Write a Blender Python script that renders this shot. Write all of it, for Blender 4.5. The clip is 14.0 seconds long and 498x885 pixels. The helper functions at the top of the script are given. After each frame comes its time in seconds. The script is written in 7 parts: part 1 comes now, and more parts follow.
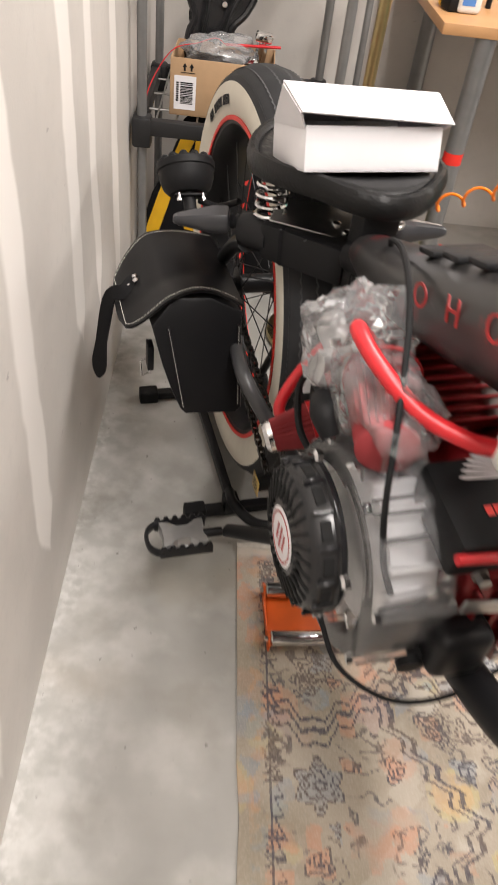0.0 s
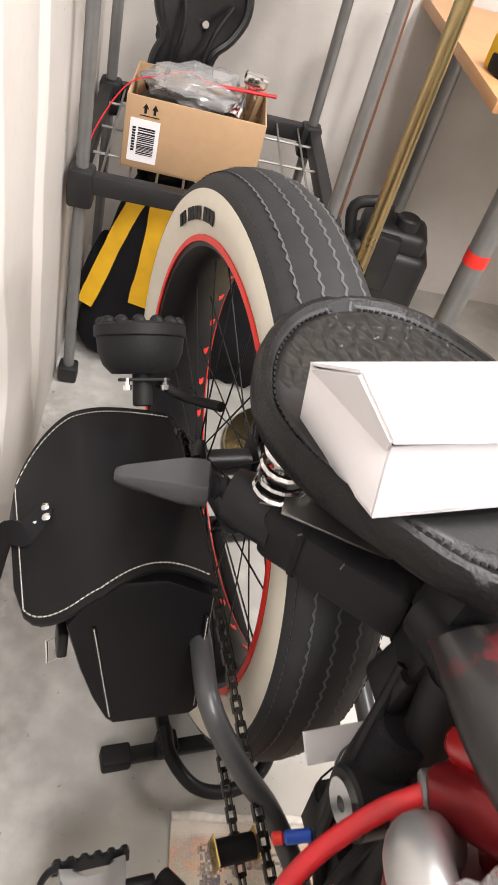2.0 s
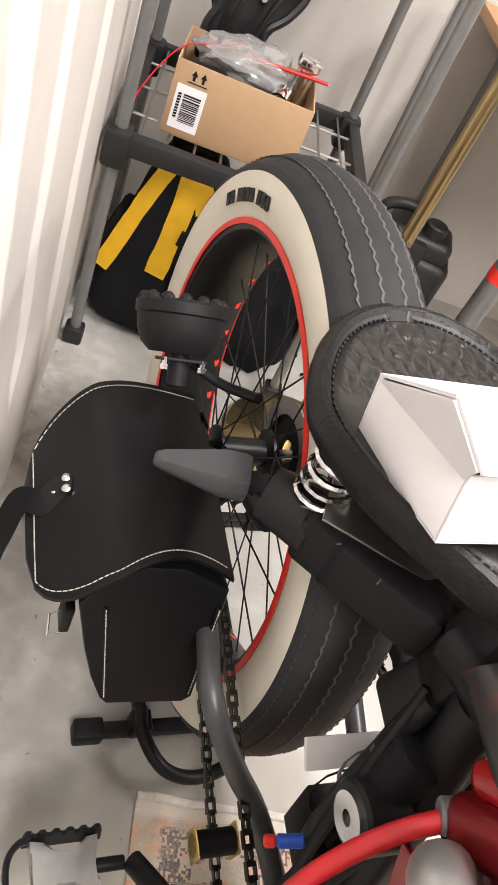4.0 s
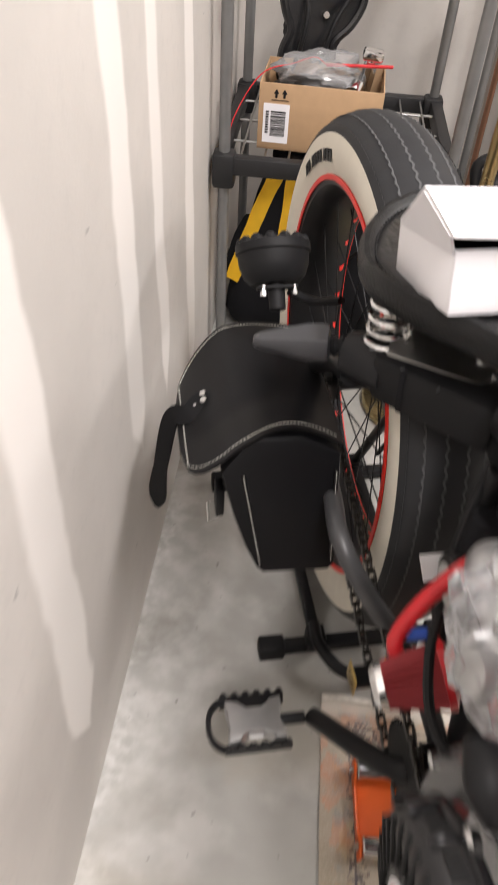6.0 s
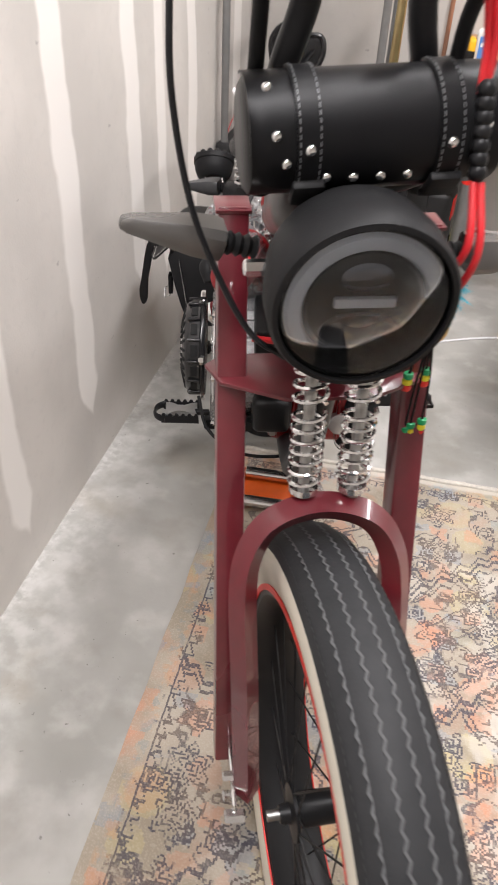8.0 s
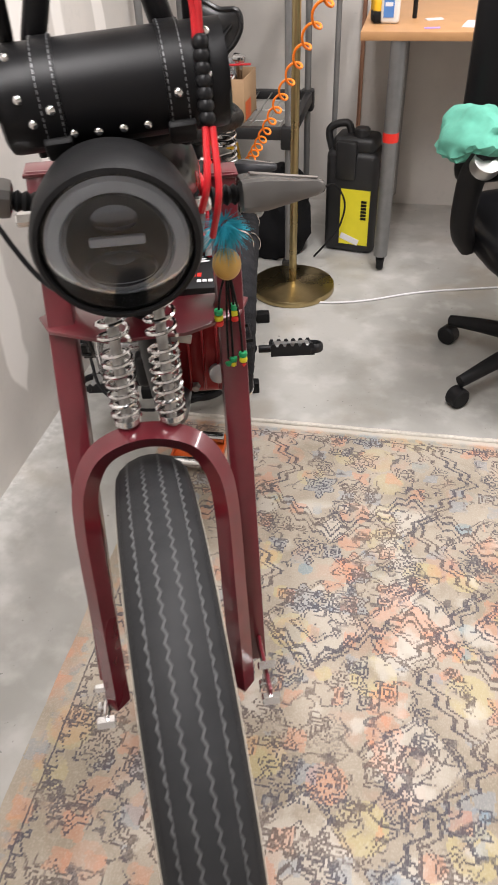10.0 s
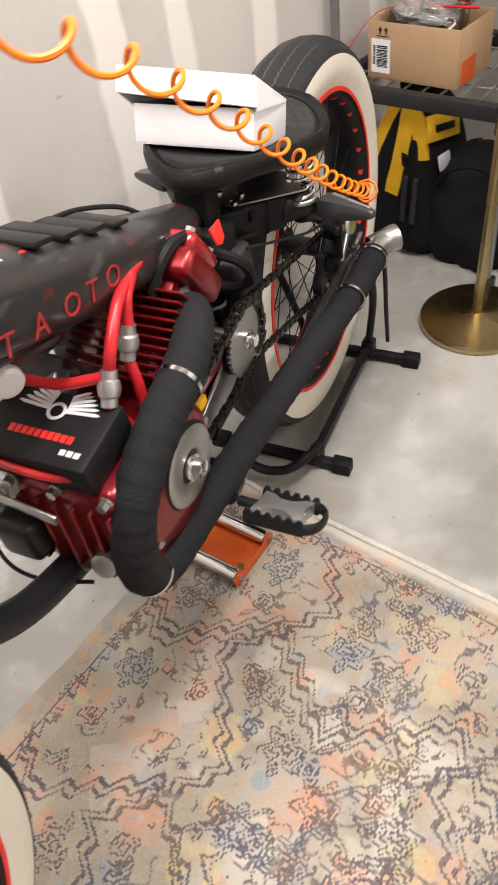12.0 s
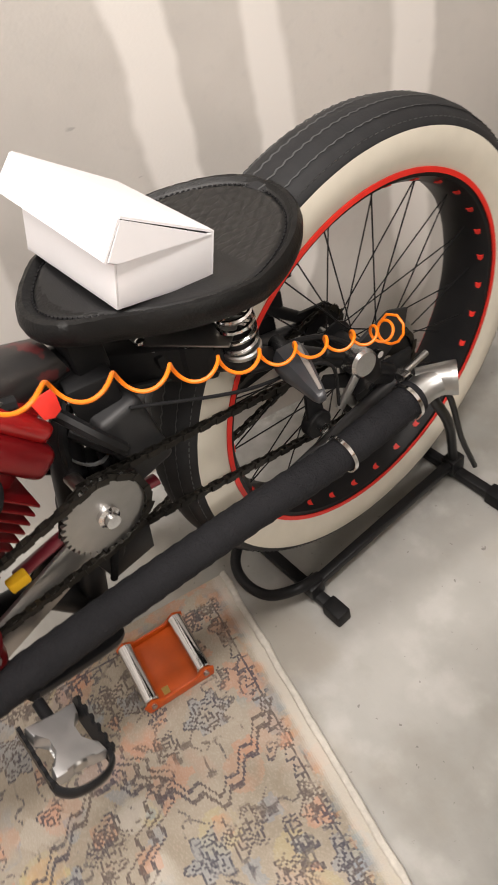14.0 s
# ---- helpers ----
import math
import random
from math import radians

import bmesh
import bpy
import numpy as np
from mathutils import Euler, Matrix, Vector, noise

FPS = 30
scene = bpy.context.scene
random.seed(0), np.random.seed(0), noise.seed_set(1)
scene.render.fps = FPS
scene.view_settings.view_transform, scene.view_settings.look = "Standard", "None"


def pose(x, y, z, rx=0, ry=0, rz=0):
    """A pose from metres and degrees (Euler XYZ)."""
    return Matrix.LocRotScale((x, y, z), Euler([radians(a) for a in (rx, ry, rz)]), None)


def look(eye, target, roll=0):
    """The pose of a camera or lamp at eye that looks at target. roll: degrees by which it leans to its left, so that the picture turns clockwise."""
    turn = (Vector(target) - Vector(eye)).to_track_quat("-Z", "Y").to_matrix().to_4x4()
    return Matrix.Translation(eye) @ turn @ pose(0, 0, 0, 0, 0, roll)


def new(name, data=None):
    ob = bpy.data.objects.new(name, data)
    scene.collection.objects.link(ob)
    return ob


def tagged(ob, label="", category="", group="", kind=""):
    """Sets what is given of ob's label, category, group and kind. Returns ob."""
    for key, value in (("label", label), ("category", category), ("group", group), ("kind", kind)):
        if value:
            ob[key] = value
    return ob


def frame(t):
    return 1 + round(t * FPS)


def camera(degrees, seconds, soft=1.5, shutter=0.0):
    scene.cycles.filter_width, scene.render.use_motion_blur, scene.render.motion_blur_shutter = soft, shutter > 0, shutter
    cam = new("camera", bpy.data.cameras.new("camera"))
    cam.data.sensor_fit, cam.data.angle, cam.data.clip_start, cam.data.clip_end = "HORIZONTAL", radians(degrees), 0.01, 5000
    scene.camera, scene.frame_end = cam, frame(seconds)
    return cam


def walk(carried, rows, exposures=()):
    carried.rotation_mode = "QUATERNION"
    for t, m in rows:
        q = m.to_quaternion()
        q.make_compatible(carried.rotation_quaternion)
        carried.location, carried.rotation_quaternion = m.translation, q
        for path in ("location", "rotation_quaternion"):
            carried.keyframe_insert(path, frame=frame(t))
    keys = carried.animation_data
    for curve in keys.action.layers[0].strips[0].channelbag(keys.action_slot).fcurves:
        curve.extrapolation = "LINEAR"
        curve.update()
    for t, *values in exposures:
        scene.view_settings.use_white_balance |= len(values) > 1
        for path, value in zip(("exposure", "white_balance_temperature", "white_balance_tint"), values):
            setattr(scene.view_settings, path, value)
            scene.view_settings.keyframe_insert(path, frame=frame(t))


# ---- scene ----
cam = camera(37.8, 14.0, shutter=0.4)
PATH = [
    (0, (0.232, -0.001, 1.104), (0.359, 1.474, -0.241), 7.7),
    (0.5, (0.211, 0.213, 1.091), (0.32, 1.677, -0.267), 7.9),
    (1, (0.201, 0.419, 1.079), (0.422, 1.858, -0.292), 11.5),
    (1.5, (0.194, 0.495, 1.087), (0.477, 1.919, -0.288), 14.6),
    (2, (0.17, 0.555, 1.093), (0.508, 1.966, -0.283), 18.0),
    (2.2, (0.164, 0.569, 1.092), (0.528, 1.974, -0.284), 19.5),
    (4.5, (0.106, 0.574, 1.067), (0.529, 1.946, -0.325), 28.8),
    (5, (0.122, 0.569, 1.06), (0.406, 1.938, -0.369), 23.5),
    (5.5, (0.149, 0.525, 1.066), (0.243, 1.904, -0.38), 14.0),
    (6, (0.208, 0.345, 1.087), (0.118, 1.781, -0.303), 3.7),
    (6.5, (0.271, 0.026, 1.075), (0.088, 1.454, -0.313), -1.3),
    (7, (0.409, -0.202, 1.093), (0.191, 1.213, -0.307), -3.6),
    (7.5, (0.51, -0.41, 1.125), (0.305, 1.062, -0.219), 1.1),
    (8, (0.643, -0.517, 1.176), (0.321, 1.019, -0.068), 2.9),
    (8.5, (0.753, -0.632, 1.212), (0.319, 0.918, 0.022), 1.3),
    (9, (0.787, -0.698, 1.23), (0.421, 0.891, 0.068), -1.5),
    (9.2, (0.797, -0.715, 1.217), (0.503, 0.878, 0.041), -2.2),
    (11.3, (0.975, -0.084, 1.173), (0.271, 1.15, -0.234), -6.9),
    (11.5, (0.986, -0.021, 1.173), (0.2, 1.162, -0.235), -8.2),
    (12, (1.084, 0.169, 1.18), (0.11, 1.181, -0.244), -9.4),
    (12.5, (1.099, 0.311, 1.18), (0.059, 1.235, -0.257), -9.0),
    (13, (1.038, 0.512, 1.164), (0.006, 1.379, -0.313), -7.9),
    (13.5, (1.038, 0.666, 1.176), (-0.135, 1.339, -0.298), -11.8),
    (14, (1.074, 0.813, 1.182), (-0.218, 1.168, -0.303), -15.0),
]
walk(cam, [(t, look(eye, target, roll)) for t, eye, target, roll in PATH], [(0, 0.06, 6800, 10), (1.0, 0.40, 6600, 10), (2.0, 0.53, 6600, 10), (5, 0.48, 6700, 10), (6.0, 0.16, 6600, 11), (6.5, -0.07, 6500, 11), (7.5, 0.04, 6400, 11), (8.5, -0.12, 6400, 10), (9.2, -0.15, 6400, 10), (11.5, 0.0, 6750, 10), (12.5, -0.1, 6800, 10), (14, -0.26, 6900, 10)])

# ---- light ----
scene.view_settings.exposure = 0.0
world = bpy.data.worlds.new("room_world")
scene.world = world
world.use_nodes = True
world.node_tree.nodes["Background"].inputs[0].default_value = (0.9, 0.92, 1.0, 1)
world.node_tree.nodes["Background"].inputs[1].default_value = 0.03


def area_lamp(name, loc, target, sx, sy, power, colour):
    d = bpy.data.lights.new(name, "AREA")
    d.shape, d.size, d.size_y, d.energy, d.color = "RECTANGLE", sx, sy, power, colour
    ob = new(name, d)
    ob.matrix_world = look(loc, target)
    return ob


LAMP = (1.0, 0.962, 0.958)
area_lamp("ceiling_lamp", (1.10, 0.85, 2.6), (1.10, 0.851, 0), 0.25, 1.2, 58, LAMP)
area_lamp("ceiling_lamp", (2.7, 1.6, 2.6), (2.7, 1.601, 0), 0.25, 1.2, 50, LAMP)
area_lamp("ceiling_lamp", (0.62, -0.62, 2.6), (0.62, -0.621, 0), 0.25, 1.2, 56, LAMP)

# ---- materials ----


def material(name, colour, rough=0.5, metal=0.0, vary=0.12, scale=40.0, bump=0.05, bump_scale=None, spots=None, coat=0.0):
    """A surface with colour variation at two scales and a fine relief."""
    m = bpy.data.materials.new(name)
    m.use_nodes = True
    nt = m.node_tree
    b = nt.nodes["Principled BSDF"]
    b.inputs["Roughness"].default_value, b.inputs["Metallic"].default_value = rough, metal
    b.inputs["Coat Weight"].default_value = coat
    tc = nt.nodes.new("ShaderNodeTexCoord")
    n1, n2 = nt.nodes.new("ShaderNodeTexNoise"), nt.nodes.new("ShaderNodeTexNoise")
    n1.inputs["Scale"].default_value, n1.inputs["Detail"].default_value = scale, 6
    n2.inputs["Scale"].default_value, n2.inputs["Detail"].default_value = scale * 0.13, 3
    for n in (n1, n2):
        nt.links.new(tc.outputs["Object"], n.inputs["Vector"])
    add = nt.nodes.new("ShaderNodeMath")
    add.operation = "ADD"
    nt.links.new(n1.outputs["Fac"], add.inputs[0])
    nt.links.new(n2.outputs["Fac"], add.inputs[1])
    ramp = nt.nodes.new("ShaderNodeMapRange")
    ramp.inputs["From Min"].default_value, ramp.inputs["From Max"].default_value = 0.6, 1.4
    nt.links.new(add.outputs[0], ramp.inputs["Value"])
    mix = nt.nodes.new("ShaderNodeMix")
    mix.data_type = "RGBA"
    lo, hi = [max(0, c * (1 - vary)) for c in colour], [min(1, c * (1 + vary)) for c in colour]
    mix.inputs["A"].default_value, mix.inputs["B"].default_value = (*lo, 1), (*hi, 1)
    nt.links.new(ramp.outputs[0], mix.inputs["Factor"])
    nt.links.new(mix.outputs["Result"], b.inputs["Base Color"])
    rr = nt.nodes.new("ShaderNodeMapRange")
    rr.inputs["To Min"].default_value, rr.inputs["To Max"].default_value = max(0.02, rough - 0.08), min(1, rough + 0.08)
    nt.links.new(n2.outputs["Fac"], rr.inputs["Value"])
    nt.links.new(rr.outputs[0], b.inputs["Roughness"])
    if bump:
        bp = nt.nodes.new("ShaderNodeBump")
        bp.inputs["Strength"].default_value, bp.inputs["Distance"].default_value = bump, 0.004
        src = n1
        if bump_scale:
            src = nt.nodes.new("ShaderNodeTexNoise")
            src.inputs["Scale"].default_value, src.inputs["Detail"].default_value = bump_scale, 4
            nt.links.new(tc.outputs["Object"], src.inputs["Vector"])
        nt.links.new(src.outputs["Fac"], bp.inputs["Height"])
        nt.links.new(bp.outputs[0], b.inputs["Normal"])
    return m


M_BLACK = material("black_paint", (0.012, 0.012, 0.013), 0.38, bump=0.03)
M_MATTE = material("black_plastic", (0.009, 0.009, 0.0097), 0.55, bump=0.08, bump_scale=400)
M_LEATHER = material("black_leather", (0.005, 0.005, 0.0058), 0.40, bump=0.05, bump_scale=700)
M_RUBBER = material("tyre_rubber", (0.023, 0.0235, 0.025), 0.58, vary=0.2, bump=0.06, bump_scale=250)
M_WHITE = material("whitewall_rubber", (0.66, 0.62, 0.53), 0.6, vary=0.05)
M_RED = material("red_anodised", (0.21, 0.006, 0.009), 0.32, metal=0.55, coat=0.3)
M_REDTAPE = material("red_stripe", (0.75, 0.03, 0.02), 0.45)
M_REDRUB = material("red_hose", (0.55, 0.018, 0.025), 0.35)
M_FORK = material("oxblood_paint", (0.115, 0.011, 0.018), 0.3, vary=0.35, scale=25, coat=0.5)
M_CHROME = material("chrome", (0.75, 0.75, 0.75), 0.14, metal=1.0, vary=0.04, bump=0.0)
M_STEEL = material("brushed_steel", (0.45, 0.45, 0.44), 0.35, metal=1.0, vary=0.15)
M_ALU = material("cast_aluminium", (0.5, 0.5, 0.5), 0.42, metal=0.9, vary=0.15, bump=0.2)
M_STAY = material("dark_satin_paint", (0.045, 0.045, 0.047), 0.36, vary=0.25, scale=30)
M_CARD = material("paperboard_white", (0.76, 0.75, 0.77), 0.6, vary=0.02)
M_KRAFT = material("kraft_cardboard", (0.42, 0.27, 0.15), 0.75, vary=0.07, scale=60)
M_YELLOW = material("yellow_fabric", (0.75, 0.42, 0.01), 0.7)
M_FABRIC = material("black_fabric", (0.008, 0.008, 0.0095), 0.9, bump=0.3, bump_scale=500)
M_ORANGE = material("orange_paint", (0.62, 0.10, 0.012), 0.4, vary=0.18, scale=30)
M_ORCOIL = material("orange_hose", (0.90, 0.20, 0.004), 0.4)
for m_ in (M_BLACK, M_LEATHER, M_MATTE, M_RUBBER, M_FABRIC):
    m_.node_tree.nodes["Principled BSDF"].inputs["Specular IOR Level"].default_value = 0.20
M_BRASS = material("antique_brass", (0.42, 0.33, 0.17), 0.28, metal=1.0, vary=0.12)
M_GREY = material("grey_powder_coat", (0.16, 0.165, 0.17), 0.42, metal=0.3)
M_WOOD = material("desk_laminate", (0.50, 0.27, 0.12), 0.4, vary=0.12, scale=18)
M_WRAP = material("black_pipe_wrap", (0.014, 0.014, 0.016), 0.85, bump=0.5, bump_scale=260)
M_TREAD = material("tread_line", (0.064, 0.065, 0.067), 0.8)
M_REDGLOSS = material("red_gloss_paint", (0.29, 0.008, 0.009), 0.25, coat=0.6, vary=0.15)
M_FILTER = material("red_filter_cloth", (0.28, 0.03, 0.035), 0.8, bump=0.3, bump_scale=600)
M_SIGNAL = material("dark_smoke_plastic", (0.035, 0.036, 0.040), 0.32)
M_SIGNALGREY = material("gunmetal_plastic", (0.13, 0.125, 0.12), 0.28, metal=0.5)
M_LENSGREY = material("smoked_strip", (0.20, 0.18, 0.165), 0.3)
M_LENS = material("smoked_lens", (0.10, 0.09, 0.085), 0.12)
M_RINGWHITE = material("frosted_diffuser", (0.70, 0.74, 0.82), 0.35, vary=0.03)
M_CHROMEDULL = material("dull_plated_steel", (0.55, 0.55, 0.55), 0.25, metal=1.0, vary=0.15, bump=0.0)
M_DARKCHROME = material("dark_chrome", (0.15, 0.16, 0.185), 0.18, metal=1.0, vary=0.2, bump=0.0)
# near-black that stands in for shade inside slots and gaps
M_SHADE = material("slot_shade_black", (0.004, 0.004, 0.004), 0.9)
M_CHAIN = material("oily_chain", (0.035, 0.032, 0.028), 0.35, metal=0.8, vary=0.4, scale=90)
M_BLUE = material("blue_plastic", (0.02, 0.09, 0.5), 0.4)
M_BRASSB = material("gold_plate", (0.6, 0.42, 0.14), 0.3, metal=1.0)


def clear(name, colour, rough, alpha, sheen_haze=0.0):
    """Thin clear plastic or glass: partly see-through, with a sharp gloss."""
    m = bpy.data.materials.new(name)
    m.use_nodes = True
    nt = m.node_tree
    out = nt.nodes["Material Output"]
    nt.nodes.remove(nt.nodes["Principled BSDF"])
    gl, tr, mx, lw = nt.nodes.new("ShaderNodeBsdfGlossy"), nt.nodes.new("ShaderNodeBsdfTransparent"), nt.nodes.new("ShaderNodeMixShader"), nt.nodes.new("ShaderNodeFresnel")
    gl.inputs["Roughness"].default_value, tr.inputs["Color"].default_value = rough, (*colour, 1)
    lw.inputs["IOR"].default_value = alpha
    nt.links.new(lw.outputs[0], mx.inputs[0])
    nt.links.new(tr.outputs[0], mx.inputs[1])
    nt.links.new(gl.outputs[0], mx.inputs[2])
    # diffuse white mixed in: whitish highlights on clear plastic, cloudiness on milky plastic
    df, m2 = nt.nodes.new("ShaderNodeBsdfDiffuse"), nt.nodes.new("ShaderNodeMixShader")
    df.inputs["Color"].default_value, m2.inputs[0].default_value = (0.85, 0.85, 0.86, 1), sheen_haze
    nt.links.new(mx.outputs[0], m2.inputs[1])
    nt.links.new(df.outputs[0], m2.inputs[2])
    nt.links.new(m2.outputs[0], out.inputs["Surface"])
    return m


M_GLASS = clear("clear_glass", (0.93, 0.94, 0.95), 0.03, 1.45)
M_PLASTICBAG = clear("clear_plastic", (0.98, 0.98, 0.98), 0.10, 1.5, 0.10)


class Graph:
    """Short calls for building a node tree of sums, steps and mixes."""

    def __init__(self, name, rough):
        self.m = bpy.data.materials.new(name)
        self.m.use_nodes = True
        self.nt = self.m.node_tree
        self.b = self.nt.nodes["Principled BSDF"]
        self.b.inputs["Roughness"].default_value = rough
        self.tc = self.nt.nodes.new("ShaderNodeTexCoord").outputs["Object"]

    def put(self, sock, v):
        if isinstance(v, bpy.types.NodeSocket):
            self.nt.links.new(v, sock)
        elif isinstance(v, tuple) and len(v) == 3 and sock.type == "RGBA":
            sock.default_value = (*v, 1)
        else:
            sock.default_value = v

    def op(self, kind, a, b=0.0, c=0.0):
        n = self.nt.nodes.new("ShaderNodeMath")
        n.operation = kind
        for s_, v in zip(n.inputs, (a, b, c)):
            self.put(s_, v)
        return n.outputs[0]

    def vec(self, kind, a, b=(0, 0, 0)):
        n = self.nt.nodes.new("ShaderNodeVectorMath")
        n.operation = kind
        self.put(n.inputs[0], a)
        self.put(n.inputs[1], b)
        return n.outputs[0]

    def noise(self, v, scale, detail=4, out="Fac"):
        n = self.nt.nodes.new("ShaderNodeTexNoise")
        self.put(n.inputs["Vector"], v)
        n.inputs["Scale"].default_value, n.inputs["Detail"].default_value = scale, detail
        return n.outputs[out]

    def cells(self, v, scale, feature="F1", out="Distance", rnd=1.0, metric="EUCLIDEAN"):
        n = self.nt.nodes.new("ShaderNodeTexVoronoi")
        n.feature = feature
        n.distance = metric
        self.put(n.inputs["Vector"], v)
        n.inputs["Scale"].default_value, n.inputs["Randomness"].default_value = scale, rnd
        return n.outputs[out]

    def step(self, v, lo, hi):
        n = self.nt.nodes.new("ShaderNodeMapRange")
        n.interpolation_type = "SMOOTHSTEP"
        self.put(n.inputs["Value"], v)
        n.inputs["From Min"].default_value, n.inputs["From Max"].default_value = lo, hi
        return n.outputs[0]

    def mix(self, f, a, b):
        n = self.nt.nodes.new("ShaderNodeMix")
        n.data_type = "RGBA"
        self.put(n.inputs["Factor"], f)
        self.put(n.inputs["A"], a)
        self.put(n.inputs["B"], b)
        return n.outputs["Result"]

    def xyz(self, v):
        n = self.nt.nodes.new("ShaderNodeSeparateXYZ")
        self.put(n.inputs[0], v)
        return n.outputs

    def bump(self, h, strength, dist=0.003):
        n = self.nt.nodes.new("ShaderNodeBump")
        n.inputs["Strength"].default_value, n.inputs["Distance"].default_value = strength, dist
        self.put(n.inputs["Height"], h)
        self.put(self.b.inputs["Normal"], n.outputs[0])


def drywall(name, streaks):
    """Drywall with pale bands of joint compound (y or x centre, half width, lower end) along the given axis."""
    g = Graph(name, 0.72)
    x, y, z = g.xyz(g.tc)
    along = g.op("ADD", x, y)
    wob = g.op("MULTIPLY", g.op("SUBTRACT", g.noise(g.tc, 5, 3), 0.5), 0.06)
    mask = 0.0
    for c, w, zb in streaks:
        d = g.op("ABSOLUTE", g.op("ADD", g.op("SUBTRACT", along, c), wob))
        low = g.step(g.op("ADD", z, g.op("MULTIPLY", wob, 0.6)), zb - 0.01, zb + 0.09)
        inside = g.op("SUBTRACT", 1.0, g.step(g.op("SUBTRACT", d, g.op("MULTIPLY", low, w)), -0.010, 0.006))
        mask = g.op("MAXIMUM", mask, g.op("MULTIPLY", inside, g.step(z, zb - 0.01, zb + 0.01)))
    base = g.mix(g.step(g.noise(g.tc, 3.2, 5), 0.35, 0.68), (0.50, 0.475, 0.445), (0.58, 0.55, 0.515))
    base = g.mix(g.op("MULTIPLY", g.step(g.noise(g.tc, 46, 3), 0.52, 0.75), 0.25), base, (0.46, 0.44, 0.42))
    scuff = g.op("MULTIPLY", g.step(g.noise(g.vec("MULTIPLY", g.tc, (6, 6, 16)), 2.3, 6), 0.71, 0.76), 0.55)
    base = g.mix(scuff, base, (0.24, 0.23, 0.22))
    col = g.mix(g.op("MULTIPLY", mask, 0.82), base, (0.80, 0.77, 0.735))
    g.put(g.b.inputs["Base Color"], col)
    g.bump(g.op("ADD", g.op("MULTIPLY", mask, 0.6), g.op("MULTIPLY", g.noise(g.tc, 180, 2), 0.35)), 0.25)
    return g.m


def concrete():
    g = Graph("concrete", 0.5)
    big = g.noise(g.tc, 2.2, 6)
    mid = g.noise(g.vec("ADD", g.tc, (7, 3, 0)), 11, 8)
    col = g.mix(g.step(big, 0.36, 0.66), (0.30, 0.295, 0.272), (0.44, 0.43, 0.405))
    col = g.mix(g.op("MULTIPLY", g.step(mid, 0.48, 0.72), 0.38), col, (0.60, 0.585, 0.56))
    # pale dust along the foot of the west wall
    x = g.xyz(g.tc)[0]
    ragged = g.op("ADD", x, g.op("MULTIPLY", g.noise(g.tc, 7, 8), 0.16))
    dust = g.op("MULTIPLY", g.op("SUBTRACT", 1.0, g.step(ragged, 0.06, 0.30)), g.step(g.noise(g.vec("ADD", g.tc, (4, 2, 0)), 26, 14), 0.36, 0.68))
    col = g.mix(g.op("MULTIPLY", dust, 0.42), col, (0.70, 0.69, 0.67))
    # a pale scuffed line where the wall was sanded
    foot = g.op("MULTIPLY", g.op("SUBTRACT", 1.0, g.step(ragged, 0.085, 0.115)), g.step(g.noise(g.tc, 60, 12), 0.42, 0.66))
    col = g.mix(g.op("MULTIPLY", foot, 0.32), col, (0.78, 0.77, 0.75))
    brown = g.op("MULTIPLY", g.step(g.noise(g.vec("ADD", g.tc, (1.3, 5.1, 0)), 3.1, 6), 0.56, 0.66), 0.35)
    col = g.mix(brown, col, (0.30, 0.255, 0.19))
    stain = g.op("MULTIPLY", g.step(g.noise(g.vec("ADD", g.tc, (2, 8, 0)), 5.5, 9), 0.52, 0.68), 0.42)
    col = g.mix(stain, col, (0.25, 0.235, 0.20))
    speck = g.op("MULTIPLY", g.step(g.noise(g.tc, 75, 3), 0.70, 0.74), 0.7)
    col = g.mix(speck, col, (0.15, 0.14, 0.13))
    g.put(g.b.inputs["Base Color"], col)
    g.put(g.b.inputs["Roughness"], g.op("ADD", 0.36, g.op("MULTIPLY", mid, 0.4)))
    g.bump(g.noise(g.tc, 90, 5), 0.12)
    return g.m


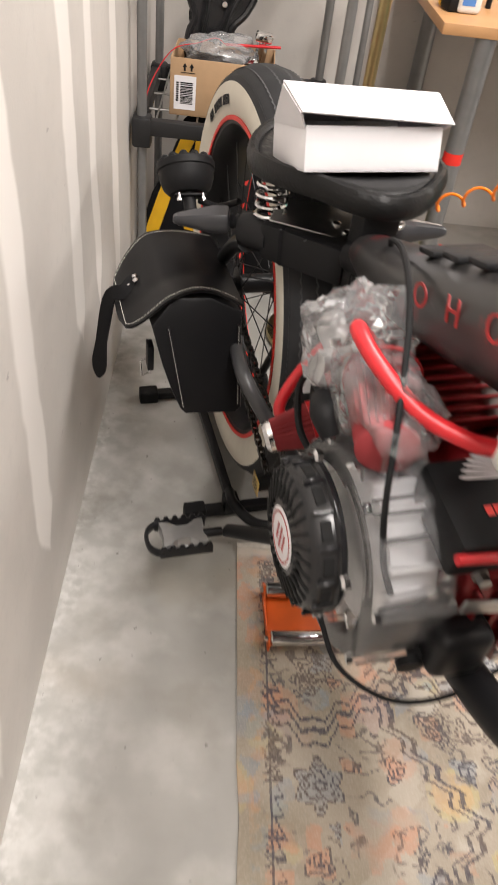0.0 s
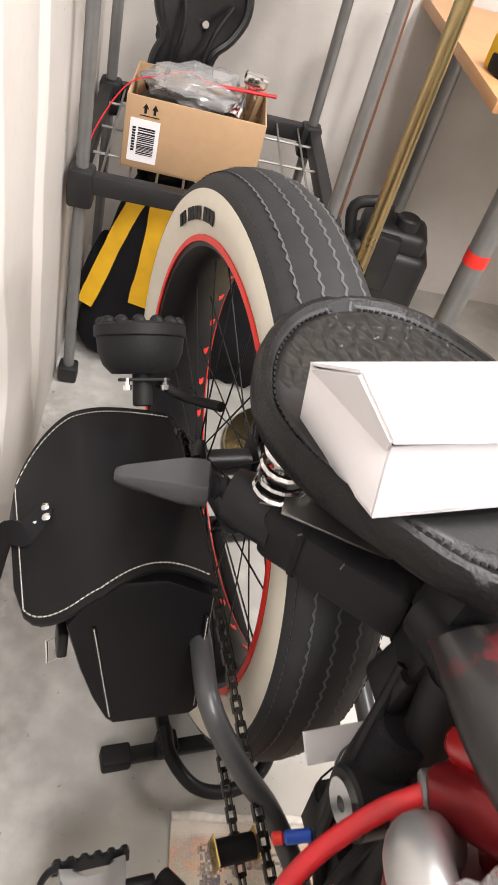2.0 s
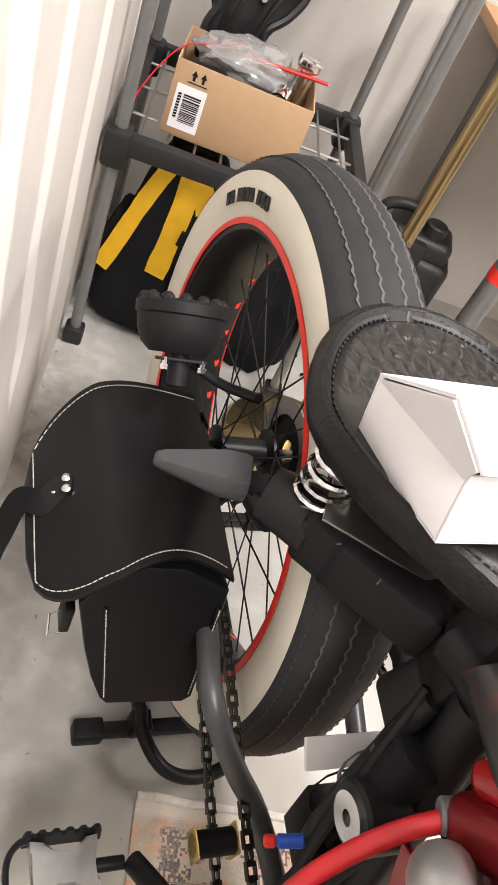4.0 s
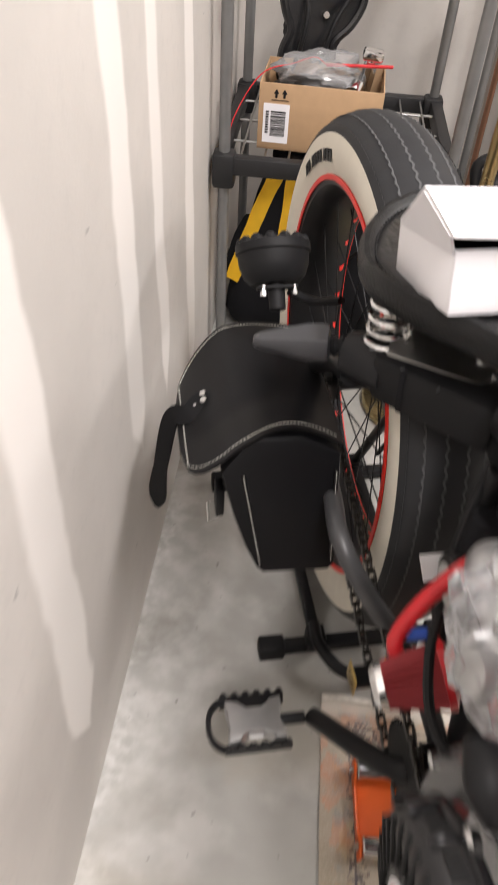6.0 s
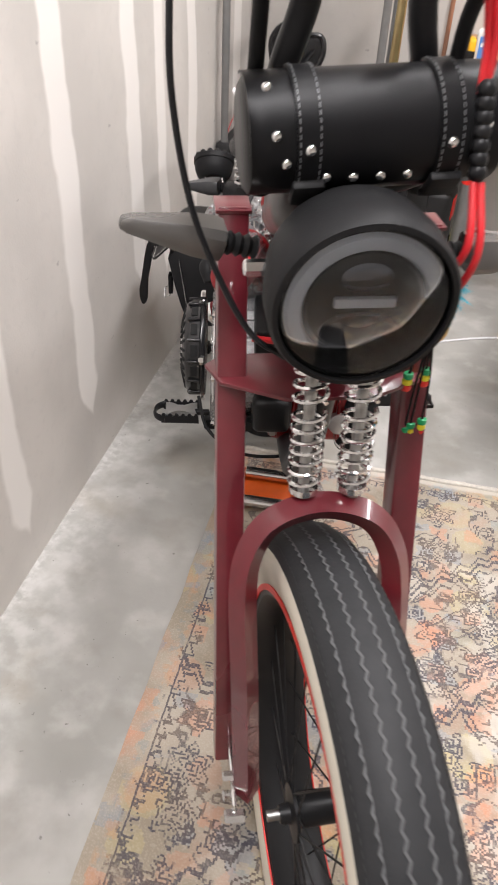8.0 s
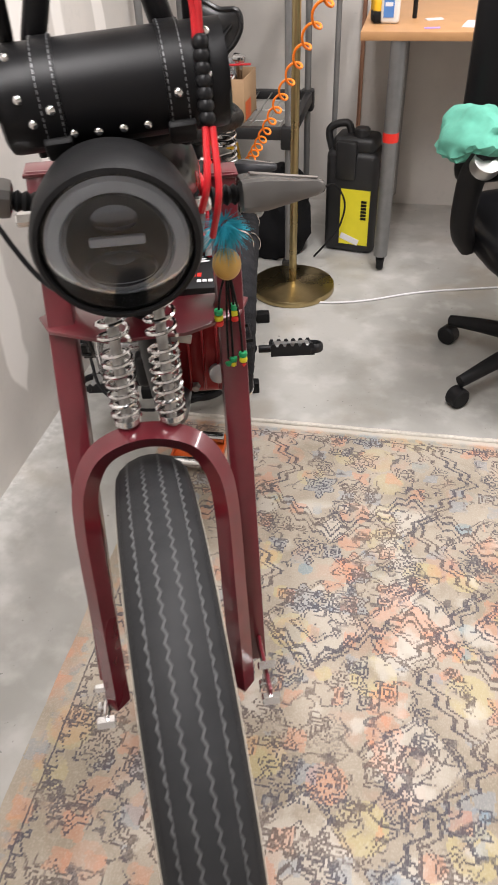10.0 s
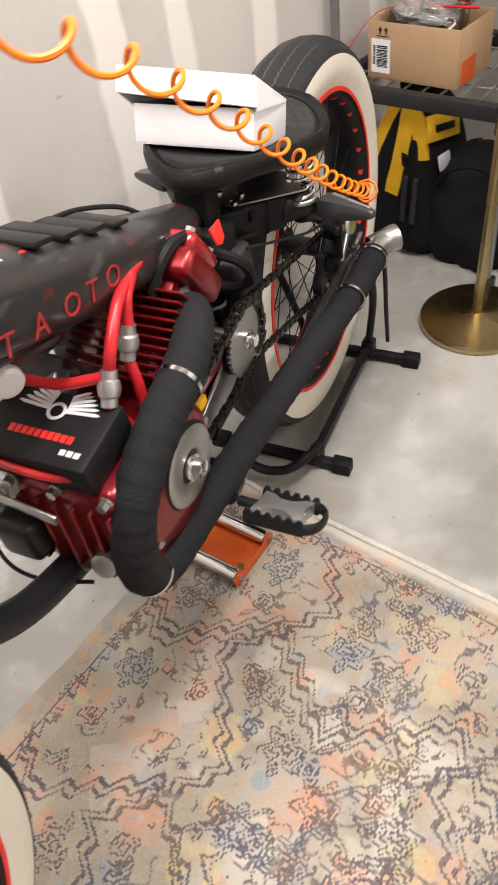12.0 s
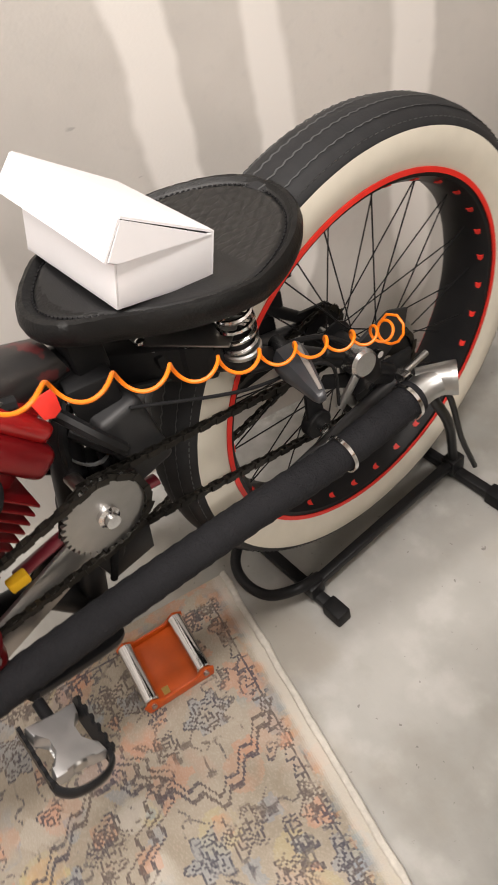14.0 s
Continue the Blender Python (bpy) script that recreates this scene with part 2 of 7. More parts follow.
def rug_pile():
    """Faded oriental pattern; the object's origin is the corner of the rug, x along its back edge and -y along its side."""
    g = Graph("rug_pile", 0.95)
    jit = g.vec("MULTIPLY", g.vec("SUBTRACT", g.noise(g.tc, 70, 2, "Color"), (0.5, 0.5, 0.5)), (0.0045, 0.0045, 0))
    p = g.vec("SNAP", g.vec("ADD", g.tc, jit), (0.0034, 0.0034, 1.0))
    x, y, _ = g.xyz(p)
    v = g.op("MULTIPLY", y, -1.0)
    d = g.op("MINIMUM", x, v)

    def band(val, c, w):
        return g.op("LESS_THAN", g.op("ABSOLUTE", g.op("SUBTRACT", val, c)), w)

    def either(*a):
        r = a[0]
        for q in a[1:]:
            r = g.op("MAXIMUM", r, q)
        return r

    n_big, n_mid, n_fine = g.noise(p, 5, 3), g.noise(g.vec("ADD", p, (3, 9, 0)), 12, 4), g.noise(p, 95, 2)
    field = g.step(d, 0.27, 0.30)
    # faded ground, then patches of cream, orange, blue and mustard that follow the motif cells
    col = g.mix(g.step(n_big, 0.35, 0.65), (0.285, 0.242, 0.184), (0.395, 0.343, 0.278))
    big = g.vec("ADD", p, (0.07, 0.03, 0))
    m1 = g.cells(big, 4.6, "F1", "Distance", 0.55, "MANHATTAN")
    c1 = g.xyz(g.cells(big, 4.6, "F1", "Color", 0.55, "MANHATTAN"))
    m2 = g.cells(g.vec("ADD", p, (0.41, 0.77, 0)), 11.5, "F1", "Distance", 0.6, "EUCLIDEAN")
    c2 = g.xyz(g.cells(g.vec("ADD", p, (0.41, 0.77, 0)), 11.5, "F1", "Color", 0.6, "EUCLIDEAN"))
    wash = g.step(g.noise(g.vec("ADD", p, (8, 1, 0)), 19, 4), 0.30, 0.54)
    for cc, mm, rad, k, lo, tint, amt in ((c1, m1, 0.62, 0, 0.45, (0.56, 0.515, 0.455), 0.5), (c1, m1, 0.40, 1, 0.55, (0.56, 0.27, 0.17), 0.5), (c1, m1, 0.34, 2, 0.55, (0.20, 0.29, 0.34), 0.75),
                                          (c2, m2, 0.40, 0, 0.66, (0.56, 0.26, 0.16), 0.5), (c2, m2, 0.50, 1, 0.70, (0.50, 0.42, 0.19), 0.5), (c2, m2, 0.46, 2, 0.62, (0.20, 0.29, 0.33), 0.7)):
        f = g.op("MULTIPLY", g.step(cc[k], lo, lo + 0.03), g.op("LESS_THAN", mm, rad))
        f = g.op("MULTIPLY", g.op("MULTIPLY", f, wash), g.op("ADD", 0.6, g.op("MULTIPLY", field, 0.4)))
        col = g.mix(g.op("MULTIPLY", f, amt), col, tint)
    f = g.op("MULTIPLY", g.step(n_mid, 0.55, 0.66), 0.22)
    col = g.mix(f, col, (0.52, 0.27, 0.19))
    f = g.op("MULTIPLY", g.step(g.noise(g.vec("ADD", p, (21, 14, 0)), 9, 4), 0.54, 0.63), g.op("ADD", 0.12, g.op("MULTIPLY", field, 0.40)))
    col = g.mix(f, col, (0.60, 0.565, 0.51))
    # stepped medallion outlines in the field, their edges broken up
    mw = g.op("ADD", m1, g.op("MULTIPLY", g.op("SUBTRACT", g.noise(p, 17, 3), 0.5), 0.34))
    med = g.op("MULTIPLY", either(band(mw, 0.66, 0.011), band(mw, 0.61, 0.009), band(mw, 0.40, 0.010), band(mw, 0.35, 0.008), band(mw, 0.14, 0.012)), field)

    def petals(off, scale, n, rnd, wob):
        """Distance in a cell, drawn in and out n times round its centre, and the cell's random colour."""
        q = g.vec("ADD", p, off)
        loc = g.xyz(g.vec("SUBTRACT", g.vec("MULTIPLY", q, (scale, scale, 0)), g.vec("MULTIPLY", g.cells(q, scale, "F1", "Position", rnd), (scale, scale, 0))))
        r = g.op("SQRT", g.op("ADD", g.op("MULTIPLY", loc[0], loc[0]), g.op("MULTIPLY", loc[1], loc[1])))
        a = g.op("COSINE", g.op("MULTIPLY", g.op("ARCTAN2", loc[1], loc[0]), n))
        r = g.op("MULTIPLY", r, g.op("ADD", 1.0, g.op("MULTIPLY", a, 0.22)))
        return g.op("ADD", r, g.op("MULTIPLY", g.op("SUBTRACT", g.noise(p, 34, 1), 0.5), wob)), g.xyz(g.cells(q, scale, "F1", "Color", rnd))
    # rosettes of two sizes, blossoms and the fine outlines of leaves
    r1, k1 = petals((0.41, 0.77, 0), 10.0, 6.0, 0.45, 0.20)
    ros = g.op("MULTIPLY", either(band(r1, 0.06, 0.022), band(r1, 0.17, 0.020), band(r1, 0.25, 0.013), band(r1, 0.33, 0.018)), g.step(k1[0], 0.30, 0.32))
    r2, k2 = petals((0.9, 0.2, 0), 15.0, 4.0, 0.8, 0.30)
    bud = g.op("MULTIPLY", either(band(r2, 0.09, 0.034), band(r2, 0.22, 0.024), band(r2, 0.31, 0.020)), g.step(k2[1], 0.56, 0.58))
    for rr, kk, rad in ((r1, k1, 0.34), (r2, k2, 0.30)):
        fill = g.op("MULTIPLY", g.op("MULTIPLY", g.op("LESS_THAN", rr, rad), g.step(kk[2], 0.62, 0.64)), wash)
        col = g.mix(g.op("MULTIPLY", fill, 0.38), col, g.mix(g.step(kk[0], 0.55, 0.58), (0.60, 0.24, 0.13), (0.21, 0.28, 0.36)))
    ros = either(ros, bud)
    line = g.op("ABSOLUTE", g.op("SUBTRACT", g.noise(g.vec("ADD", p, (2, 6, 0)), 17, 1), 0.5))
    leaf = g.op("MULTIPLY", g.op("SUBTRACT", 1.0, g.step(line, 0.010, 0.018)), g.step(g.noise(g.vec("ADD", p, (31, 4, 0)), 9, 2), 0.48, 0.51))
    line = g.op("ABSOLUTE", g.op("SUBTRACT", g.noise(g.vec("ADD", p, (12, 16, 0)), 30, 1), 0.5))
    curl = g.op("MULTIPLY", g.op("SUBTRACT", 1.0, g.step(line, 0.018, 0.028)), g.step(g.noise(g.vec("ADD", p, (7, 44, 0)), 14, 2), 0.57, 0.59))
    scr = either(leaf, curl)
    # stepped zigzag guard bands between border and field, and rows beyond them
    zx = g.op("ADD", g.op("PINGPONG", x, 0.020), g.op("MULTIPLY", g.op("PINGPONG", g.op("ADD", x, 0.05), 0.17), 0.75))
    zv = g.op("ADD", g.op("PINGPONG", v, 0.020), g.op("MULTIPLY", g.op("PINGPONG", v, 0.17), 0.75))
    a1, a2 = g.op("SUBTRACT", v, zx), g.op("SUBTRACT", x, zv)
    zig = either(band(a1, 0.222, 0.0030), band(a1, 0.240, 0.0044), band(a1, 0.262, 0.0030), band(a1, 0.56, 0.0046), band(a1, 0.578, 0.0032), band(a1, 0.90, 0.0046),
                 band(a2, 0.212, 0.0030), band(a2, 0.230, 0.0044), band(a2, 0.62, 0.0046), band(a2, 0.64, 0.0032))
    rim = either(band(d, 0.048, 0.0022), band(g.op("SUBTRACT", d, g.op("PINGPONG", g.op("ADD", x, y), 0.014)), 0.052, 0.0024))
    def off_band(val, c):
        return g.step(g.op("ABSOLUTE", g.op("SUBTRACT", val, c)), 0.034, 0.042)
    quiet = g.op("MULTIPLY", g.op("MULTIPLY", off_band(a1, 0.242), off_band(a2, 0.222)), g.op("MULTIPLY", off_band(a1, 0.568), off_band(a2, 0.63)))
    ros, scr = g.op("MULTIPLY", ros, quiet), g.op("MULTIPLY", scr, quiet)
    wear = g.op("MULTIPLY", g.step(n_fine, 0.24, 0.40), g.step(g.noise(p, 23, 3), 0.26, 0.42))
    dark = g.op("MULTIPLY", g.op("MULTIPLY", either(med, ros, g.op("MULTIPLY", scr, 0.85), zig, rim), wear), g.step(d, 0.034, 0.040))
    ink = g.mix(g.step(g.noise(p, 10, 2), 0.42, 0.6), (0.045, 0.044, 0.066), (0.10, 0.074, 0.068))
    col = g.mix(g.op("MULTIPLY", dark, 0.85), col, ink)
    # coloured border blocks and the pale bound edge
    edge = g.op("MULTIPLY", g.op("MULTIPLY", g.step(d, 0.014, 0.020), g.op("SUBTRACT", 1.0, g.step(d, 0.038, 0.044))), g.step(g.noise(p, 42, 2), 0.48, 0.56))
    col = g.mix(g.op("MULTIPLY", edge, 0.38), col, g.mix(g.step(g.noise(p, 24, 1), 0.47, 0.53), (0.52, 0.27, 0.13), (0.20, 0.25, 0.27)))
    hem = g.op("SUBTRACT", 1.0, g.step(g.op("ADD", v, g.op("MULTIPLY", g.noise(p, 40, 3), 0.014)), 0.026, 0.040))
    col = g.mix(g.op("MULTIPLY", hem, 0.7), col, (0.60, 0.56, 0.50))
    col = g.mix(g.op("MULTIPLY", g.step(g.noise(g.tc, 320, 2), 0.45, 0.7), 0.18), col, (0.62, 0.57, 0.50))
    g.put(g.b.inputs["Base Color"], col)
    g.bump(g.op("ADD", g.noise(g.tc, 420, 2), g.op("MULTIPLY", dark, -0.5)), 0.45)
    return g.m


def embossed_leather():
    g = Graph("embossed_leather", 0.30)
    v = g.vec("MULTIPLY", g.tc, (1.0, 0.7, 1.0))
    e = g.step(g.cells(v, 78, "DISTANCE_TO_EDGE"), 0.02, 0.22)
    g.put(g.b.inputs["Base Color"], g.mix(e, (0.006, 0.006, 0.006), (0.012, 0.0115, 0.011)))
    g.bump(g.op("ADD", e, g.op("MULTIPLY", g.noise(g.tc, 400, 2), 0.2)), 0.28, 0.0015)
    return g.m


M_EMBOSS = embossed_leather()
M_SEAT = material("worn_seat_leather", (0.007, 0.007, 0.0075), 0.46, vary=0.3, scale=60, bump=0.10, bump_scale=500)
M_ROLL = material("grained_edge_leather", (0.006, 0.006, 0.006), 0.40, vary=0.3, scale=90, bump=0.22, bump_scale=300)
M_ROLL.node_tree.nodes["Principled BSDF"].inputs["Specular IOR Level"].default_value = 0.25
M_WRAP.node_tree.nodes["Principled BSDF"].inputs["Specular IOR Level"].default_value = 0.2
M_WALL = drywall("painted_drywall", ())
M_WALLW = drywall("drywall_with_compound", ((0.752, 0.046, 0.15), (0.405, 0.040, 0.085), (1.105, 0.044, 0.30), (1.30, 0.034, 0.26), (1.555, 0.042, 0.1), (0.02, 0.05, 0.2), (-0.6, 0.05, 0.1), (2.05, 0.05, 0.0)))
M_WALLN = drywall("drywall_north", ((0.30, 0.05, 0.1), (0.72, 0.06, 0.45), (1.75, 0.06, 0.1)))
M_CONC = concrete()
M_RUG = rug_pile()
M_FRINGE = material("rug_binding", (0.56, 0.525, 0.47), 0.9, vary=0.2, scale=120, bump=0.4)
M_TEAL = material("teal_cloth", (0.10, 0.36, 0.27), 0.85, vary=0.2, bump=0.3, bump_scale=300)
M_FUR = material("turquoise_fur", (0.02, 0.36, 0.48), 0.8, vary=0.35, scale=120)
M_BEAD = material("wooden_bead", (0.55, 0.33, 0.08), 0.4)
M_GREEN = material("green_bead", (0.01, 0.35, 0.12), 0.35)
M_LABELY = material("yellow_label", (0.80, 0.70, 0.03), 0.45, vary=0.05)
M_LABELB = material("blue_label", (0.08, 0.22, 0.55), 0.45)
M_BOTTLE = material("milky_bottle", (0.72, 0.72, 0.70), 0.3, vary=0.04)
M_STITCH = material("pale_thread", (0.46, 0.45, 0.41), 0.8)
M_DUSTY = material("dusty_black_plastic", (0.014, 0.014, 0.015), 0.5, vary=0.3, scale=25, bump=0.08)
M_REFLECTION = material("reddish_reflection", (0.45, 0.24, 0.16), 0.4, metal=0.8)
M_LILAC = material("lilac_card", (0.45, 0.30, 0.70), 0.5)
M_DARKGLOSS = material("glossy_black_plastic", (0.012, 0.012, 0.013), 0.25, bump=0.05)


def worn_tank():
    g = Graph("worn_black_tank", 0.32)
    red = g.op("MULTIPLY", g.step(g.noise(g.tc, 34, 6), 0.56, 0.62), g.step(g.noise(g.vec("ADD", g.tc, (3, 1, 7)), 9, 3), 0.50, 0.58))
    scuff = g.op("MULTIPLY", g.step(g.noise(g.vec("MULTIPLY", g.tc, (1, 0.3, 1)), 60, 5), 0.60, 0.68), 0.5)
    col = g.mix(scuff, (0.020, 0.019, 0.019), (0.075, 0.070, 0.066))
    g.put(g.b.inputs["Base Color"], g.mix(g.op("MULTIPLY", red, 0.34), col, (0.20, 0.012, 0.014)))
    g.put(g.b.inputs["Roughness"], g.op("ADD", 0.24, g.op("MULTIPLY", g.noise(g.tc, 18, 5), 0.22)))
    g.b.inputs["Coat Weight"].default_value = 0.2
    return g.m


def sketch_paper():
    g = Graph("sketch_paper", 0.7)
    n = g.op("ABSOLUTE", g.op("SUBTRACT", g.noise(g.tc, 60, 4), 0.5))
    ink = g.op("MULTIPLY", g.op("SUBTRACT", 1.0, g.step(n, 0.02, 0.035)), g.step(g.noise(g.tc, 22, 2), 0.42, 0.52))
    g.put(g.b.inputs["Base Color"], g.mix(g.op("MULTIPLY", ink, 0.8), (0.80, 0.79, 0.80), (0.10, 0.08, 0.14)))
    return g.m


M_SKETCH = sketch_paper()
M_TANK = worn_tank()
M_BRIGHT = material("bright_cast_aluminium", (0.86, 0.86, 0.87), 0.30, metal=0.30, vary=0.12, scale=50)
M_SHROUD = clear("clear_shroud_plastic", (0.99, 0.99, 0.99), 0.05, 1.40, 0.07)
M_REDFADE = material("faded_red_paint", (0.36, 0.022, 0.022), 0.5, vary=0.4, scale=60)
M_MILKY = clear("milky_plastic", (0.96, 0.96, 0.96), 0.16, 1.6, 0.22)
M_POST = material("grey_steel_post", (0.24, 0.24, 0.24), 0.38, metal=0.6)

# ---- mesh helpers ----


def link_mesh(name, bm, mat, smooth=40):
    me = bpy.data.meshes.new(name)
    bmesh.ops.recalc_face_normals(bm, faces=bm.faces)
    for f in bm.faces:
        f.smooth = True
    a = radians(smooth)
    for e in bm.edges:
        if len(e.link_faces) == 2 and e.calc_face_angle(0) > a:
            e.smooth = False
    bm.to_mesh(me)
    bm.free()
    for m in mat if isinstance(mat, (list, tuple)) else [mat]:
        me.materials.append(m)
    return me


def part(name, bm, mat, parent, label="", at=None):
    ob = new(name, link_mesh(name, bm, mat))
    ob.parent = parent
    if at is not None:
        ob.matrix_basis = at
    if label:
        ob["label"] = label
    return ob


def thing(name, at, label, category, group="", kind=""):
    """An Empty at the base of a thing that has parts."""
    ob = new(name)
    ob.empty_display_size = 0.05
    ob.matrix_world = at
    return tagged(ob, label, category, group, kind)


def solid(name, bm, mat, label, category, at=None, group="", kind=""):
    ob = new(name, link_mesh(name, bm, mat))
    if at is not None:
        ob.matrix_world = at
    return tagged(ob, label, category, group, kind)


def box(c, s, bevel=0.0, bm=None, m=None, seg=2):
    bm = bm or bmesh.new()
    r = bmesh.ops.create_cube(bm, size=1, matrix=Matrix.Translation(c) @ (m or Matrix()) @ Matrix.Diagonal((*s, 1)))
    if bevel:
        es = list({e for v in r["verts"] for e in v.link_edges})
        bmesh.ops.bevel(bm, geom=es, offset=bevel, segments=seg, profile=0.5, affect="EDGES")
    return bm


def smooth_path(pts, n=8, closed=False):
    """A Catmull-Rom curve through the points."""
    p = [Vector(q) for q in pts]
    k = len(p)
    out = []
    for i in range(k if closed else k - 1):
        a, b = p[i], p[(i + 1) % k]
        z = p[i - 1] if closed or i else a * 2 - b
        c = p[(i + 2) % k] if closed or i + 2 < k else b * 2 - a
        for j in range(n):
            t = j / n
            out.append(0.5 * ((2 * a) + (b - z) * t + (2 * z - 5 * a + 4 * b - c) * t * t + (3 * a - z - 3 * b + c) * t ** 3))
    if not closed:
        out.append(p[-1])
    return out


def tube(pts, r, seg=12, n=0, closed=False, bm=None, squash=1.0, caps=True):
    """A tube along the points; r: one radius or one for each given point; n: smoothing steps."""
    bm = bm or bmesh.new()
    path = smooth_path(pts, n, closed) if n else [Vector(q) for q in pts]
    k = len(path)
    if isinstance(r, (list, tuple)):
        g = np.linspace(0, len(r) - 1, k)
        rad = [float(q) for q in np.interp(g, range(len(r)), r)]
    else:
        rad = [r] * k
    tang = []
    for i in range(k):
        a = path[i - 1] if closed or i else path[0]
        b = path[(i + 1) % k] if closed or i + 1 < k else path[-1]
        tang.append((b - a).normalized())
    up = Vector((0, 0, 1)) if abs(tang[0].z) < 0.9 else Vector((0, 1, 0))
    side = tang[0].cross(up).normalized()
    rings = []
    for i in range(k):
        side = (side - tang[i] * side.dot(tang[i])).normalized()
        nrm = side.cross(tang[i])
        rings.append([bm.verts.new(path[i] + rad[i] * (side * math.cos(a) + nrm * math.sin(a) * squash)) for a in [math.tau * j / seg for j in range(seg)]])
    for i in range(k if closed else k - 1):
        A, B = rings[i], rings[(i + 1) % k]
        for j in range(seg):
            bm.faces.new((A[j], A[(j + 1) % seg], B[(j + 1) % seg], B[j]))
    if caps and not closed:
        bm.faces.new(rings[0])
        bm.faces.new(rings[-1])
    return bm


def lathe(profile, seg=40, m=None, bm=None, closed=False):
    """Turns a profile of (radius, height) round the local z axis, then moves it by m."""
    bm = bm or bmesh.new()
    m = m or Matrix()
    rings = []
    for r, h in profile:
        if r < 1e-6:
            rings.append([bm.verts.new(m @ Vector((0, 0, h)))])
        else:
            rings.append([bm.verts.new(m @ Vector((r * math.cos(a), r * math.sin(a), h))) for a in [math.tau * j / seg for j in range(seg)]])
    for i in range(len(rings) if closed else len(rings) - 1):
        A, B = rings[i], rings[(i + 1) % len(rings)]
        for j in range(seg):
            q = [A[j % len(A)], A[(j + 1) % seg % len(A)], B[(j + 1) % seg % len(B)], B[j % len(B)]]
            q = list(dict.fromkeys(q))
            if len(q) > 2:
                bm.faces.new(q)
    return bm


def axis(c, d):
    """A pose at c whose local z axis points along d."""
    return Matrix.Translation(c) @ Vector(d).to_track_quat("Z", "Y").to_matrix().to_4x4()


def rod(a, b, r, seg=12, bm=None, chamfer=0.0):
    a, b = Vector(a), Vector(b)
    h = (b - a).length
    c = chamfer
    prof = [(0, 0), (r - c, 0), (r, c), (r, h - c), (r - c, h), (0, h)] if c else [(0, 0), (r, 0), (r, h), (0, h)]
    return lathe(prof, seg, axis(a, b - a), bm)


def spring(a, b, r, wire, turns, bm=None, steps=16, seg=6, end=1.0):
    a, b = Vector(a), Vector(b)
    m = axis(a, b - a)
    h = (b - a).length
    k = int(turns * steps)
    pts = [m @ Vector((r * math.cos(math.tau * i / steps), r * math.sin(math.tau * i / steps), h * i / k)) for i in range(k + 1)]
    return tube(pts, wire, seg, bm=bm)


def prism(outline, z0, z1, m=None, bm=None, bevel=0.0):
    """An outline in the local xy plane, drawn out from z0 to z1."""
    bm = bm or bmesh.new()
    m = m or Matrix()
    lo = [bm.verts.new(m @ Vector((x, y, z0))) for x, y in outline]
    hi = [bm.verts.new(m @ Vector((x, y, z1))) for x, y in outline]
    k = len(lo)
    fs = [bm.faces.new(lo[::-1]), bm.faces.new(hi)]
    for i in range(k):
        fs.append(bm.faces.new((lo[i], lo[(i + 1) % k], hi[(i + 1) % k], hi[i])))
    if bevel:
        bmesh.ops.bevel(bm, geom=list({e for f in fs[:2] for e in f.edges}), offset=bevel, segments=2, profile=0.5, affect="EDGES")
    return bm


def beam(a, b, w, d, bevel=0.002, side=(1, 0, 0), bm=None):
    """A rectangular bar from a to b; w along side, d across it."""
    a, b = Vector(a), Vector(b)
    z = (b - a).normalized()
    x = (Vector(side) - z * z.dot(Vector(side))).normalized()
    y = z.cross(x)
    m = Matrix((x, y, z)).transposed().to_4x4()
    return box((a + b) / 2, (w, d, (b - a).length), bevel, bm, m)

# ---- structure ----
ROOM_X, ROOM_Y0, ROOM_Y1, ROOM_Z = 3.4, -2.6, 2.45, 2.7
solid("floor", box((ROOM_X / 2, (ROOM_Y0 + ROOM_Y1) / 2, -0.05), (ROOM_X + 0.3, ROOM_Y1 - ROOM_Y0 + 0.3, 0.1)), M_CONC, "bare grey polished concrete floor with pale stains", "floor", kind="structure")
solid("wall_west", box((-0.075, (ROOM_Y0 + ROOM_Y1) / 2, ROOM_Z / 2), (0.15, ROOM_Y1 - ROOM_Y0 + 0.3, ROOM_Z)), M_WALLW, "unfinished drywall with pale vertical plaster streaks", "wall", kind="structure")
solid("wall_north", box((ROOM_X / 2, ROOM_Y1 + 0.075, ROOM_Z / 2), (ROOM_X, 0.15, ROOM_Z)), M_WALLN, "unfinished drywall behind the shelf and desk", "wall", kind="structure")
solid("wall_east", box((ROOM_X + 0.075, (ROOM_Y0 + ROOM_Y1) / 2, ROOM_Z / 2), (0.15, ROOM_Y1 - ROOM_Y0 + 0.3, ROOM_Z)), M_WALL, "plain pale drywall", "wall", kind="structure")
solid("wall_south", box((ROOM_X / 2, ROOM_Y0 - 0.075, ROOM_Z / 2), (ROOM_X, 0.15, ROOM_Z)), M_WALL, "plain pale drywall", "wall", kind="structure")
solid("ceiling", box((ROOM_X / 2, (ROOM_Y0 + ROOM_Y1) / 2, ROOM_Z + 0.05), (ROOM_X + 0.3, ROOM_Y1 - ROOM_Y0 + 0.3, 0.1)), M_WALL, "plain pale ceiling", "ceiling", kind="structure")

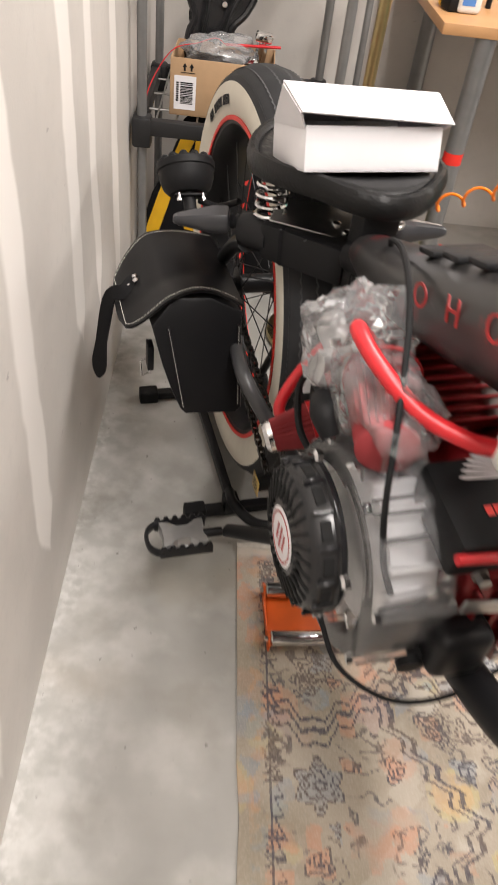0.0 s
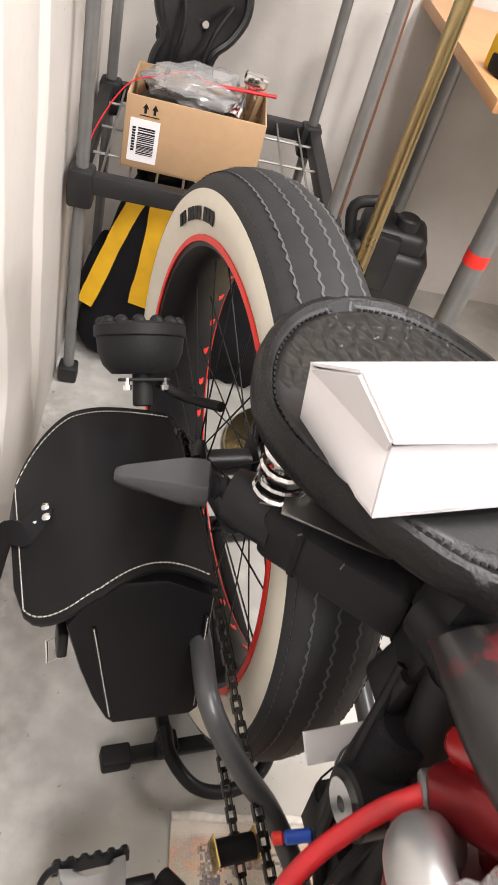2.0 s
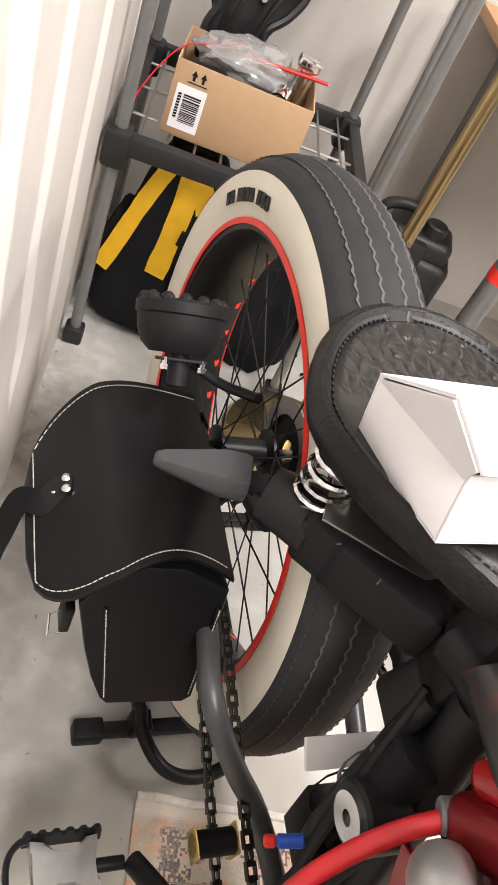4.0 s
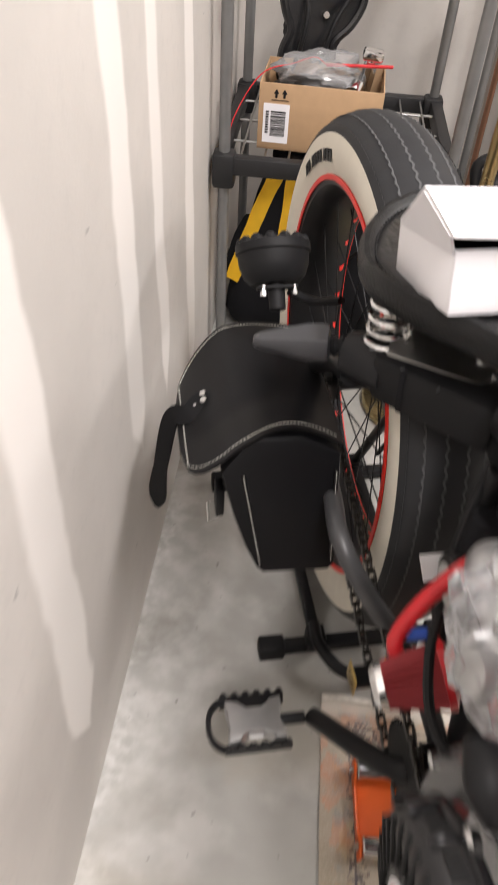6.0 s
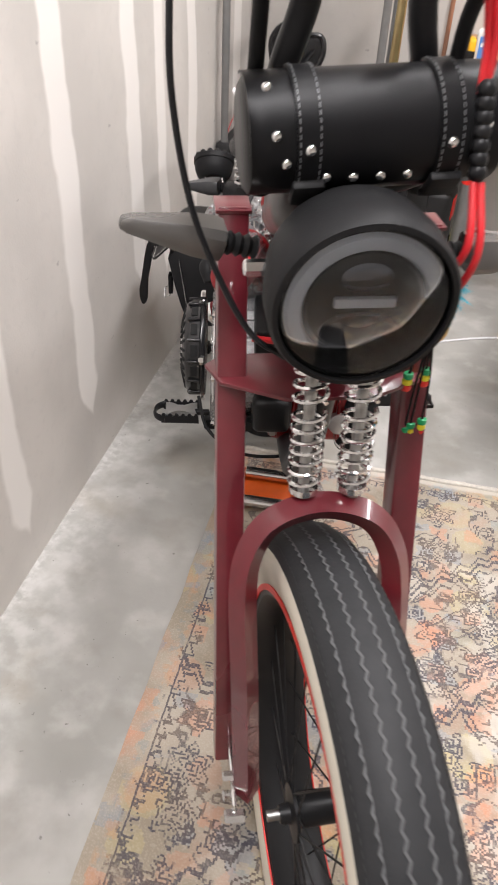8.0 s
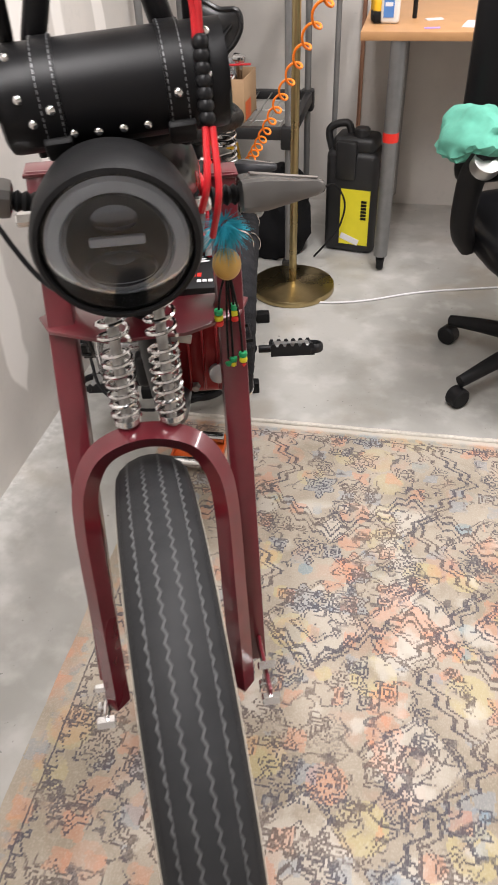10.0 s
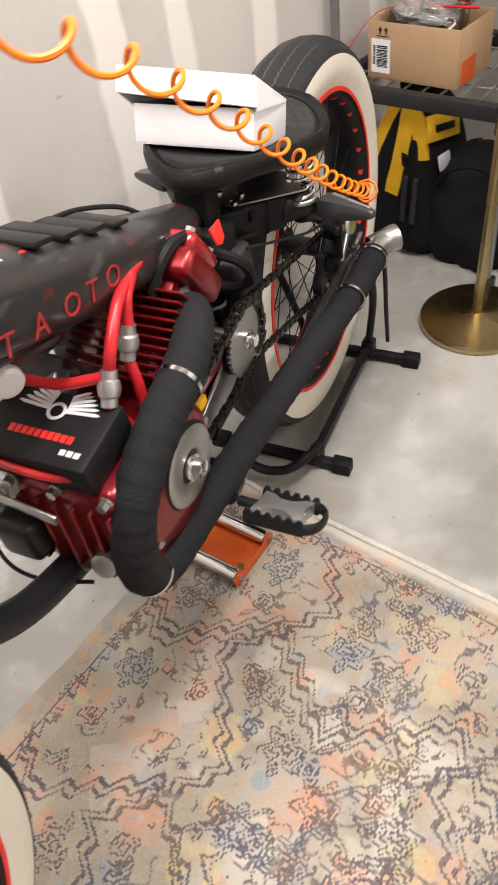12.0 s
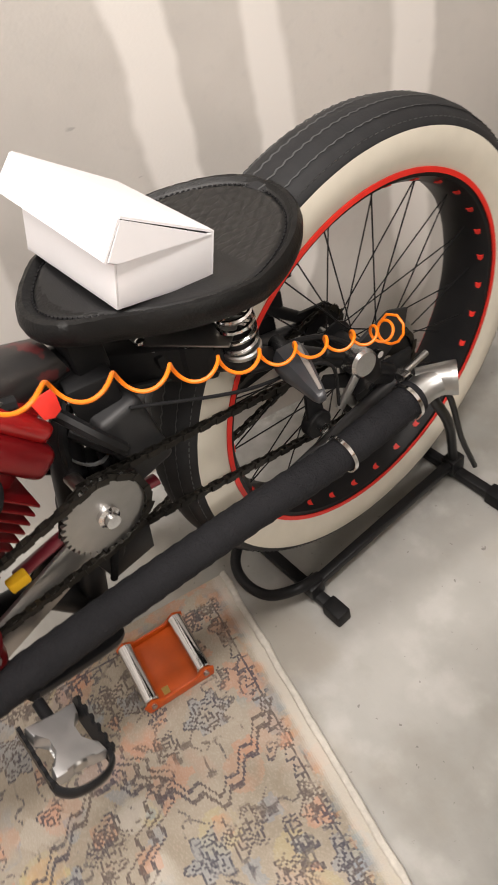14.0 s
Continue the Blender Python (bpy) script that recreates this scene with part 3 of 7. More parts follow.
# ---- motorised bicycle: x to its left, y to its rear ----
BIKE = pose(0.310, 1.225, 0, 0, 0, 14.2)
bike = thing("motorised_bicycle", BIKE, "custom black motorised bicycle with red engine and whitewall tyres", "motorbike")
REAR = Vector((0, 0, 0.397))
STEER = pose(-0.004, -1.142, 0, 0, 0, 6)
BARS = pose(0.0, -1.175, -0.012, 0, 0, 8)
FORK = pose(-0.0045, -1.047, 0, 0, 0, 5.5)
AXLE_F = Vector((-0.003, -0.238, 0.335))
XAX = Vector((1, 0, 0))


def bars_on_disc(bm, r, h, a0, a1, x, t=0.0006, n=3, words=(3, 4, 2)):
    """Dark bars that follow a circle round the local x axis, in place of lettering."""
    total = sum(words) + 0.6 * (len(words) - 1)
    a = a0
    for w in words:
        b = a + (a1 - a0) * w / total
        for k in range(w):
            u, v = a + (b - a) * (k + 0.1) / w, a + (b - a) * (k + 0.88) / w
            q = [Vector((x, rr * math.cos(g), rr * math.sin(g))) for rr, g in ((r, u), (r, v), (r + h, v), (r + h, u))]
            lo = [bm.verts.new(p) for p in q]
            hi = [bm.verts.new(p + Vector((t if x > 0 else -t, 0, 0))) for p in q]
            bm.faces.new(hi)
            for i in range(4):
                bm.faces.new((lo[i], lo[(i + 1) % 4], hi[(i + 1) % 4], hi[i]))
        a = b + (a1 - a0) * 0.6 / total
    return bm


def wheel(name, at, c, R, r, half, label, lettering=None, cutouts=0):
    """A spoked wheel with a wide whitewall tyre, a black rim with a red edge, a hub and crossed spokes."""
    hub = new(name)
    hub.parent = bike
    hub.matrix_basis = at @ Matrix.Translation(c)
    hub["label"] = label
    m = axis((0, 0, 0), XAX)
    w = r + 0.66 * (R - r)
    side = [(r, half * 0.88), (r + 0.25 * (R - r), half * 1.02), (r + 0.45 * (R - r), half * 1.05), (w, half * 1.0), (w + 0.003, half * 0.985),
            (r + 0.80 * (R - r), half * 0.86), (r + 0.92 * (R - r), half * 0.58), (r + 0.98 * (R - r), half * 0.28)]
    prof = [(a, -b) for a, b in side] + [(R, 0)] + side[::-1] + [(r - 0.004, half * 0.7), (r - 0.004, -half * 0.7)]
    bm = lathe(prof, 128, m, closed=True)
    for f in bm.faces:
        p = f.calc_center_median()
        f.material_index = 1 if math.hypot(p.y, p.z) < w and abs(p.x) > half * 0.75 else 0
    tyre = part("tyre", bm, [M_RUBBER, M_WHITE], hub, "smooth black tyre with cream whitewall")
    # zigzag tread lines
    for x in (-0.62, -0.22, 0.22, 0.62):
        rr = np.interp(abs(x), (0, 0.28, 0.58, 0.86), (R, r + 0.98 * (R - r), r + 0.92 * (R - r), r + 0.80 * (R - r))) + 0.0006
        bm = bmesh.new()
        n = 300
        loops = []
        for i in range(n):
            a = math.tau * i / n
            s = 0.0016 if i % 2 else -0.0016
            loops.append([bm.verts.new((x * half + s + o, rr * math.cos(a), rr * math.sin(a))) for o in (-0.0014, 0.0014)])
        for i in range(n):
            A, B = loops[i], loops[(i + 1) % n]
            bm.faces.new((A[0], A[1], B[1], B[0]))
        part("tread_line", bm, M_TREAD, tyre)
    for s in (-1, 1):
        bm = bmesh.new()
        n = 220
        ra = w + 0.009
        for i in range(n):
            a, b = math.tau * i / n, math.tau * (i + 0.6) / n
            xs = s * np.interp(ra, (w + 0.003, r + 0.80 * (R - r)), (half * 0.985, half * 0.86)) + s * 0.0005
            vs = [bm.verts.new((xs, q * math.cos(g), q * math.sin(g))) for q, g in ((ra, a), (ra, b), (ra + 0.0016, b), (ra + 0.0016, a))]
            bm.faces.new(vs)
        part("seam_line", bm, M_TREAD, tyre)
    if lettering:
        part("lettering_bars", bars_on_disc(bmesh.new(), r + 0.018, 0.016, *lettering, -half * 1.055), M_MATTE, tyre)
    # rim with a deep black channel and a red edge line on both sides
    rp = [(r - 0.001, -half * 0.9), (r - 0.001, half * 0.9), (r - 0.012, half * 0.86), (r - 0.024, half * 0.5), (r - 0.026, 0), (r - 0.024, -half * 0.5), (r - 0.012, -half * 0.86)]
    rim = part("rim", lathe(rp, 96, m, closed=True), M_BLACK, hub, "deep black rim")
    for s in (-1, 1):
        part("red_edge", lathe([(r + 0.0015, s * half * 0.9), (r + 0.0015, s * half * 0.935), (r - 0.006, s * half * 0.935), (r - 0.006, s * half * 0.9)], 128, m, closed=True), M_REDTAPE, rim, "bright red rim stripe")
    bm = prism([(-0.005, -0.005), (0.0, -0.003), (0.005, -0.005), (0.004, 0.004), (0.0, 0.007), (-0.004, 0.004)], -0.0008, 0.0008)
    me = link_mesh("cutout", bm, M_REDTAPE)
    for i in range(cutouts):
        a = math.tau * i / cutouts
        for s in (1,):
            ob = new("cutout", me)
            ob.parent = rim
            ob.matrix_basis = Matrix.Rotation(a, 4, "X") @ Matrix.Translation((s * half * 0.66, 0, r - 0.0195)) @ Matrix.Rotation(-0.50 * s, 4, "Y")
    # hub shell, flanges and spokes
    part("hub_shell", lathe([(0, -0.052), (0.010, -0.052), (0.012, -0.040), (0.032, -0.038), (0.032, -0.034), (0.018, -0.030), (0.018, 0.030), (0.032, 0.034), (0.032, 0.038), (0.012, 0.040), (0.010, 0.052), (0, 0.052)], 32, m), M_BLACK, hub, "black hub")
    part("axle", rod((-half * 1.5, 0, 0), (half * 1.5, 0, 0), 0.006), M_STEEL, hub)
    for s in (-1, 1):
        for lean in (-1, 1):
            a = lean * 0.55
            me = link_mesh("spoke", rod((s * 0.036, 0.030 * math.sin(a), 0.030 * math.cos(a)), (s * half * 0.3, 0, r - 0.024), 0.0012, 5), M_BLACK)
            for i in range(9):
                ob = new("spoke", me)
                ob.parent = hub
                ob.matrix_basis = Matrix.Rotation(math.tau * (i + 0.25 * (lean + 1) + 0.125 * (s + 1)) / 9, 4, "X")
    return hub


ID = Matrix()
rear = wheel("rear_wheel", ID, REAR, 0.372, 0.290, 0.054, "rear spoked wheel with wide whitewall tyre", (radians(73), radians(45)), 30)
front = wheel("front_wheel", STEER @ Matrix.Translation(AXLE_F) @ Matrix.Rotation(radians(3.2), 4, "Z"), Vector((0, 0, 0)), 0.330, 0.256, 0.044, "front spoked wheel with wide whitewall tyre")
part("brake_disc", lathe([(0.055, 0.058), (0.078, 0.058), (0.078, 0.060), (0.055, 0.060)], 48, axis((0, 0, 0), XAX), closed=True), M_STEEL, rear)
part("drive_sprocket", lathe([(0.02, 0.066), (0.066, 0.066), (0.066, 0.069), (0.02, 0.069)], 40, axis((0, 0, 0), XAX), closed=True), M_MATTE, rear)
part("cog", lathe([(0.015, -0.066), (0.042, -0.066), (0.042, -0.063), (0.015, -0.063)], 32, axis((0, 0, 0), XAX), closed=True), M_MATTE, rear)


# -- frame --
part("top_tube", tube([(0, -0.40, 0.672), (0, -0.47, 0.690), (0.0, -0.62, 0.72), (0, -0.9, 0.80), (0, -1.12, 0.88)], 0.024, n=6), M_BLACK, bike, "black steel top tube")
part("seat_tube", rod((0, -0.445, 0.67), (0, -0.535, 0.31), 0.022, 20), M_BLACK, bike)
part("down_tube", tube([(0, -1.13, 0.82), (0, -1.05, 0.62), (0, -0.97, 0.50), (0, -0.85, 0.445), (0, -0.62, 0.40), (0, -0.55, 0.32)], 0.021, n=6), M_BLACK, bike)
part("head_tube", rod((0, -1.10, 0.93), (0, -1.135, 0.78), 0.028, 24, chamfer=0.003), M_BLACK, bike)
part("bottom_bracket", rod((-0.05, -0.546, 0.305), (0.05, -0.546, 0.305), 0.026, 24, chamfer=0.003), M_BLACK, bike)
for s in (-1, 1):
    stay = part("seat_stay", beam((s * 0.080, -0.276, 0.640), (s * -0.006, -0.378, 0.648), 0.050, 0.054, 0.009, (0.6, -s * 0.8, 0)), M_MATTE, bike, "black taped frame stay under the saddle")
    part("tape_edge", beam((s * 0.060, -0.2995, 0.6420), (s * 0.052, -0.309, 0.6428), 0.0525, 0.0565, 0.009, (0.6, -s * 0.8, 0)), M_FABRIC, stay)
    part("stay_collar", tube([(s * 0.108, -0.248, 0.636), (s * 0.096, -0.259, 0.638), (s * 0.074, -0.285, 0.641)], [0.024, 0.026, 0.026], 20, n=4), M_BLACK, stay, "round black collar")
    part("stay_strut", tube([(s * 0.104, -0.262, 0.622), (s * 0.100, -0.17, 0.565), (s * 0.096, -0.015, 0.42)], [0.015, 0.012, 0.010], n=6), M_BLACK, stay)
    for k in range(3):
        part("tape_scuff", box((s * (0.093 - 0.022 * k), -0.286 - 0.030 * k, 0.668), (0.016, 0.0012, 0.0006), 0, m=Matrix.Rotation(radians(-20 + 30 * k), 4, "Z")), M_GREY, stay)
    part("chain_stay", tube([(s * 0.026, -0.545, 0.305), (s * 0.030, -0.48, 0.325), (s * 0.052, -0.425, 0.360), (s * 0.083, -0.393, 0.400), (s * 0.114, -0.347, 0.452), (s * 0.108, -0.27, 0.452), (s * 0.098, -0.12, 0.430), (s * 0.095, -0.01, 0.400)] if s < 0 else [(0.040, -0.545, 0.305), (0.075, -0.44, 0.325), (0.090, -0.36, 0.345), (0.097, -0.20, 0.372), (0.095, -0.01, 0.392)], 0.0115, n=6), M_STAY, bike)
    part("dropout", prism([(-0.035, -0.03), (0.02, -0.025), (0.028, 0.03), (-0.02, 0.035)], -0.003, 0.003, Matrix.Translation((s * 0.090, 0, 0.405)) @ Matrix.Rotation(radians(90), 4, "Y"), bevel=0.001), M_BLACK, bike)

# control box, battery and steel plate below the saddle
ctl = part("control_box", box((0.020, -0.415, 0.652), (0.070, 0.055, 0.060), 0.005, m=Matrix.Rotation(radians(-14), 4, "Z")), M_MATTE, bike, "black control box under the saddle")
for z in (0.640, 0.662):
    for x in (-0.004, 0.034):
        part("screw", lathe([(0, 0.003), (0.003, 0.0028), (0.0046, 0.001), (0.0046, -0.002), (0, -0.002)], 10, axis((x, -0.444 - 0.25 * (x - 0.02), z), (-0.24, -1, 0.1))), M_CHROME, ctl)
part("battery_pack", box((0.040, -0.405, 0.585), (0.070, 0.060, 0.115), 0.010, m=Matrix.Rotation(radians(8), 4, "X"), seg=3), M_DUSTY, bike, "black plastic battery case ahead of the tyre")
part("rear_bracket", box((0.008, -0.300, 0.655), (0.110, 0.090, 0.018), 0.004), M_MATTE, bike)
plate = part("saddle_plate", prism([(-0.055, -0.235), (0.085, -0.235), (0.120, -0.285), (0.035, -0.350), (-0.015, -0.350), (-0.088, -0.298)], 0.6705, 0.6735, bevel=0.001), M_STEEL, bike, "bare steel saddle plate")
for x, y in ((-0.078, -0.268), (0.106, -0.262)):
    sp = part("saddle_spring", spring((x, y, 0.652), (x, y, 0.722), 0.0205, 0.0030, 5.0), M_CHROME, bike, "chrome coil spring")
    part("spring_seat", rod((x, y, 0.644), (x, y, 0.652), 0.024, 24, chamfer=0.002), M_STEEL, sp)
for x, y in ((0.0, -0.40), (0.03, -0.40), (0.03, -0.375), (-0.005, -0.375)):
    part("bolt", lathe([(0, 0), (0.006, 0), (0.006, 0.004), (0.003, 0.006), (0, 0.006)], 6, Matrix.Translation((x + 0.005, y + 0.055, 0.6735))), M_CHROME, plate)
part("saddle_post", box((0.012, -0.405, 0.705), (0.050, 0.040, 0.075), 0.006), M_MATTE, bike)


def saddle():
    """A broad, thin, dished saddle: low in the middle, with a rolled edge and crocodile relief over its rear half."""
    bm = bmesh.new()
    cx, cy = 0.017, -0.268
    n = 72

    def top_z(x, y):
        z = float(np.interp(y, (-0.445, -0.39, -0.32, -0.24, -0.17, -0.105), (0.7660, 0.7660, 0.7500, 0.7340, 0.7390, 0.7490)))
        return z + 0.010 * ((x - cx) / 0.128) ** 2

    def edge(a):
        c, s = math.cos(a), math.sin(a)
        if s >= 0:
            return 0.129 * c, 0.160 * s
        return 0.129 * c * (1 - 0.20 * (-s) ** 1.6), 0.182 * s

    def croc(x, y):
        """Height of the scale relief."""
        f = max(0.0, min(1.0, (y + 0.235) / 0.03))
        u, v = (x - cx) / 0.0150, (y + 0.24) / 0.0120
        row = math.floor(v)
        du, dv = (u + 0.5 * (row % 2)) % 1.0 - 0.5, v % 1.0 - 0.5
        d = max(abs(du), abs(dv)) * 2 + 0.25 * noise.noise(Vector((x * 120, y * 120, 0)))
        bead = max(0.0, 1 - math.hypot(du / 0.28, dv / 0.30)) if abs(x - cx) < 0.085 else 0.0
        return f * (0.0010 * max(0.0, 1 - d ** 4) + 0.0014 * bead)
    fine = [i / 48 for i in range(1, 41)]
    rings = [(f, 0.0) for f in fine] + [(0.850, -0.0005), (0.875, -0.0035), (0.900, -0.0005), (0.930, 0.0030), (0.965, 0.0015), (0.990, -0.005), (1.0, -0.012), (0.992, -0.020), (0.965, -0.027), (0.90, -0.029), (0.5, -0.026)]
    mid = bm.verts.new((cx, cy, top_z(cx, cy)))
    low = bm.verts.new((cx, cy, top_z(cx, cy) - 0.026))
    rows = []
    for k, (f, dz) in enumerate(rings):
        row = []
        for j in range(n * 2):
            ex, ey = edge(math.tau * j / (n * 2))
            x, y = cx + ex * f, cy + ey * f
            row.append(bm.verts.new((x, y, top_z(x, y) + dz + (croc(x, y) if k < 40 else 0.0012 * noise.noise(Vector((x * 150, y * 150, 2))) if k < 46 else 0.0))))
        rows.append(row)
    m_ = n * 2
    for A, B in zip(rows, rows[1:]):
        for j in range(m_):
            bm.faces.new((A[j], A[(j + 1) % m_], B[(j + 1) % m_], B[j]))
    for j in range(m_):
        bm.faces.new((mid, rows[0][j], rows[0][(j + 1) % m_]))
        bm.faces.new((low, rows[-1][(j + 1) % m_], rows[-1][j]))
    for fc in bm.faces:
        c = fc.calc_center_median()
        f = math.hypot((c.x - cx) / 0.129, (c.y - cy) / 0.160)
        fc.material_index = 1 if c.y > -0.228 and f < 0.86 and c.z > top_z(c.x, c.y) - 0.004 else 2 if f > 0.90 else 0
    top = part("saddle", bm, [M_SEAT, M_EMBOSS, M_ROLL], bike, "wide black leather saddle with rolled stitched edge and crocodile relief")
    bm = bmesh.new()
    k = 120
    for j in range(k):
        p = []
        for d in (0.0, 0.6):
            ex, ey = edge(math.tau * (j + d) / k)
            x, y = cx + ex * 0.876, cy + ey * 0.876
            p.append(Vector((x, y, top_z(x, y) - 0.0020)))
        tube(p, 0.0013, 5, bm=bm)
    part("stitching", bm, M_BLACK, top)


saddle()


# -- indicators --
def indicator(name, base, tip, label, at=ID, metal=None):
    """An arrow-shaped indicator on a ribbed rubber stalk."""
    base, tip = Vector(base), Vector(tip)
    d = (tip - base).normalized()
    L = (tip - base).length
    y = Vector((0, 1, 0)) - d * d.y
    y.normalize()
    m = at @ Matrix((d, y, d.cross(y))).transposed().to_4x4()
    m.translation = at @ base
    bm = bmesh.new()
    secs = [(0.0, 0.010, 0.009), (0.03, 0.0185, 0.0150), (0.10, 0.0200, 0.0160), (0.30, 0.0195, 0.0155), (0.90, 0.0085, 0.0075), (0.985, 0.0060, 0.0050), (1.0, 0.0040, 0.0030)]
    rows = []
    for f, a, b in secs:
        x = L * f
        rows.append([bm.verts.new((x, yy, zz)) for yy, zz in ((-a, -b * 0.55), (-a * 0.75, -b), (a * 0.75, -b), (a, -b * 0.5), (a * 0.90, b * 0.80), (a * 0.70, b), (-a * 0.55, b * 0.92), (-a * 0.92, b * 0.30))])
    for A, B in zip(rows, rows[1:]):
        for j in range(8):
            bm.faces.new((A[j], A[(j + 1) % 8], B[(j + 1) % 8], B[j]))
    bm.faces.new(rows[0])
    bm.faces.new(rows[-1])
    ob = part(name, bm, metal or M_SIGNAL, bike, label, m)
    part("lens", prism([(L * 0.16, 0.0150), (L * 0.16, 0.0070), (L * 0.93, 0.0010), (L * 0.93, 0.0050)], 0.0, 0.0018, Matrix.Translation((0, 0, 0.0172)) @ Matrix.Rotation(radians(6.5), 4, "Y"), bevel=0.0005), M_LENSGREY, ob, "pale smoked indicator lens strip")
    bm = bmesh.new()
    prof = [(0, -0.030), (0.008, -0.030)]
    for i in range(4):
        prof += [(0.011, -0.028 + i * 0.008), (0.008, -0.024 + i * 0.008)]
    prof += [(0.009, 0.006), (0, 0.006)]
    part("stalk", lathe(prof, 16, axis((0, 0, 0), XAX), bm), M_MATTE, ob, "ribbed rubber stalk")
    return ob


indicator("rear_indicator", (-0.128, -0.246, 0.646), (-0.204, -0.224, 0.640), "dark arrow-shaped indicator")
indicator("rear_indicator", (0.122, -0.215, 0.612), (0.215, -0.245, 0.622), "dark arrow-shaped indicator")

# -- siren horn on the right stay --
horn = new("siren_horn")
horn.parent = bike
horn.matrix_basis = Matrix.Translation((-0.148, -0.050, 0.588)) @ Matrix.Rotation(radians(-42), 4, "X") @ Matrix.Diagonal((0.88, 0.88, 0.88, 1))
horn["label"] = "matte black siren horn"
part("horn_cup", lathe([(0, 0.008), (0.034, 0.008), (0.044, 0.018), (0.050, 0.034), (0.0515, 0.050), (0.054, 0.052), (0.054, 0.064), (0.050, 0.067), (0.030, 0.069), (0, 0.069)], 48), M_MATTE, horn)
bm = bmesh.new()
bmesh.ops.create_uvsphere(bm, u_segments=8, v_segments=6, radius=0.0085)
me = link_mesh("scallop", bm, M_MATTE)
for i in range(14):
    ob = new("scallop", me)
    ob.parent = horn
    ob.matrix_basis = Matrix.Translation((0.045 * math.cos(math.tau * i / 14), 0.045 * math.sin(math.tau * i / 14), 0.066))
part("horn_stem", rod((0, -0.01, -0.030), (0, -0.01, 0.010), 0.012, 20, chamfer=0.002), M_MATTE, horn)
part("horn_bracket", box((0, -0.018, 0.001), (0.058, 0.020, 0.004), 0.0015), M_MATTE, horn)
part("bracket_arm", tube([(0.02, 0.0, -0.002), (0.05, -0.02, -0.02), (0.075, -0.08, -0.03)], 0.006, n=5), M_BLACK, horn)
for x in (-0.021, 0.023):
    part("bolt", lathe([(0, -0.008), (0.0050, -0.008), (0.0050, -0.002), (0.003, -0.002), (0.003, 0.006), (0, 0.006)], 6, Matrix.Translation((x, -0.026, -0.003))), M_CHROME, horn)

# -- left handlebar and front fork, in the steering frame --


def sp(name, bm, mat, label="", parent=None):
    return part(name, bm, mat, parent or bike, label, None if parent else STEER)


def sb(name, bm, mat, label="", parent=None):
    return part(name, bm, mat, parent or bike, label, None if parent else BARS)


for s in (-1, 1):
    x = s * 0.0995
    top = Vector((x, 0.003, 0.908)) if s < 0 else Vector((x, -0.004, 0.893))
    leg = part("fork_leg", beam(top, (x - 0.013, -0.236, 0.300), 0.031, 0.037, 0.003), M_FORK, bike, "square oxblood-painted fork leg", FORK)
    part("leg_cap", box(top + Vector((0, 0, 0.002)), (0.036, 0.042, 0.004), 0.001), M_FORK, leg)
    xr = s * 0.104 - 0.008
    part("rocker", beam((xr * 0.98, -0.225, 0.325), (xr, -0.335, 0.342), 0.005, 0.030, 0.002, (1, 0, 0)), M_CHROME if s < 0 else M_FORK, leg)
    for y, z, r in ((-0.300, 0.362, 0.006), (-0.310, 0.336, 0.007), (-0.335, 0.340, 0.0085)):
        part("bolt", rod((xr - 0.012, y, z), (xr + 0.012, y, z), r, 6, chamfer=0.002), M_CHROME, leg)
AS = Vector((-0.010, 0, 0))
arch = [(-0.080, -0.215, 0.345), (-0.081, -0.170, 0.47), (-0.082, -0.124, 0.58), (-0.073, -0.104, 0.626), (-0.048, -0.092, 0.656), (0, -0.086, 0.667),
        (0.048, -0.092, 0.656), (0.073, -0.104, 0.626), (0.082, -0.124, 0.58), (0.081, -0.170, 0.47), (0.080, -0.215, 0.345)]
sp("springer_arch", tube([Vector(q) + AS for q in arch], 0.0150, 4, n=6, squash=1.35), M_FORK, "arched oxblood-painted springer fork")
part("crown_plate", prism([(-0.130, -0.050), (-0.116, -0.085), (-0.05, -0.118), (0.04, -0.118), (0.106, -0.085), (0.120, -0.050), (0.10, -0.030), (-0.11, -0.030)], 0.752, 0.757, bevel=0.0015), M_FORK, bike, "thin oxblood fork crown plate", FORK)
for x in (-0.029, 0.021):
    a, b = Vector((x, -0.055, 0.895)), Vector((x, -0.080, 0.666))
    rod_ = sp("damper_rod", rod(a, b, 0.006, 12), M_STEEL)
    part("fork_spring", spring(a.lerp(b, 0.12), a.lerp(b, 0.50), 0.0158, 0.0023, 6.0), M_CHROME, rod_, "chrome coil spring")
    part("fork_spring", spring(a.lerp(b, 0.53), a.lerp(b, 0.90), 0.0154, 0.0023, 7.0), M_CHROME, rod_, "chrome coil spring")
    part("spring_cup", rod(a.lerp(b, 0.9), a.lerp(b, 0.93), 0.015, 20), M_CHROME, rod_)
    part("foot", rod(a.lerp(b, 0.92), b, 0.0085, 16), M_STEEL, rod_)

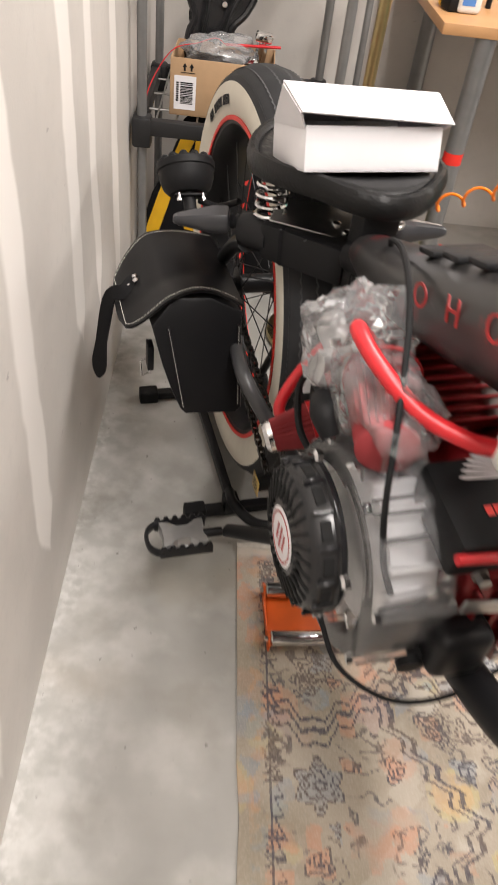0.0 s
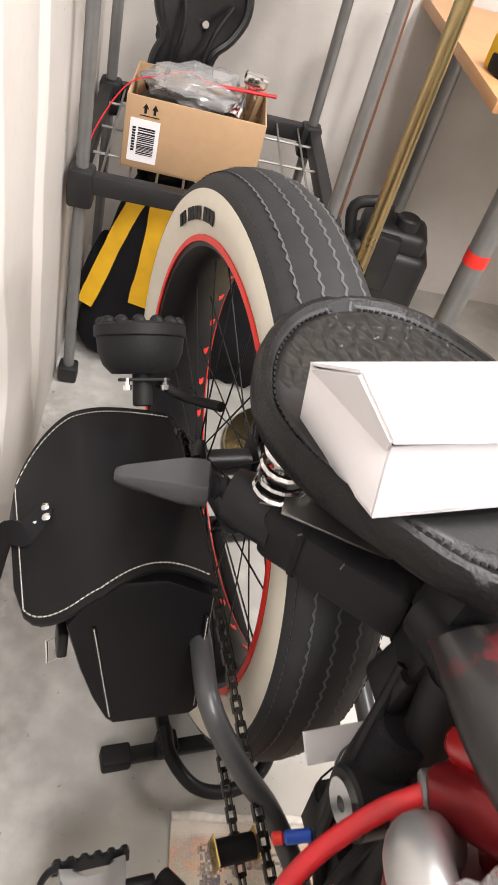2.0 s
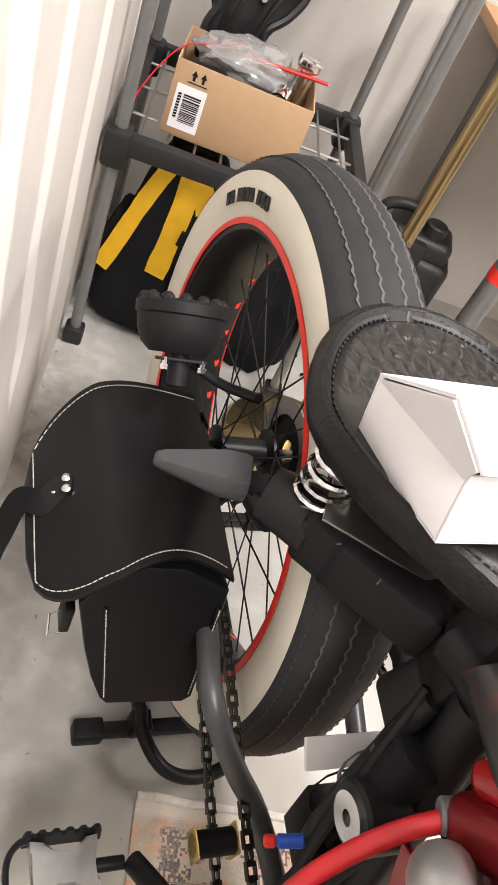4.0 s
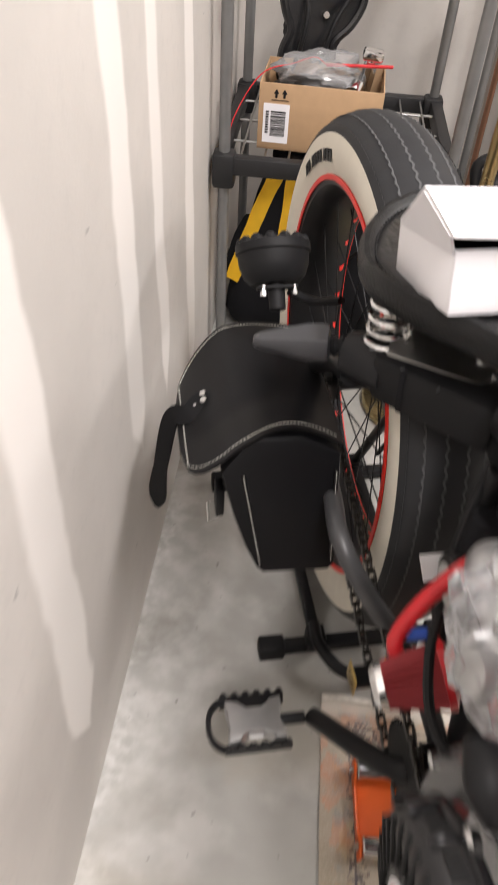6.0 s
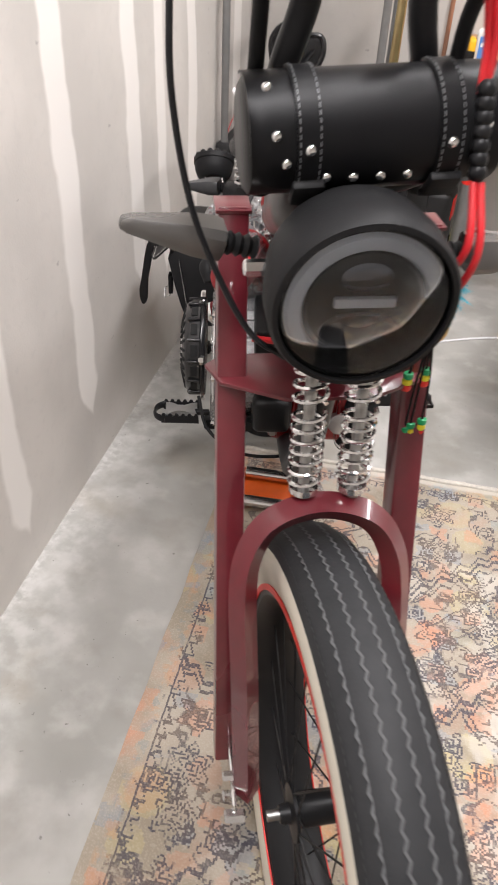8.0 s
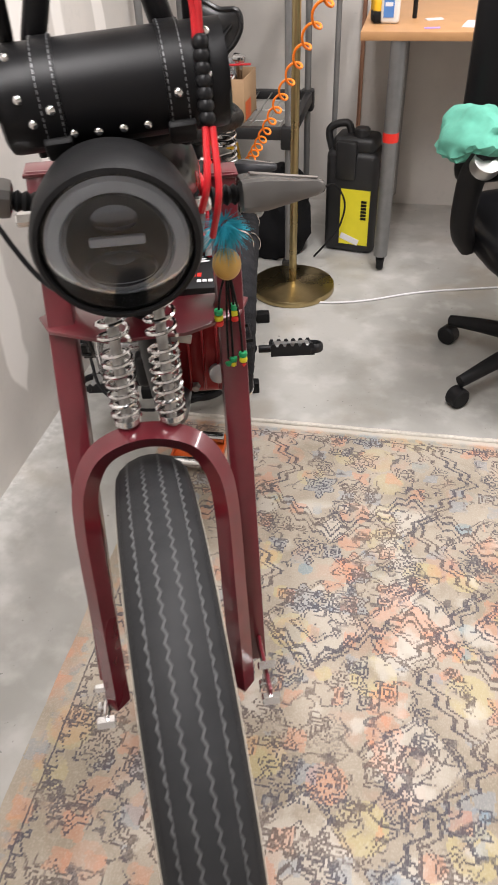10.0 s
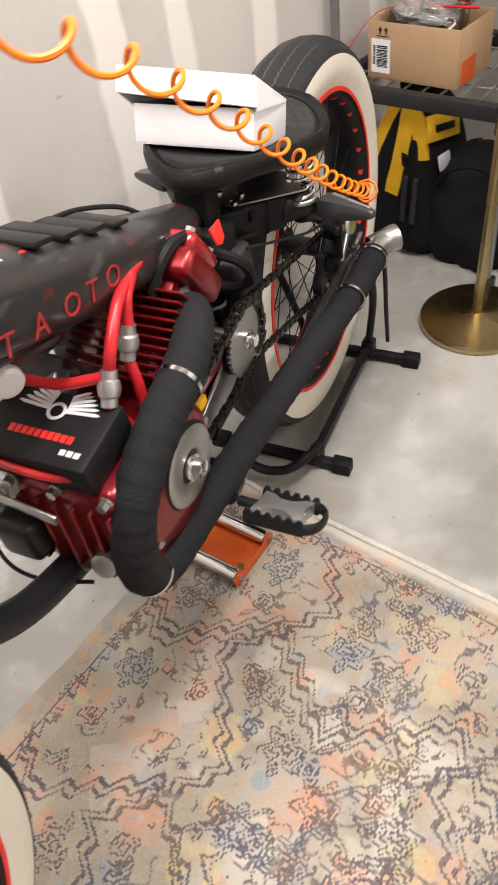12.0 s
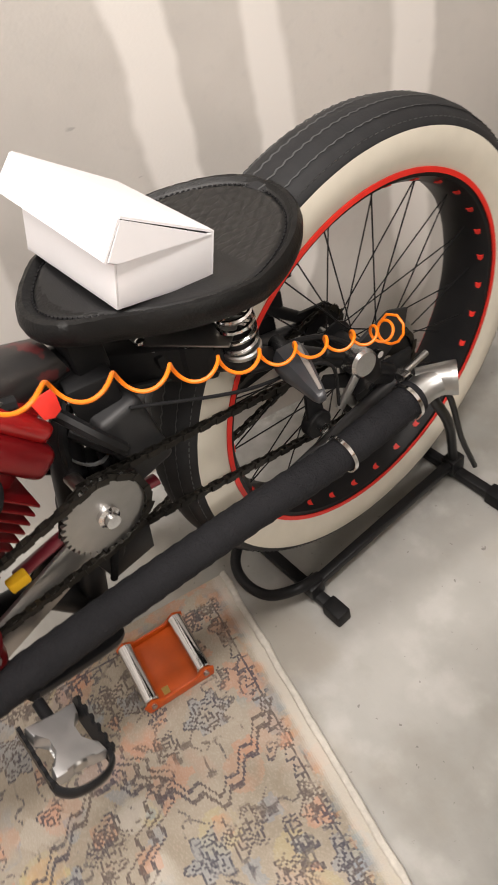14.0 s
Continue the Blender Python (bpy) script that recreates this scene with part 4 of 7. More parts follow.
# headlight
hm = STEER @ Matrix.Translation((-0.007, -0.068, 0.914)) @ Matrix.Rotation(radians(90 + 6), 4, "X") @ Matrix.Scale(1.07, 4)
hl = part("headlight", lathe([(0, -0.055), (0.035, -0.050), (0.055, -0.036), (0.067, -0.010), (0.072, 0.020), (0.072, 0.046), (0.069, 0.052), (0.065, 0.053), (0.0645, 0.046), (0.0, 0.040)], 64, hm), M_MATTE, bike, "round black headlight housing")
part("light_ring", lathe([(0.046, 0.046), (0.048, 0.0495), (0.057, 0.0495), (0.060, 0.046), (0.058, 0.0445), (0.047, 0.0445)], 64, hm, closed=True), M_RINGWHITE, hl, "frosted white halo ring")
part("reflector", lathe([(0, 0.034), (0.02, 0.034), (0.048, 0.043), (0.049, 0.0455), (0.047, 0.0455), (0.02, 0.0365), (0, 0.0365)], 48, hm), M_DARKCHROME, hl, "dark chrome reflector bowl")
part("centre_bar", box((0, 0, 0), (0.050, 0.009, 0.006), 0.002, m=hm.to_3x3().normalized().to_4x4()), M_RINGWHITE, hl, "white light bar", Matrix.Translation(hm @ Vector((0, 0.004, 0.046))))
part("upper_bowl", lathe([(0, 0.0475), (0.012, 0.0468), (0.021, 0.0440), (0.026, 0.0400), (0.024, 0.0390), (0, 0.0390)], 32, hm @ Matrix.Translation((0, 0.024, -0.003)) @ Matrix.Diagonal((1.25, 0.75, 1, 1))), M_DARKCHROME, hl, "clear projector dome")
part("lower_bowl", lathe([(0, 0.0440), (0.016, 0.0440), (0.022, 0.0460), (0.024, 0.0440), (0.022, 0.0410), (0, 0.0410)], 32, hm @ Matrix.Translation((0, -0.024, -0.002)) @ Matrix.Diagonal((1.4, 0.7, 1, 1))), M_DARKCHROME, hl)
part("glass", lathe([(0.0, 0.058), (0.03, 0.057), (0.055, 0.0535), (0.0645, 0.049), (0.0645, 0.0475), (0.055, 0.052), (0.03, 0.0555), (0, 0.0565)], 48, hm), M_GLASS, hl, "clear headlight glass")
for s in (-1, 1):
    part("side_bolt", rod(STEER @ Vector((s * 0.070 - 0.008, -0.072, 0.922)), STEER @ Vector((s * 0.090 - 0.008, -0.072, 0.922)), 0.007, 6, chamfer=0.002), M_CHROME, hl)
indicator("front_indicator", (-0.110, -1.162, 0.917), (-0.198, -1.178, 0.938), "grey arrow-shaped indicator", ID, M_SIGNALGREY)
indicator("front_indicator", (0.112, -1.128, 0.900), (0.205, -1.110, 0.898), "grey arrow-shaped indicator", ID, M_SIGNALGREY)

# handlebar with grips, levers and clamps
sb("handlebar", tube([(-0.30, 0.05, 1.175), (-0.12, 0.03, 1.185), (-0.055, 0.03, 1.178), (-0.045, 0.045, 1.12), (-0.062, 0.055, 1.05), (-0.066, 0.05, 0.98), (0.066, 0.05, 0.98), (0.062, 0.055, 1.05), (0.045, 0.045, 1.12), (0.055, 0.03, 1.178), (0.12, 0.03, 1.185), (0.30, 0.05, 1.175)], 0.0118, n=7), M_BLACK, "black high-rise handlebar")
for s in (-1, 1):
    prof = [(0, 0), (0.016, 0)]
    for i in range(24):
        prof += [(0.0185, 0.003 + i * 0.0052), (0.0172, 0.0055 + i * 0.0052)]
    prof += [(0.016, 0.13), (0, 0.13)]
    g = sb("grip", lathe(prof, 20, axis((s * 0.155, 0.034, 1.184), (s, 0.13, -0.05))), M_MATTE, "ribbed black rubber grip")
    c = sb("lever_clamp", rod((s * 0.098, 0.030, 1.1845), (s * 0.128, 0.033, 1.1835), 0.0205, 24, chamfer=0.003), M_MATTE, "black brake lever clamp")
    part("perch", tube([(s * 0.112, 0.024, 1.172), (s * 0.108, 0.006, 1.160), (s * 0.100, -0.010, 1.151)], [0.013, 0.012, 0.013], 12, n=5, squash=0.75), M_MATTE, c)
    part("perch_web", beam((s * 0.128, 0.020, 1.170), (s * 0.118, -0.018, 1.146), 0.016, 0.010, 0.003), M_MATTE, c)
    for k in (-1, 1):
        part("clamp_screw", rod((s * 0.113 + k * 0.009, 0.014, 1.196), (s * 0.113 + k * 0.009, 0.006, 1.200), 0.0042, 8), M_STEEL, c)
    part("pivot_bolt", rod((s * 0.122, -0.026, 1.134), (s * 0.122, -0.028, 1.154), 0.0065, 12, chamfer=0.001), M_STEEL, c)
    part("switch_box", box((s * 0.082, 0.026, 1.178), (0.026, 0.030, 0.034), 0.006), M_MATTE, c)
    part("lever_body", tube([(s * 0.095, -0.012, 1.150), (s * 0.12, -0.028, 1.140), (s * 0.15, -0.030, 1.138)], [0.013, 0.012, 0.010], n=4, squash=0.7), M_MATTE, c)
    reach = 0.80 if s < 0 else 0.97
    part("lever", tube([(s * (0.12 + (q - 0.12) * reach), y, z) for q, y, z in ((0.12, -0.028, 1.138), (0.165, -0.040, 1.140), (0.21, -0.032, 1.137), (0.25, -0.022, 1.128), (0.268, -0.020, 1.122))], [0.008, 0.0075, 0.006, 0.0055, 0.008], n=6, squash=0.75), M_MATTE, c, "curved black lever")
    part("adjuster", rod((s * 0.092, -0.012, 1.146), (s * 0.070, -0.012, 1.140), 0.007, 12, chamfer=0.001), M_GREY, c)
    part("bolt", rod((s * 0.105, 0.0, 1.180), (s * 0.105, -0.002, 1.192), 0.005, 6), M_STEEL, c)
    part("switch_knob", rod((s * 0.08, 0.005, 1.168), (s * 0.05, -0.002, 1.172), 0.007, 12, chamfer=0.002), M_MATTE, c)
sb("collar", rod((-0.150, 0.03, 1.19), (-0.150, 0.015, 1.135), 0.009, 12, chamfer=0.002), M_CHROME)
sb("grip_ring", lathe([(0.0185, 0), (0.021, 0.002), (0.0185, 0.004)], 20, axis((0.272, 0.045, 1.178), (1, 0.13, -0.05))), M_ORCOIL)
for s in (-1, 1):
    sb("cable_sleeve", tube([(s * 0.085, 0.005, 1.155), (s * 0.082, 0.04, 1.10), (s * 0.082, 0.05, 1.03), (s * 0.07, 0.06, 0.96)], 0.0065, n=6), M_MATTE, "black wrapped cable sleeve")
sb("brake_cable", tube([(-0.072, -0.012, 1.141), (-0.03, -0.02, 1.157), (0.02, -0.025, 1.162), (0.058, -0.02, 1.145), (0.078, -0.01, 1.10), (0.080, -0.015, 1.06)], 0.0033, 8, n=8), M_REDRUB, "glossy red brake cable")
sb("brake_cable", tube([(0.072, -0.012, 1.141), (0.083, -0.014, 1.10), (0.083, -0.016, 1.06)], 0.0033, 8, n=8), M_REDRUB)
sb("brake_cable", tube([(0.081, -0.035, 1.00), (0.076, -0.06, 0.96), (0.070, -0.05, 0.93)], 0.0033, 8, n=6), M_REDRUB)
sb("brake_cable", tube([(0.087, -0.035, 1.00), (0.086, -0.06, 0.95), (0.080, -0.04, 0.90)], 0.0033, 8, n=6), M_REDRUB)
sb("throttle_cable", tube([(-0.150, 0.015, 1.135), (-0.152, 0.0, 1.06), (-0.140, -0.01, 0.98), (-0.118, -0.02, 0.92), (-0.09, -0.03, 0.87), (-0.06, -0.04, 0.85)], 0.0027, 8, n=8), M_BLACK, "thin black cable")
bm = bmesh.new()
bmesh.ops.create_uvsphere(bm, u_segments=12, v_segments=8, radius=0.0075)
me = link_mesh("cable_bead", bm, M_BLACK)
for i in range(7):
    ob = new("cable_bead", me)
    ob.parent = bike
    ob.matrix_basis = BARS @ Matrix.Translation((0.083, -0.018 - i * 0.0025, 1.064 - i * 0.0095))


# -- engine --
eng = new("engine")
eng.parent = bike
eng["label"] = "red painted small petrol engine"
CY, CZ = -0.745, 0.535
part("crankcase", box((0.035, CY - 0.005, CZ - 0.01), (0.150, 0.190, 0.165), 0.018, seg=3), M_RED, eng, "dark red metallic crankcase")
for i in range(6):
    part("case_rib", box((-0.025 + i * 0.024, CY - 0.102, CZ - 0.015), (0.005, 0.016, 0.120), 0.002, seg=1), M_RED, eng)
for x, z in ((-0.03, 0.60), (0.03, 0.60), (0.095, 0.60), (-0.03, 0.47), (0.03, 0.462), (0.095, 0.47)):
    part("case_bolt", lathe([(0, 0), (0.009, 0), (0.009, 0.003), (0.0065, 0.003), (0.0065, 0.012), (0, 0.012)], 6, axis((x, CY - 0.098, z), (0, -1, 0))), M_STEEL, eng)
part("governor_arm", box((-0.01, CY - 0.118, 0.575), (0.085, 0.004, 0.016), 0.001, m=Matrix.Rotation(radians(12), 4, "Y")), M_STEEL, eng)
part("oil_filler", lathe([(0, 0), (0.016, 0), (0.016, 0.02), (0.012, 0.022), (0, 0.022)], 20, axis((0.07, CY - 0.10, 0.49), (0.1, -1, 0.35))), M_ALU, eng)
# added black block, no engine part: darkens the spot ahead of the crankcase
part("dark_filler", box((-0.035, CY - 0.115, 0.515), (0.060, 0.040, 0.060), 0.012, seg=3), M_BLACK, eng, "added black block that fills a dark spot of the engine")
part("side_cover", lathe([(0, 0.0), (0.088, 0.0), (0.092, 0.006), (0.092, 0.022), (0.080, 0.030), (0.05, 0.034), (0, 0.034)], 40, axis((0.085, CY + 0.01, CZ - 0.005), XAX)), M_RED, eng)
for i in range(7):
    a = math.tau * i / 7 + 0.2
    part("cover_bolt", lathe([(0, 0), (0.008, 0), (0.008, 0.008), (0, 0.008)], 6, axis((0.106, CY + 0.01 + 0.083 * math.cos(a), CZ - 0.005 + 0.083 * math.sin(a)), XAX)), M_STEEL, eng)
cyl0, cyl1 = Vector((0.02, -0.665, 0.590)), Vector((0.02, -0.545, 0.675))
cd = (cyl1 - cyl0).normalized()
ca = Matrix((XAX, cd.cross(XAX), cd)).transposed().to_4x4()
part("cylinder", box((cyl0 + cyl1) / 2, (0.085, 0.075, 0.14), 0.012, m=ca), M_RED, eng)
for i in range(10):
    p = cyl0 + cd * (0.012 + i * 0.0115)
    part("cooling_fin", box(p, (0.135, 0.118, 0.0035), 0.0012, m=ca, seg=1), M_RED, eng)
head = part("cylinder_head", box(cyl1 + cd * 0.012, (0.130, 0.105, 0.040), 0.012, m=ca, seg=3), M_RED, eng, "bright red cylinder head")
part("rocker_cover", box(cyl1 + cd * 0.042, (0.110, 0.085, 0.028), 0.012, m=ca, seg=3), M_REDGLOSS, head, "glossy red rocker cover")
for x in (-0.04, 0.04):
    for y in (-0.03, 0.03):
        part("head_bolt", lathe([(0, 0), (0.007, 0), (0.007, 0.010), (0, 0.010)], 6, Matrix.Translation(cyl1 + cd * 0.050) @ ca @ Matrix.Translation((x, y, 0))), M_STEEL, head)
part("name_plate", box((-0.052, -0.560, 0.585), (0.005, 0.070, 0.085), 0.001, m=Matrix.Rotation(radians(-30), 4, "X")), M_REDGLOSS, eng, "red plate with unreadable lettering")
bm = bmesh.new()
for i in range(9):
    box((-0.0552, -0.575 + 0.004 * i, 0.560 + 0.0065 * i), (0.0006, 0.006, 0.0038), 0, bm)
part("lettering_bars", bm, M_CARD, eng)
# intake on the right: elbow, carburettor and filters
part("intake_elbow", tube([(-0.045, -0.535, 0.632), (-0.072, -0.540, 0.660), (-0.085, -0.565, 0.675), (-0.082, -0.610, 0.668)], 0.020, 20, n=7), M_ALU, eng, "cast aluminium intake elbow")
carb = part("carburettor", box((-0.082, -0.628, 0.655), (0.062, 0.052, 0.058), 0.010, seg=3), M_ALU, eng, "cast aluminium carburettor")
part("flange", prism([(-0.035, -0.014), (0.035, -0.014), (0.04, 0), (0.035, 0.014), (-0.035, 0.014), (-0.04, 0)], -0.004, 0.004, Matrix.Translation((-0.082, -0.602, 0.664)) @ Matrix.Rotation(radians(90), 4, "X"), bevel=0.001), M_ALU, carb)
part("float_bowl", lathe([(0, 0), (0.02, 0), (0.025, 0.006), (0.026, 0.03), (0, 0.03)], 24, Matrix.Translation((-0.082, -0.63, 0.602))), M_ALU, carb)
part("choke_cap", lathe([(0, 0), (0.014, 0), (0.016, 0.004), (0.016, 0.018), (0.01, 0.022), (0, 0.022)], 20, axis((-0.11, -0.625, 0.668), (-1, 0, 0.3))), M_STEEL, carb)
for x, z in ((-0.105, 0.69), (-0.06, 0.69), (-0.06, 0.625)):
    part("carb_screw", lathe([(0, 0), (0.006, 0), (0.006, 0.007), (0, 0.007)], 8, axis((x, -0.61, z), (0, 0.3, 1))), M_CHROME, carb)


def cone_filter(a, b, r0, r1, parent, cap, pleats=26):
    """A pleated conical air filter from a to b."""
    a, b = Vector(a), Vector(b)
    m = axis(a, b - a)
    L = (b - a).length
    bm = bmesh.new()
    rows = []
    for f in (0.0, 1.0):
        rr = r0 + (r1 - r0) * f
        rows.append([bm.verts.new(m @ Vector(((rr + (0.0025 if i % 2 else -0.0015)) * math.cos(math.pi * i / pleats), (rr + (0.0025 if i % 2 else -0.0015)) * math.sin(math.pi * i / pleats), L * f))) for i in range(2 * pleats)])
    for i in range(2 * pleats):
        bm.faces.new((rows[0][i], rows[0][(i + 1) % (2 * pleats)], rows[1][(i + 1) % (2 * pleats)], rows[1][i]))
    ob = part("air_filter", bm, M_FILTER, parent, "red pleated cone filter")
    part("filter_cap", lathe([(0, L + 0.010), (r1 * 0.9, L + 0.009), (r1 + 0.003, L + 0.004), (r1 + 0.003, L - 0.002), (0, L - 0.002)], 32, m), cap, ob, "filter end cap")
    part("filter_collar", lathe([(0, -0.016), (r0 * 0.75, -0.016), (r0 * 0.78, -0.004), (r0 + 0.003, 0), (r0 + 0.003, 0.006), (0, 0.006)], 32, m), M_REDRUB, ob)
    return ob


cone_filter((-0.082, -0.556, 0.535), (-0.135, -0.552, 0.518), 0.027, 0.017, eng, M_CHROME)
cone_filter((-0.075, -0.665, 0.690), (-0.105, -0.755, 0.685), 0.036, 0.026, eng, M_FILTER)
part("breather_hose", tube([(-0.030, -0.505, 0.640), (-0.066, -0.505, 0.614), (-0.100, -0.512, 0.574), (-0.120, -0.524, 0.540), (-0.114, -0.538, 0.524)], 0.0074, 12, n=7), M_REDRUB, eng, "red rubber hose")
part("hose_collar", rod((-0.015, -0.508, 0.646), (-0.042, -0.502, 0.636), 0.012, 16, chamfer=0.002), M_GREY, eng)
part("intake_hose", tube([(-0.085, -0.640, 0.715), (-0.118, -0.675, 0.755), (-0.112, -0.715, 0.745), (-0.085, -0.755, 0.722), (-0.050, -0.785, 0.712), (-0.026, -0.800, 0.712)], 0.0080, 14, n=8), M_REDRUB, eng, "bright red rubber hose")
part("hose_cap", lathe([(0, -0.006), (0.010, -0.006), (0.017, 0.0), (0.019, 0.005), (0.019, 0.013), (0.015, 0.017), (0, 0.018)], 28, axis((-0.026, -0.800, 0.712), (0.85, -0.5, -0.05))), M_BOTTLE, eng, "white plastic hose cap")
part("green_wire", tube([(-0.10, -0.54, 0.60), (-0.118, -0.57, 0.60), (-0.124, -0.61, 0.575), (-0.11, -0.66, 0.56)], 0.004, 8, n=6), M_MATTE, eng)

# flywheel housing in a clear plastic wrap, with the recoil starter outside it
hx = axis((-0.050, CY + 0.002, CZ + 0.004), (-1, 0.0, 0))
fan = part("flywheel", lathe([(0, 0), (0.080, 0.0), (0.083, 0.006), (0.083, 0.050), (0.070, 0.056), (0, 0.056)], 48, hx), M_BRIGHT, eng, "bright finned flywheel inside a clear shroud")
for i in range(22):
    a = math.tau * i / 22
    part("flywheel_fin", box((0, 0, 0), (0.020, 0.006, 0.052), 0.0015, seg=1), M_BRIGHT if i % 3 else M_CHROME, fan, "", hx @ Matrix.Rotation(a, 4, "Z") @ Matrix.Translation((0.090, 0, 0.032)) @ Matrix.Rotation(radians(18), 4, "Z"))
part("clear_shroud", lathe([(0.088, 0.080), (0.106, 0.080), (0.112, 0.074), (0.114, 0.040), (0.112, 0.006), (0.108, -0.004), (0.106, -0.002), (0.109, 0.008), (0.111, 0.040), (0.109, 0.072), (0.104, 0.077), (0.088, 0.077)], 56, hx, closed=True), M_SHROUD, fan, "clear plastic fan shroud")
for i in range(7):
    a = math.tau * (i + 0.3) / 7
    part("shroud_lug", lathe([(0, 0.0), (0.008, 0), (0.009, 0.008), (0.008, 0.070), (0, 0.074)], 12, hx @ Matrix.Translation((0.112 * math.cos(a), 0.112 * math.sin(a), 0))), M_SHROUD, fan)
    part("shroud_screw", lathe([(0, 0.074), (0.0055, 0.074), (0.0055, 0.079), (0, 0.080)], 8, hx @ Matrix.Translation((0.112 * math.cos(a), 0.112 * math.sin(a), 0))), M_CHROME, fan)
part("drain_plug", lathe([(0, 0), (0.013, 0), (0.013, 0.010), (0, 0.012)], 20, axis((-0.075, CY - 0.108, CZ - 0.045), (-0.1, -1, -0.2))), M_MATTE, fan)
rx = axis((-0.140, CY + 0.010, CZ + 0.018), (-1, 0.0, 0)) @ Matrix.Diagonal((0.93, 0.93, 0.82, 1))
rec = part("recoil_starter", lathe([(0, 0), (0.084, 0), (0.086, 0.003), (0.086, 0.008), (0.082, 0.011), (0.080, 0.030), (0.075, 0.038), (0.062, 0.043), (0.040, 0.046), (0, 0.046)], 56, rx), M_DARKGLOSS, eng, "black recoil starter cover with radial fins")
# black blocks on the cover paint the shade of its vent slots
for i in range(28):
    a = math.tau * i / 28
    part("slot_shade", box((0, 0, 0), (0.032, 0.0046, 0.004), 0.001, m=Matrix(), seg=1), M_SHADE, rec, "", rx @ Matrix.Rotation(a, 4, "Z") @ Matrix.Translation((0.058, 0, 0.0435)) @ Matrix.Rotation(radians(14), 4, "Y"))
for i in range(14):
    a = math.tau * i / 14
    part("window_shade", box((0, 0, 0), (0.004, 0.020, 0.013), 0.001, seg=1), M_SHADE, rec, "", rx @ Matrix.Rotation(a, 4, "Z") @ Matrix.Translation((0.0802, 0, 0.021)))
    part("cage_rib", box((0, 0, 0), (0.006, 0.005, 0.026), 0.0015, seg=1), M_DARKGLOSS, rec, "", rx @ Matrix.Rotation(a + math.pi / 14, 4, "Z") @ Matrix.Translation((0.0825, 0, 0.022)))
part("badge", lathe([(0, 0.0462), (0.032, 0.0462), (0.034, 0.0472), (0.032, 0.0482), (0, 0.0482)], 40, rx), M_CARD, rec, "round white badge with red edge")
part("badge_ring", lathe([(0.027, 0.0480), (0.027, 0.0486), (0.0295, 0.0486), (0.0295, 0.0480)], 40, rx, closed=True), M_REDFADE, rec)
for d in (-0.010, 0.0, 0.010):
    part("badge_bar", box((0, 0, 0), (0.004, 0.030 - 0.8 * abs(d), 0.0008), 0, None), M_REDFADE, rec, "", rx @ Matrix.Translation((d, 0, 0.0485)))
for a in (0.3, 1.9, 3.4, 5.0):
    part("mount_bolt", lathe([(0, 0), (0.008, 0), (0.008, 0.007), (0.005, 0.010), (0, 0.010)], 6, rx @ Matrix.Translation((0.091 * math.cos(a), 0.091 * math.sin(a), 0.002))), M_CHROME, rec)
part("pull_handle", tube([(-0.135, -0.705, 0.655), (-0.140, -0.69, 0.672), (-0.135, -0.67, 0.675)], [0.010, 0.014, 0.012], n=4), M_MATTE, rec)
part("clutch_cable", tube([(-0.010, -0.500, 0.735), (-0.030, -0.535, 0.765), (-0.055, -0.610, 0.790), (-0.080, -0.690, 0.775), (-0.105, -0.760, 0.715), (-0.118, -0.800, 0.655), (-0.112, -0.815, 0.600), (-0.10, -0.83, 0.56)], 0.0032, 8, n=8), M_MATTE, eng)
part("spark_lead", tube([(-0.150, -0.800, 0.500), (-0.135, -0.835, 0.462), (-0.09, -0.868, 0.442), (-0.03, -0.875, 0.438), (0.04, -0.86, 0.445)], 0.0028, 8, n=8), M_MATTE, eng, "loose black ignition lead")
part("oil_plug", rod((-0.06, -0.845, 0.49), (-0.062, -0.86, 0.488), 0.013, 20, chamfer=0.002), M_MATTE, eng)


def crumpled_bag(c, s, seed, parent, label):
    """A closed, crinkled clear bag."""
    bm = bmesh.new()
    bmesh.ops.create_icosphere(bm, subdivisions=4, radius=1)
    r = random.Random(seed)
    off = Vector((r.uniform(0, 50), r.uniform(0, 50), 0))
    for v in bm.verts:
        d = v.co.copy()
        k = 0.92 + 0.34 * noise.noise(d * 1.7 + off) + 0.26 * abs(noise.noise(d * 3.0 + off)) - 0.09 * abs(noise.noise(d * 8 + off))
        v.co = Vector(c) + Vector((d.x * s[0], d.y * s[1], d.z * s[2])) * k
    ob = part("plastic_bag", bm, M_PLASTICBAG, parent, label)
    for f in ob.data.polygons:
        f.use_smooth = False
    return ob


crumpled_bag((-0.090, -0.705, 0.690), (0.046, 0.078, 0.050), 5, eng, "clear crumpled plastic bag over the carburettor")
crumpled_bag((-0.088, -0.628, 0.705), (0.058, 0.060, 0.062), 9, eng, "clear crumpled plastic bag over the carburettor")

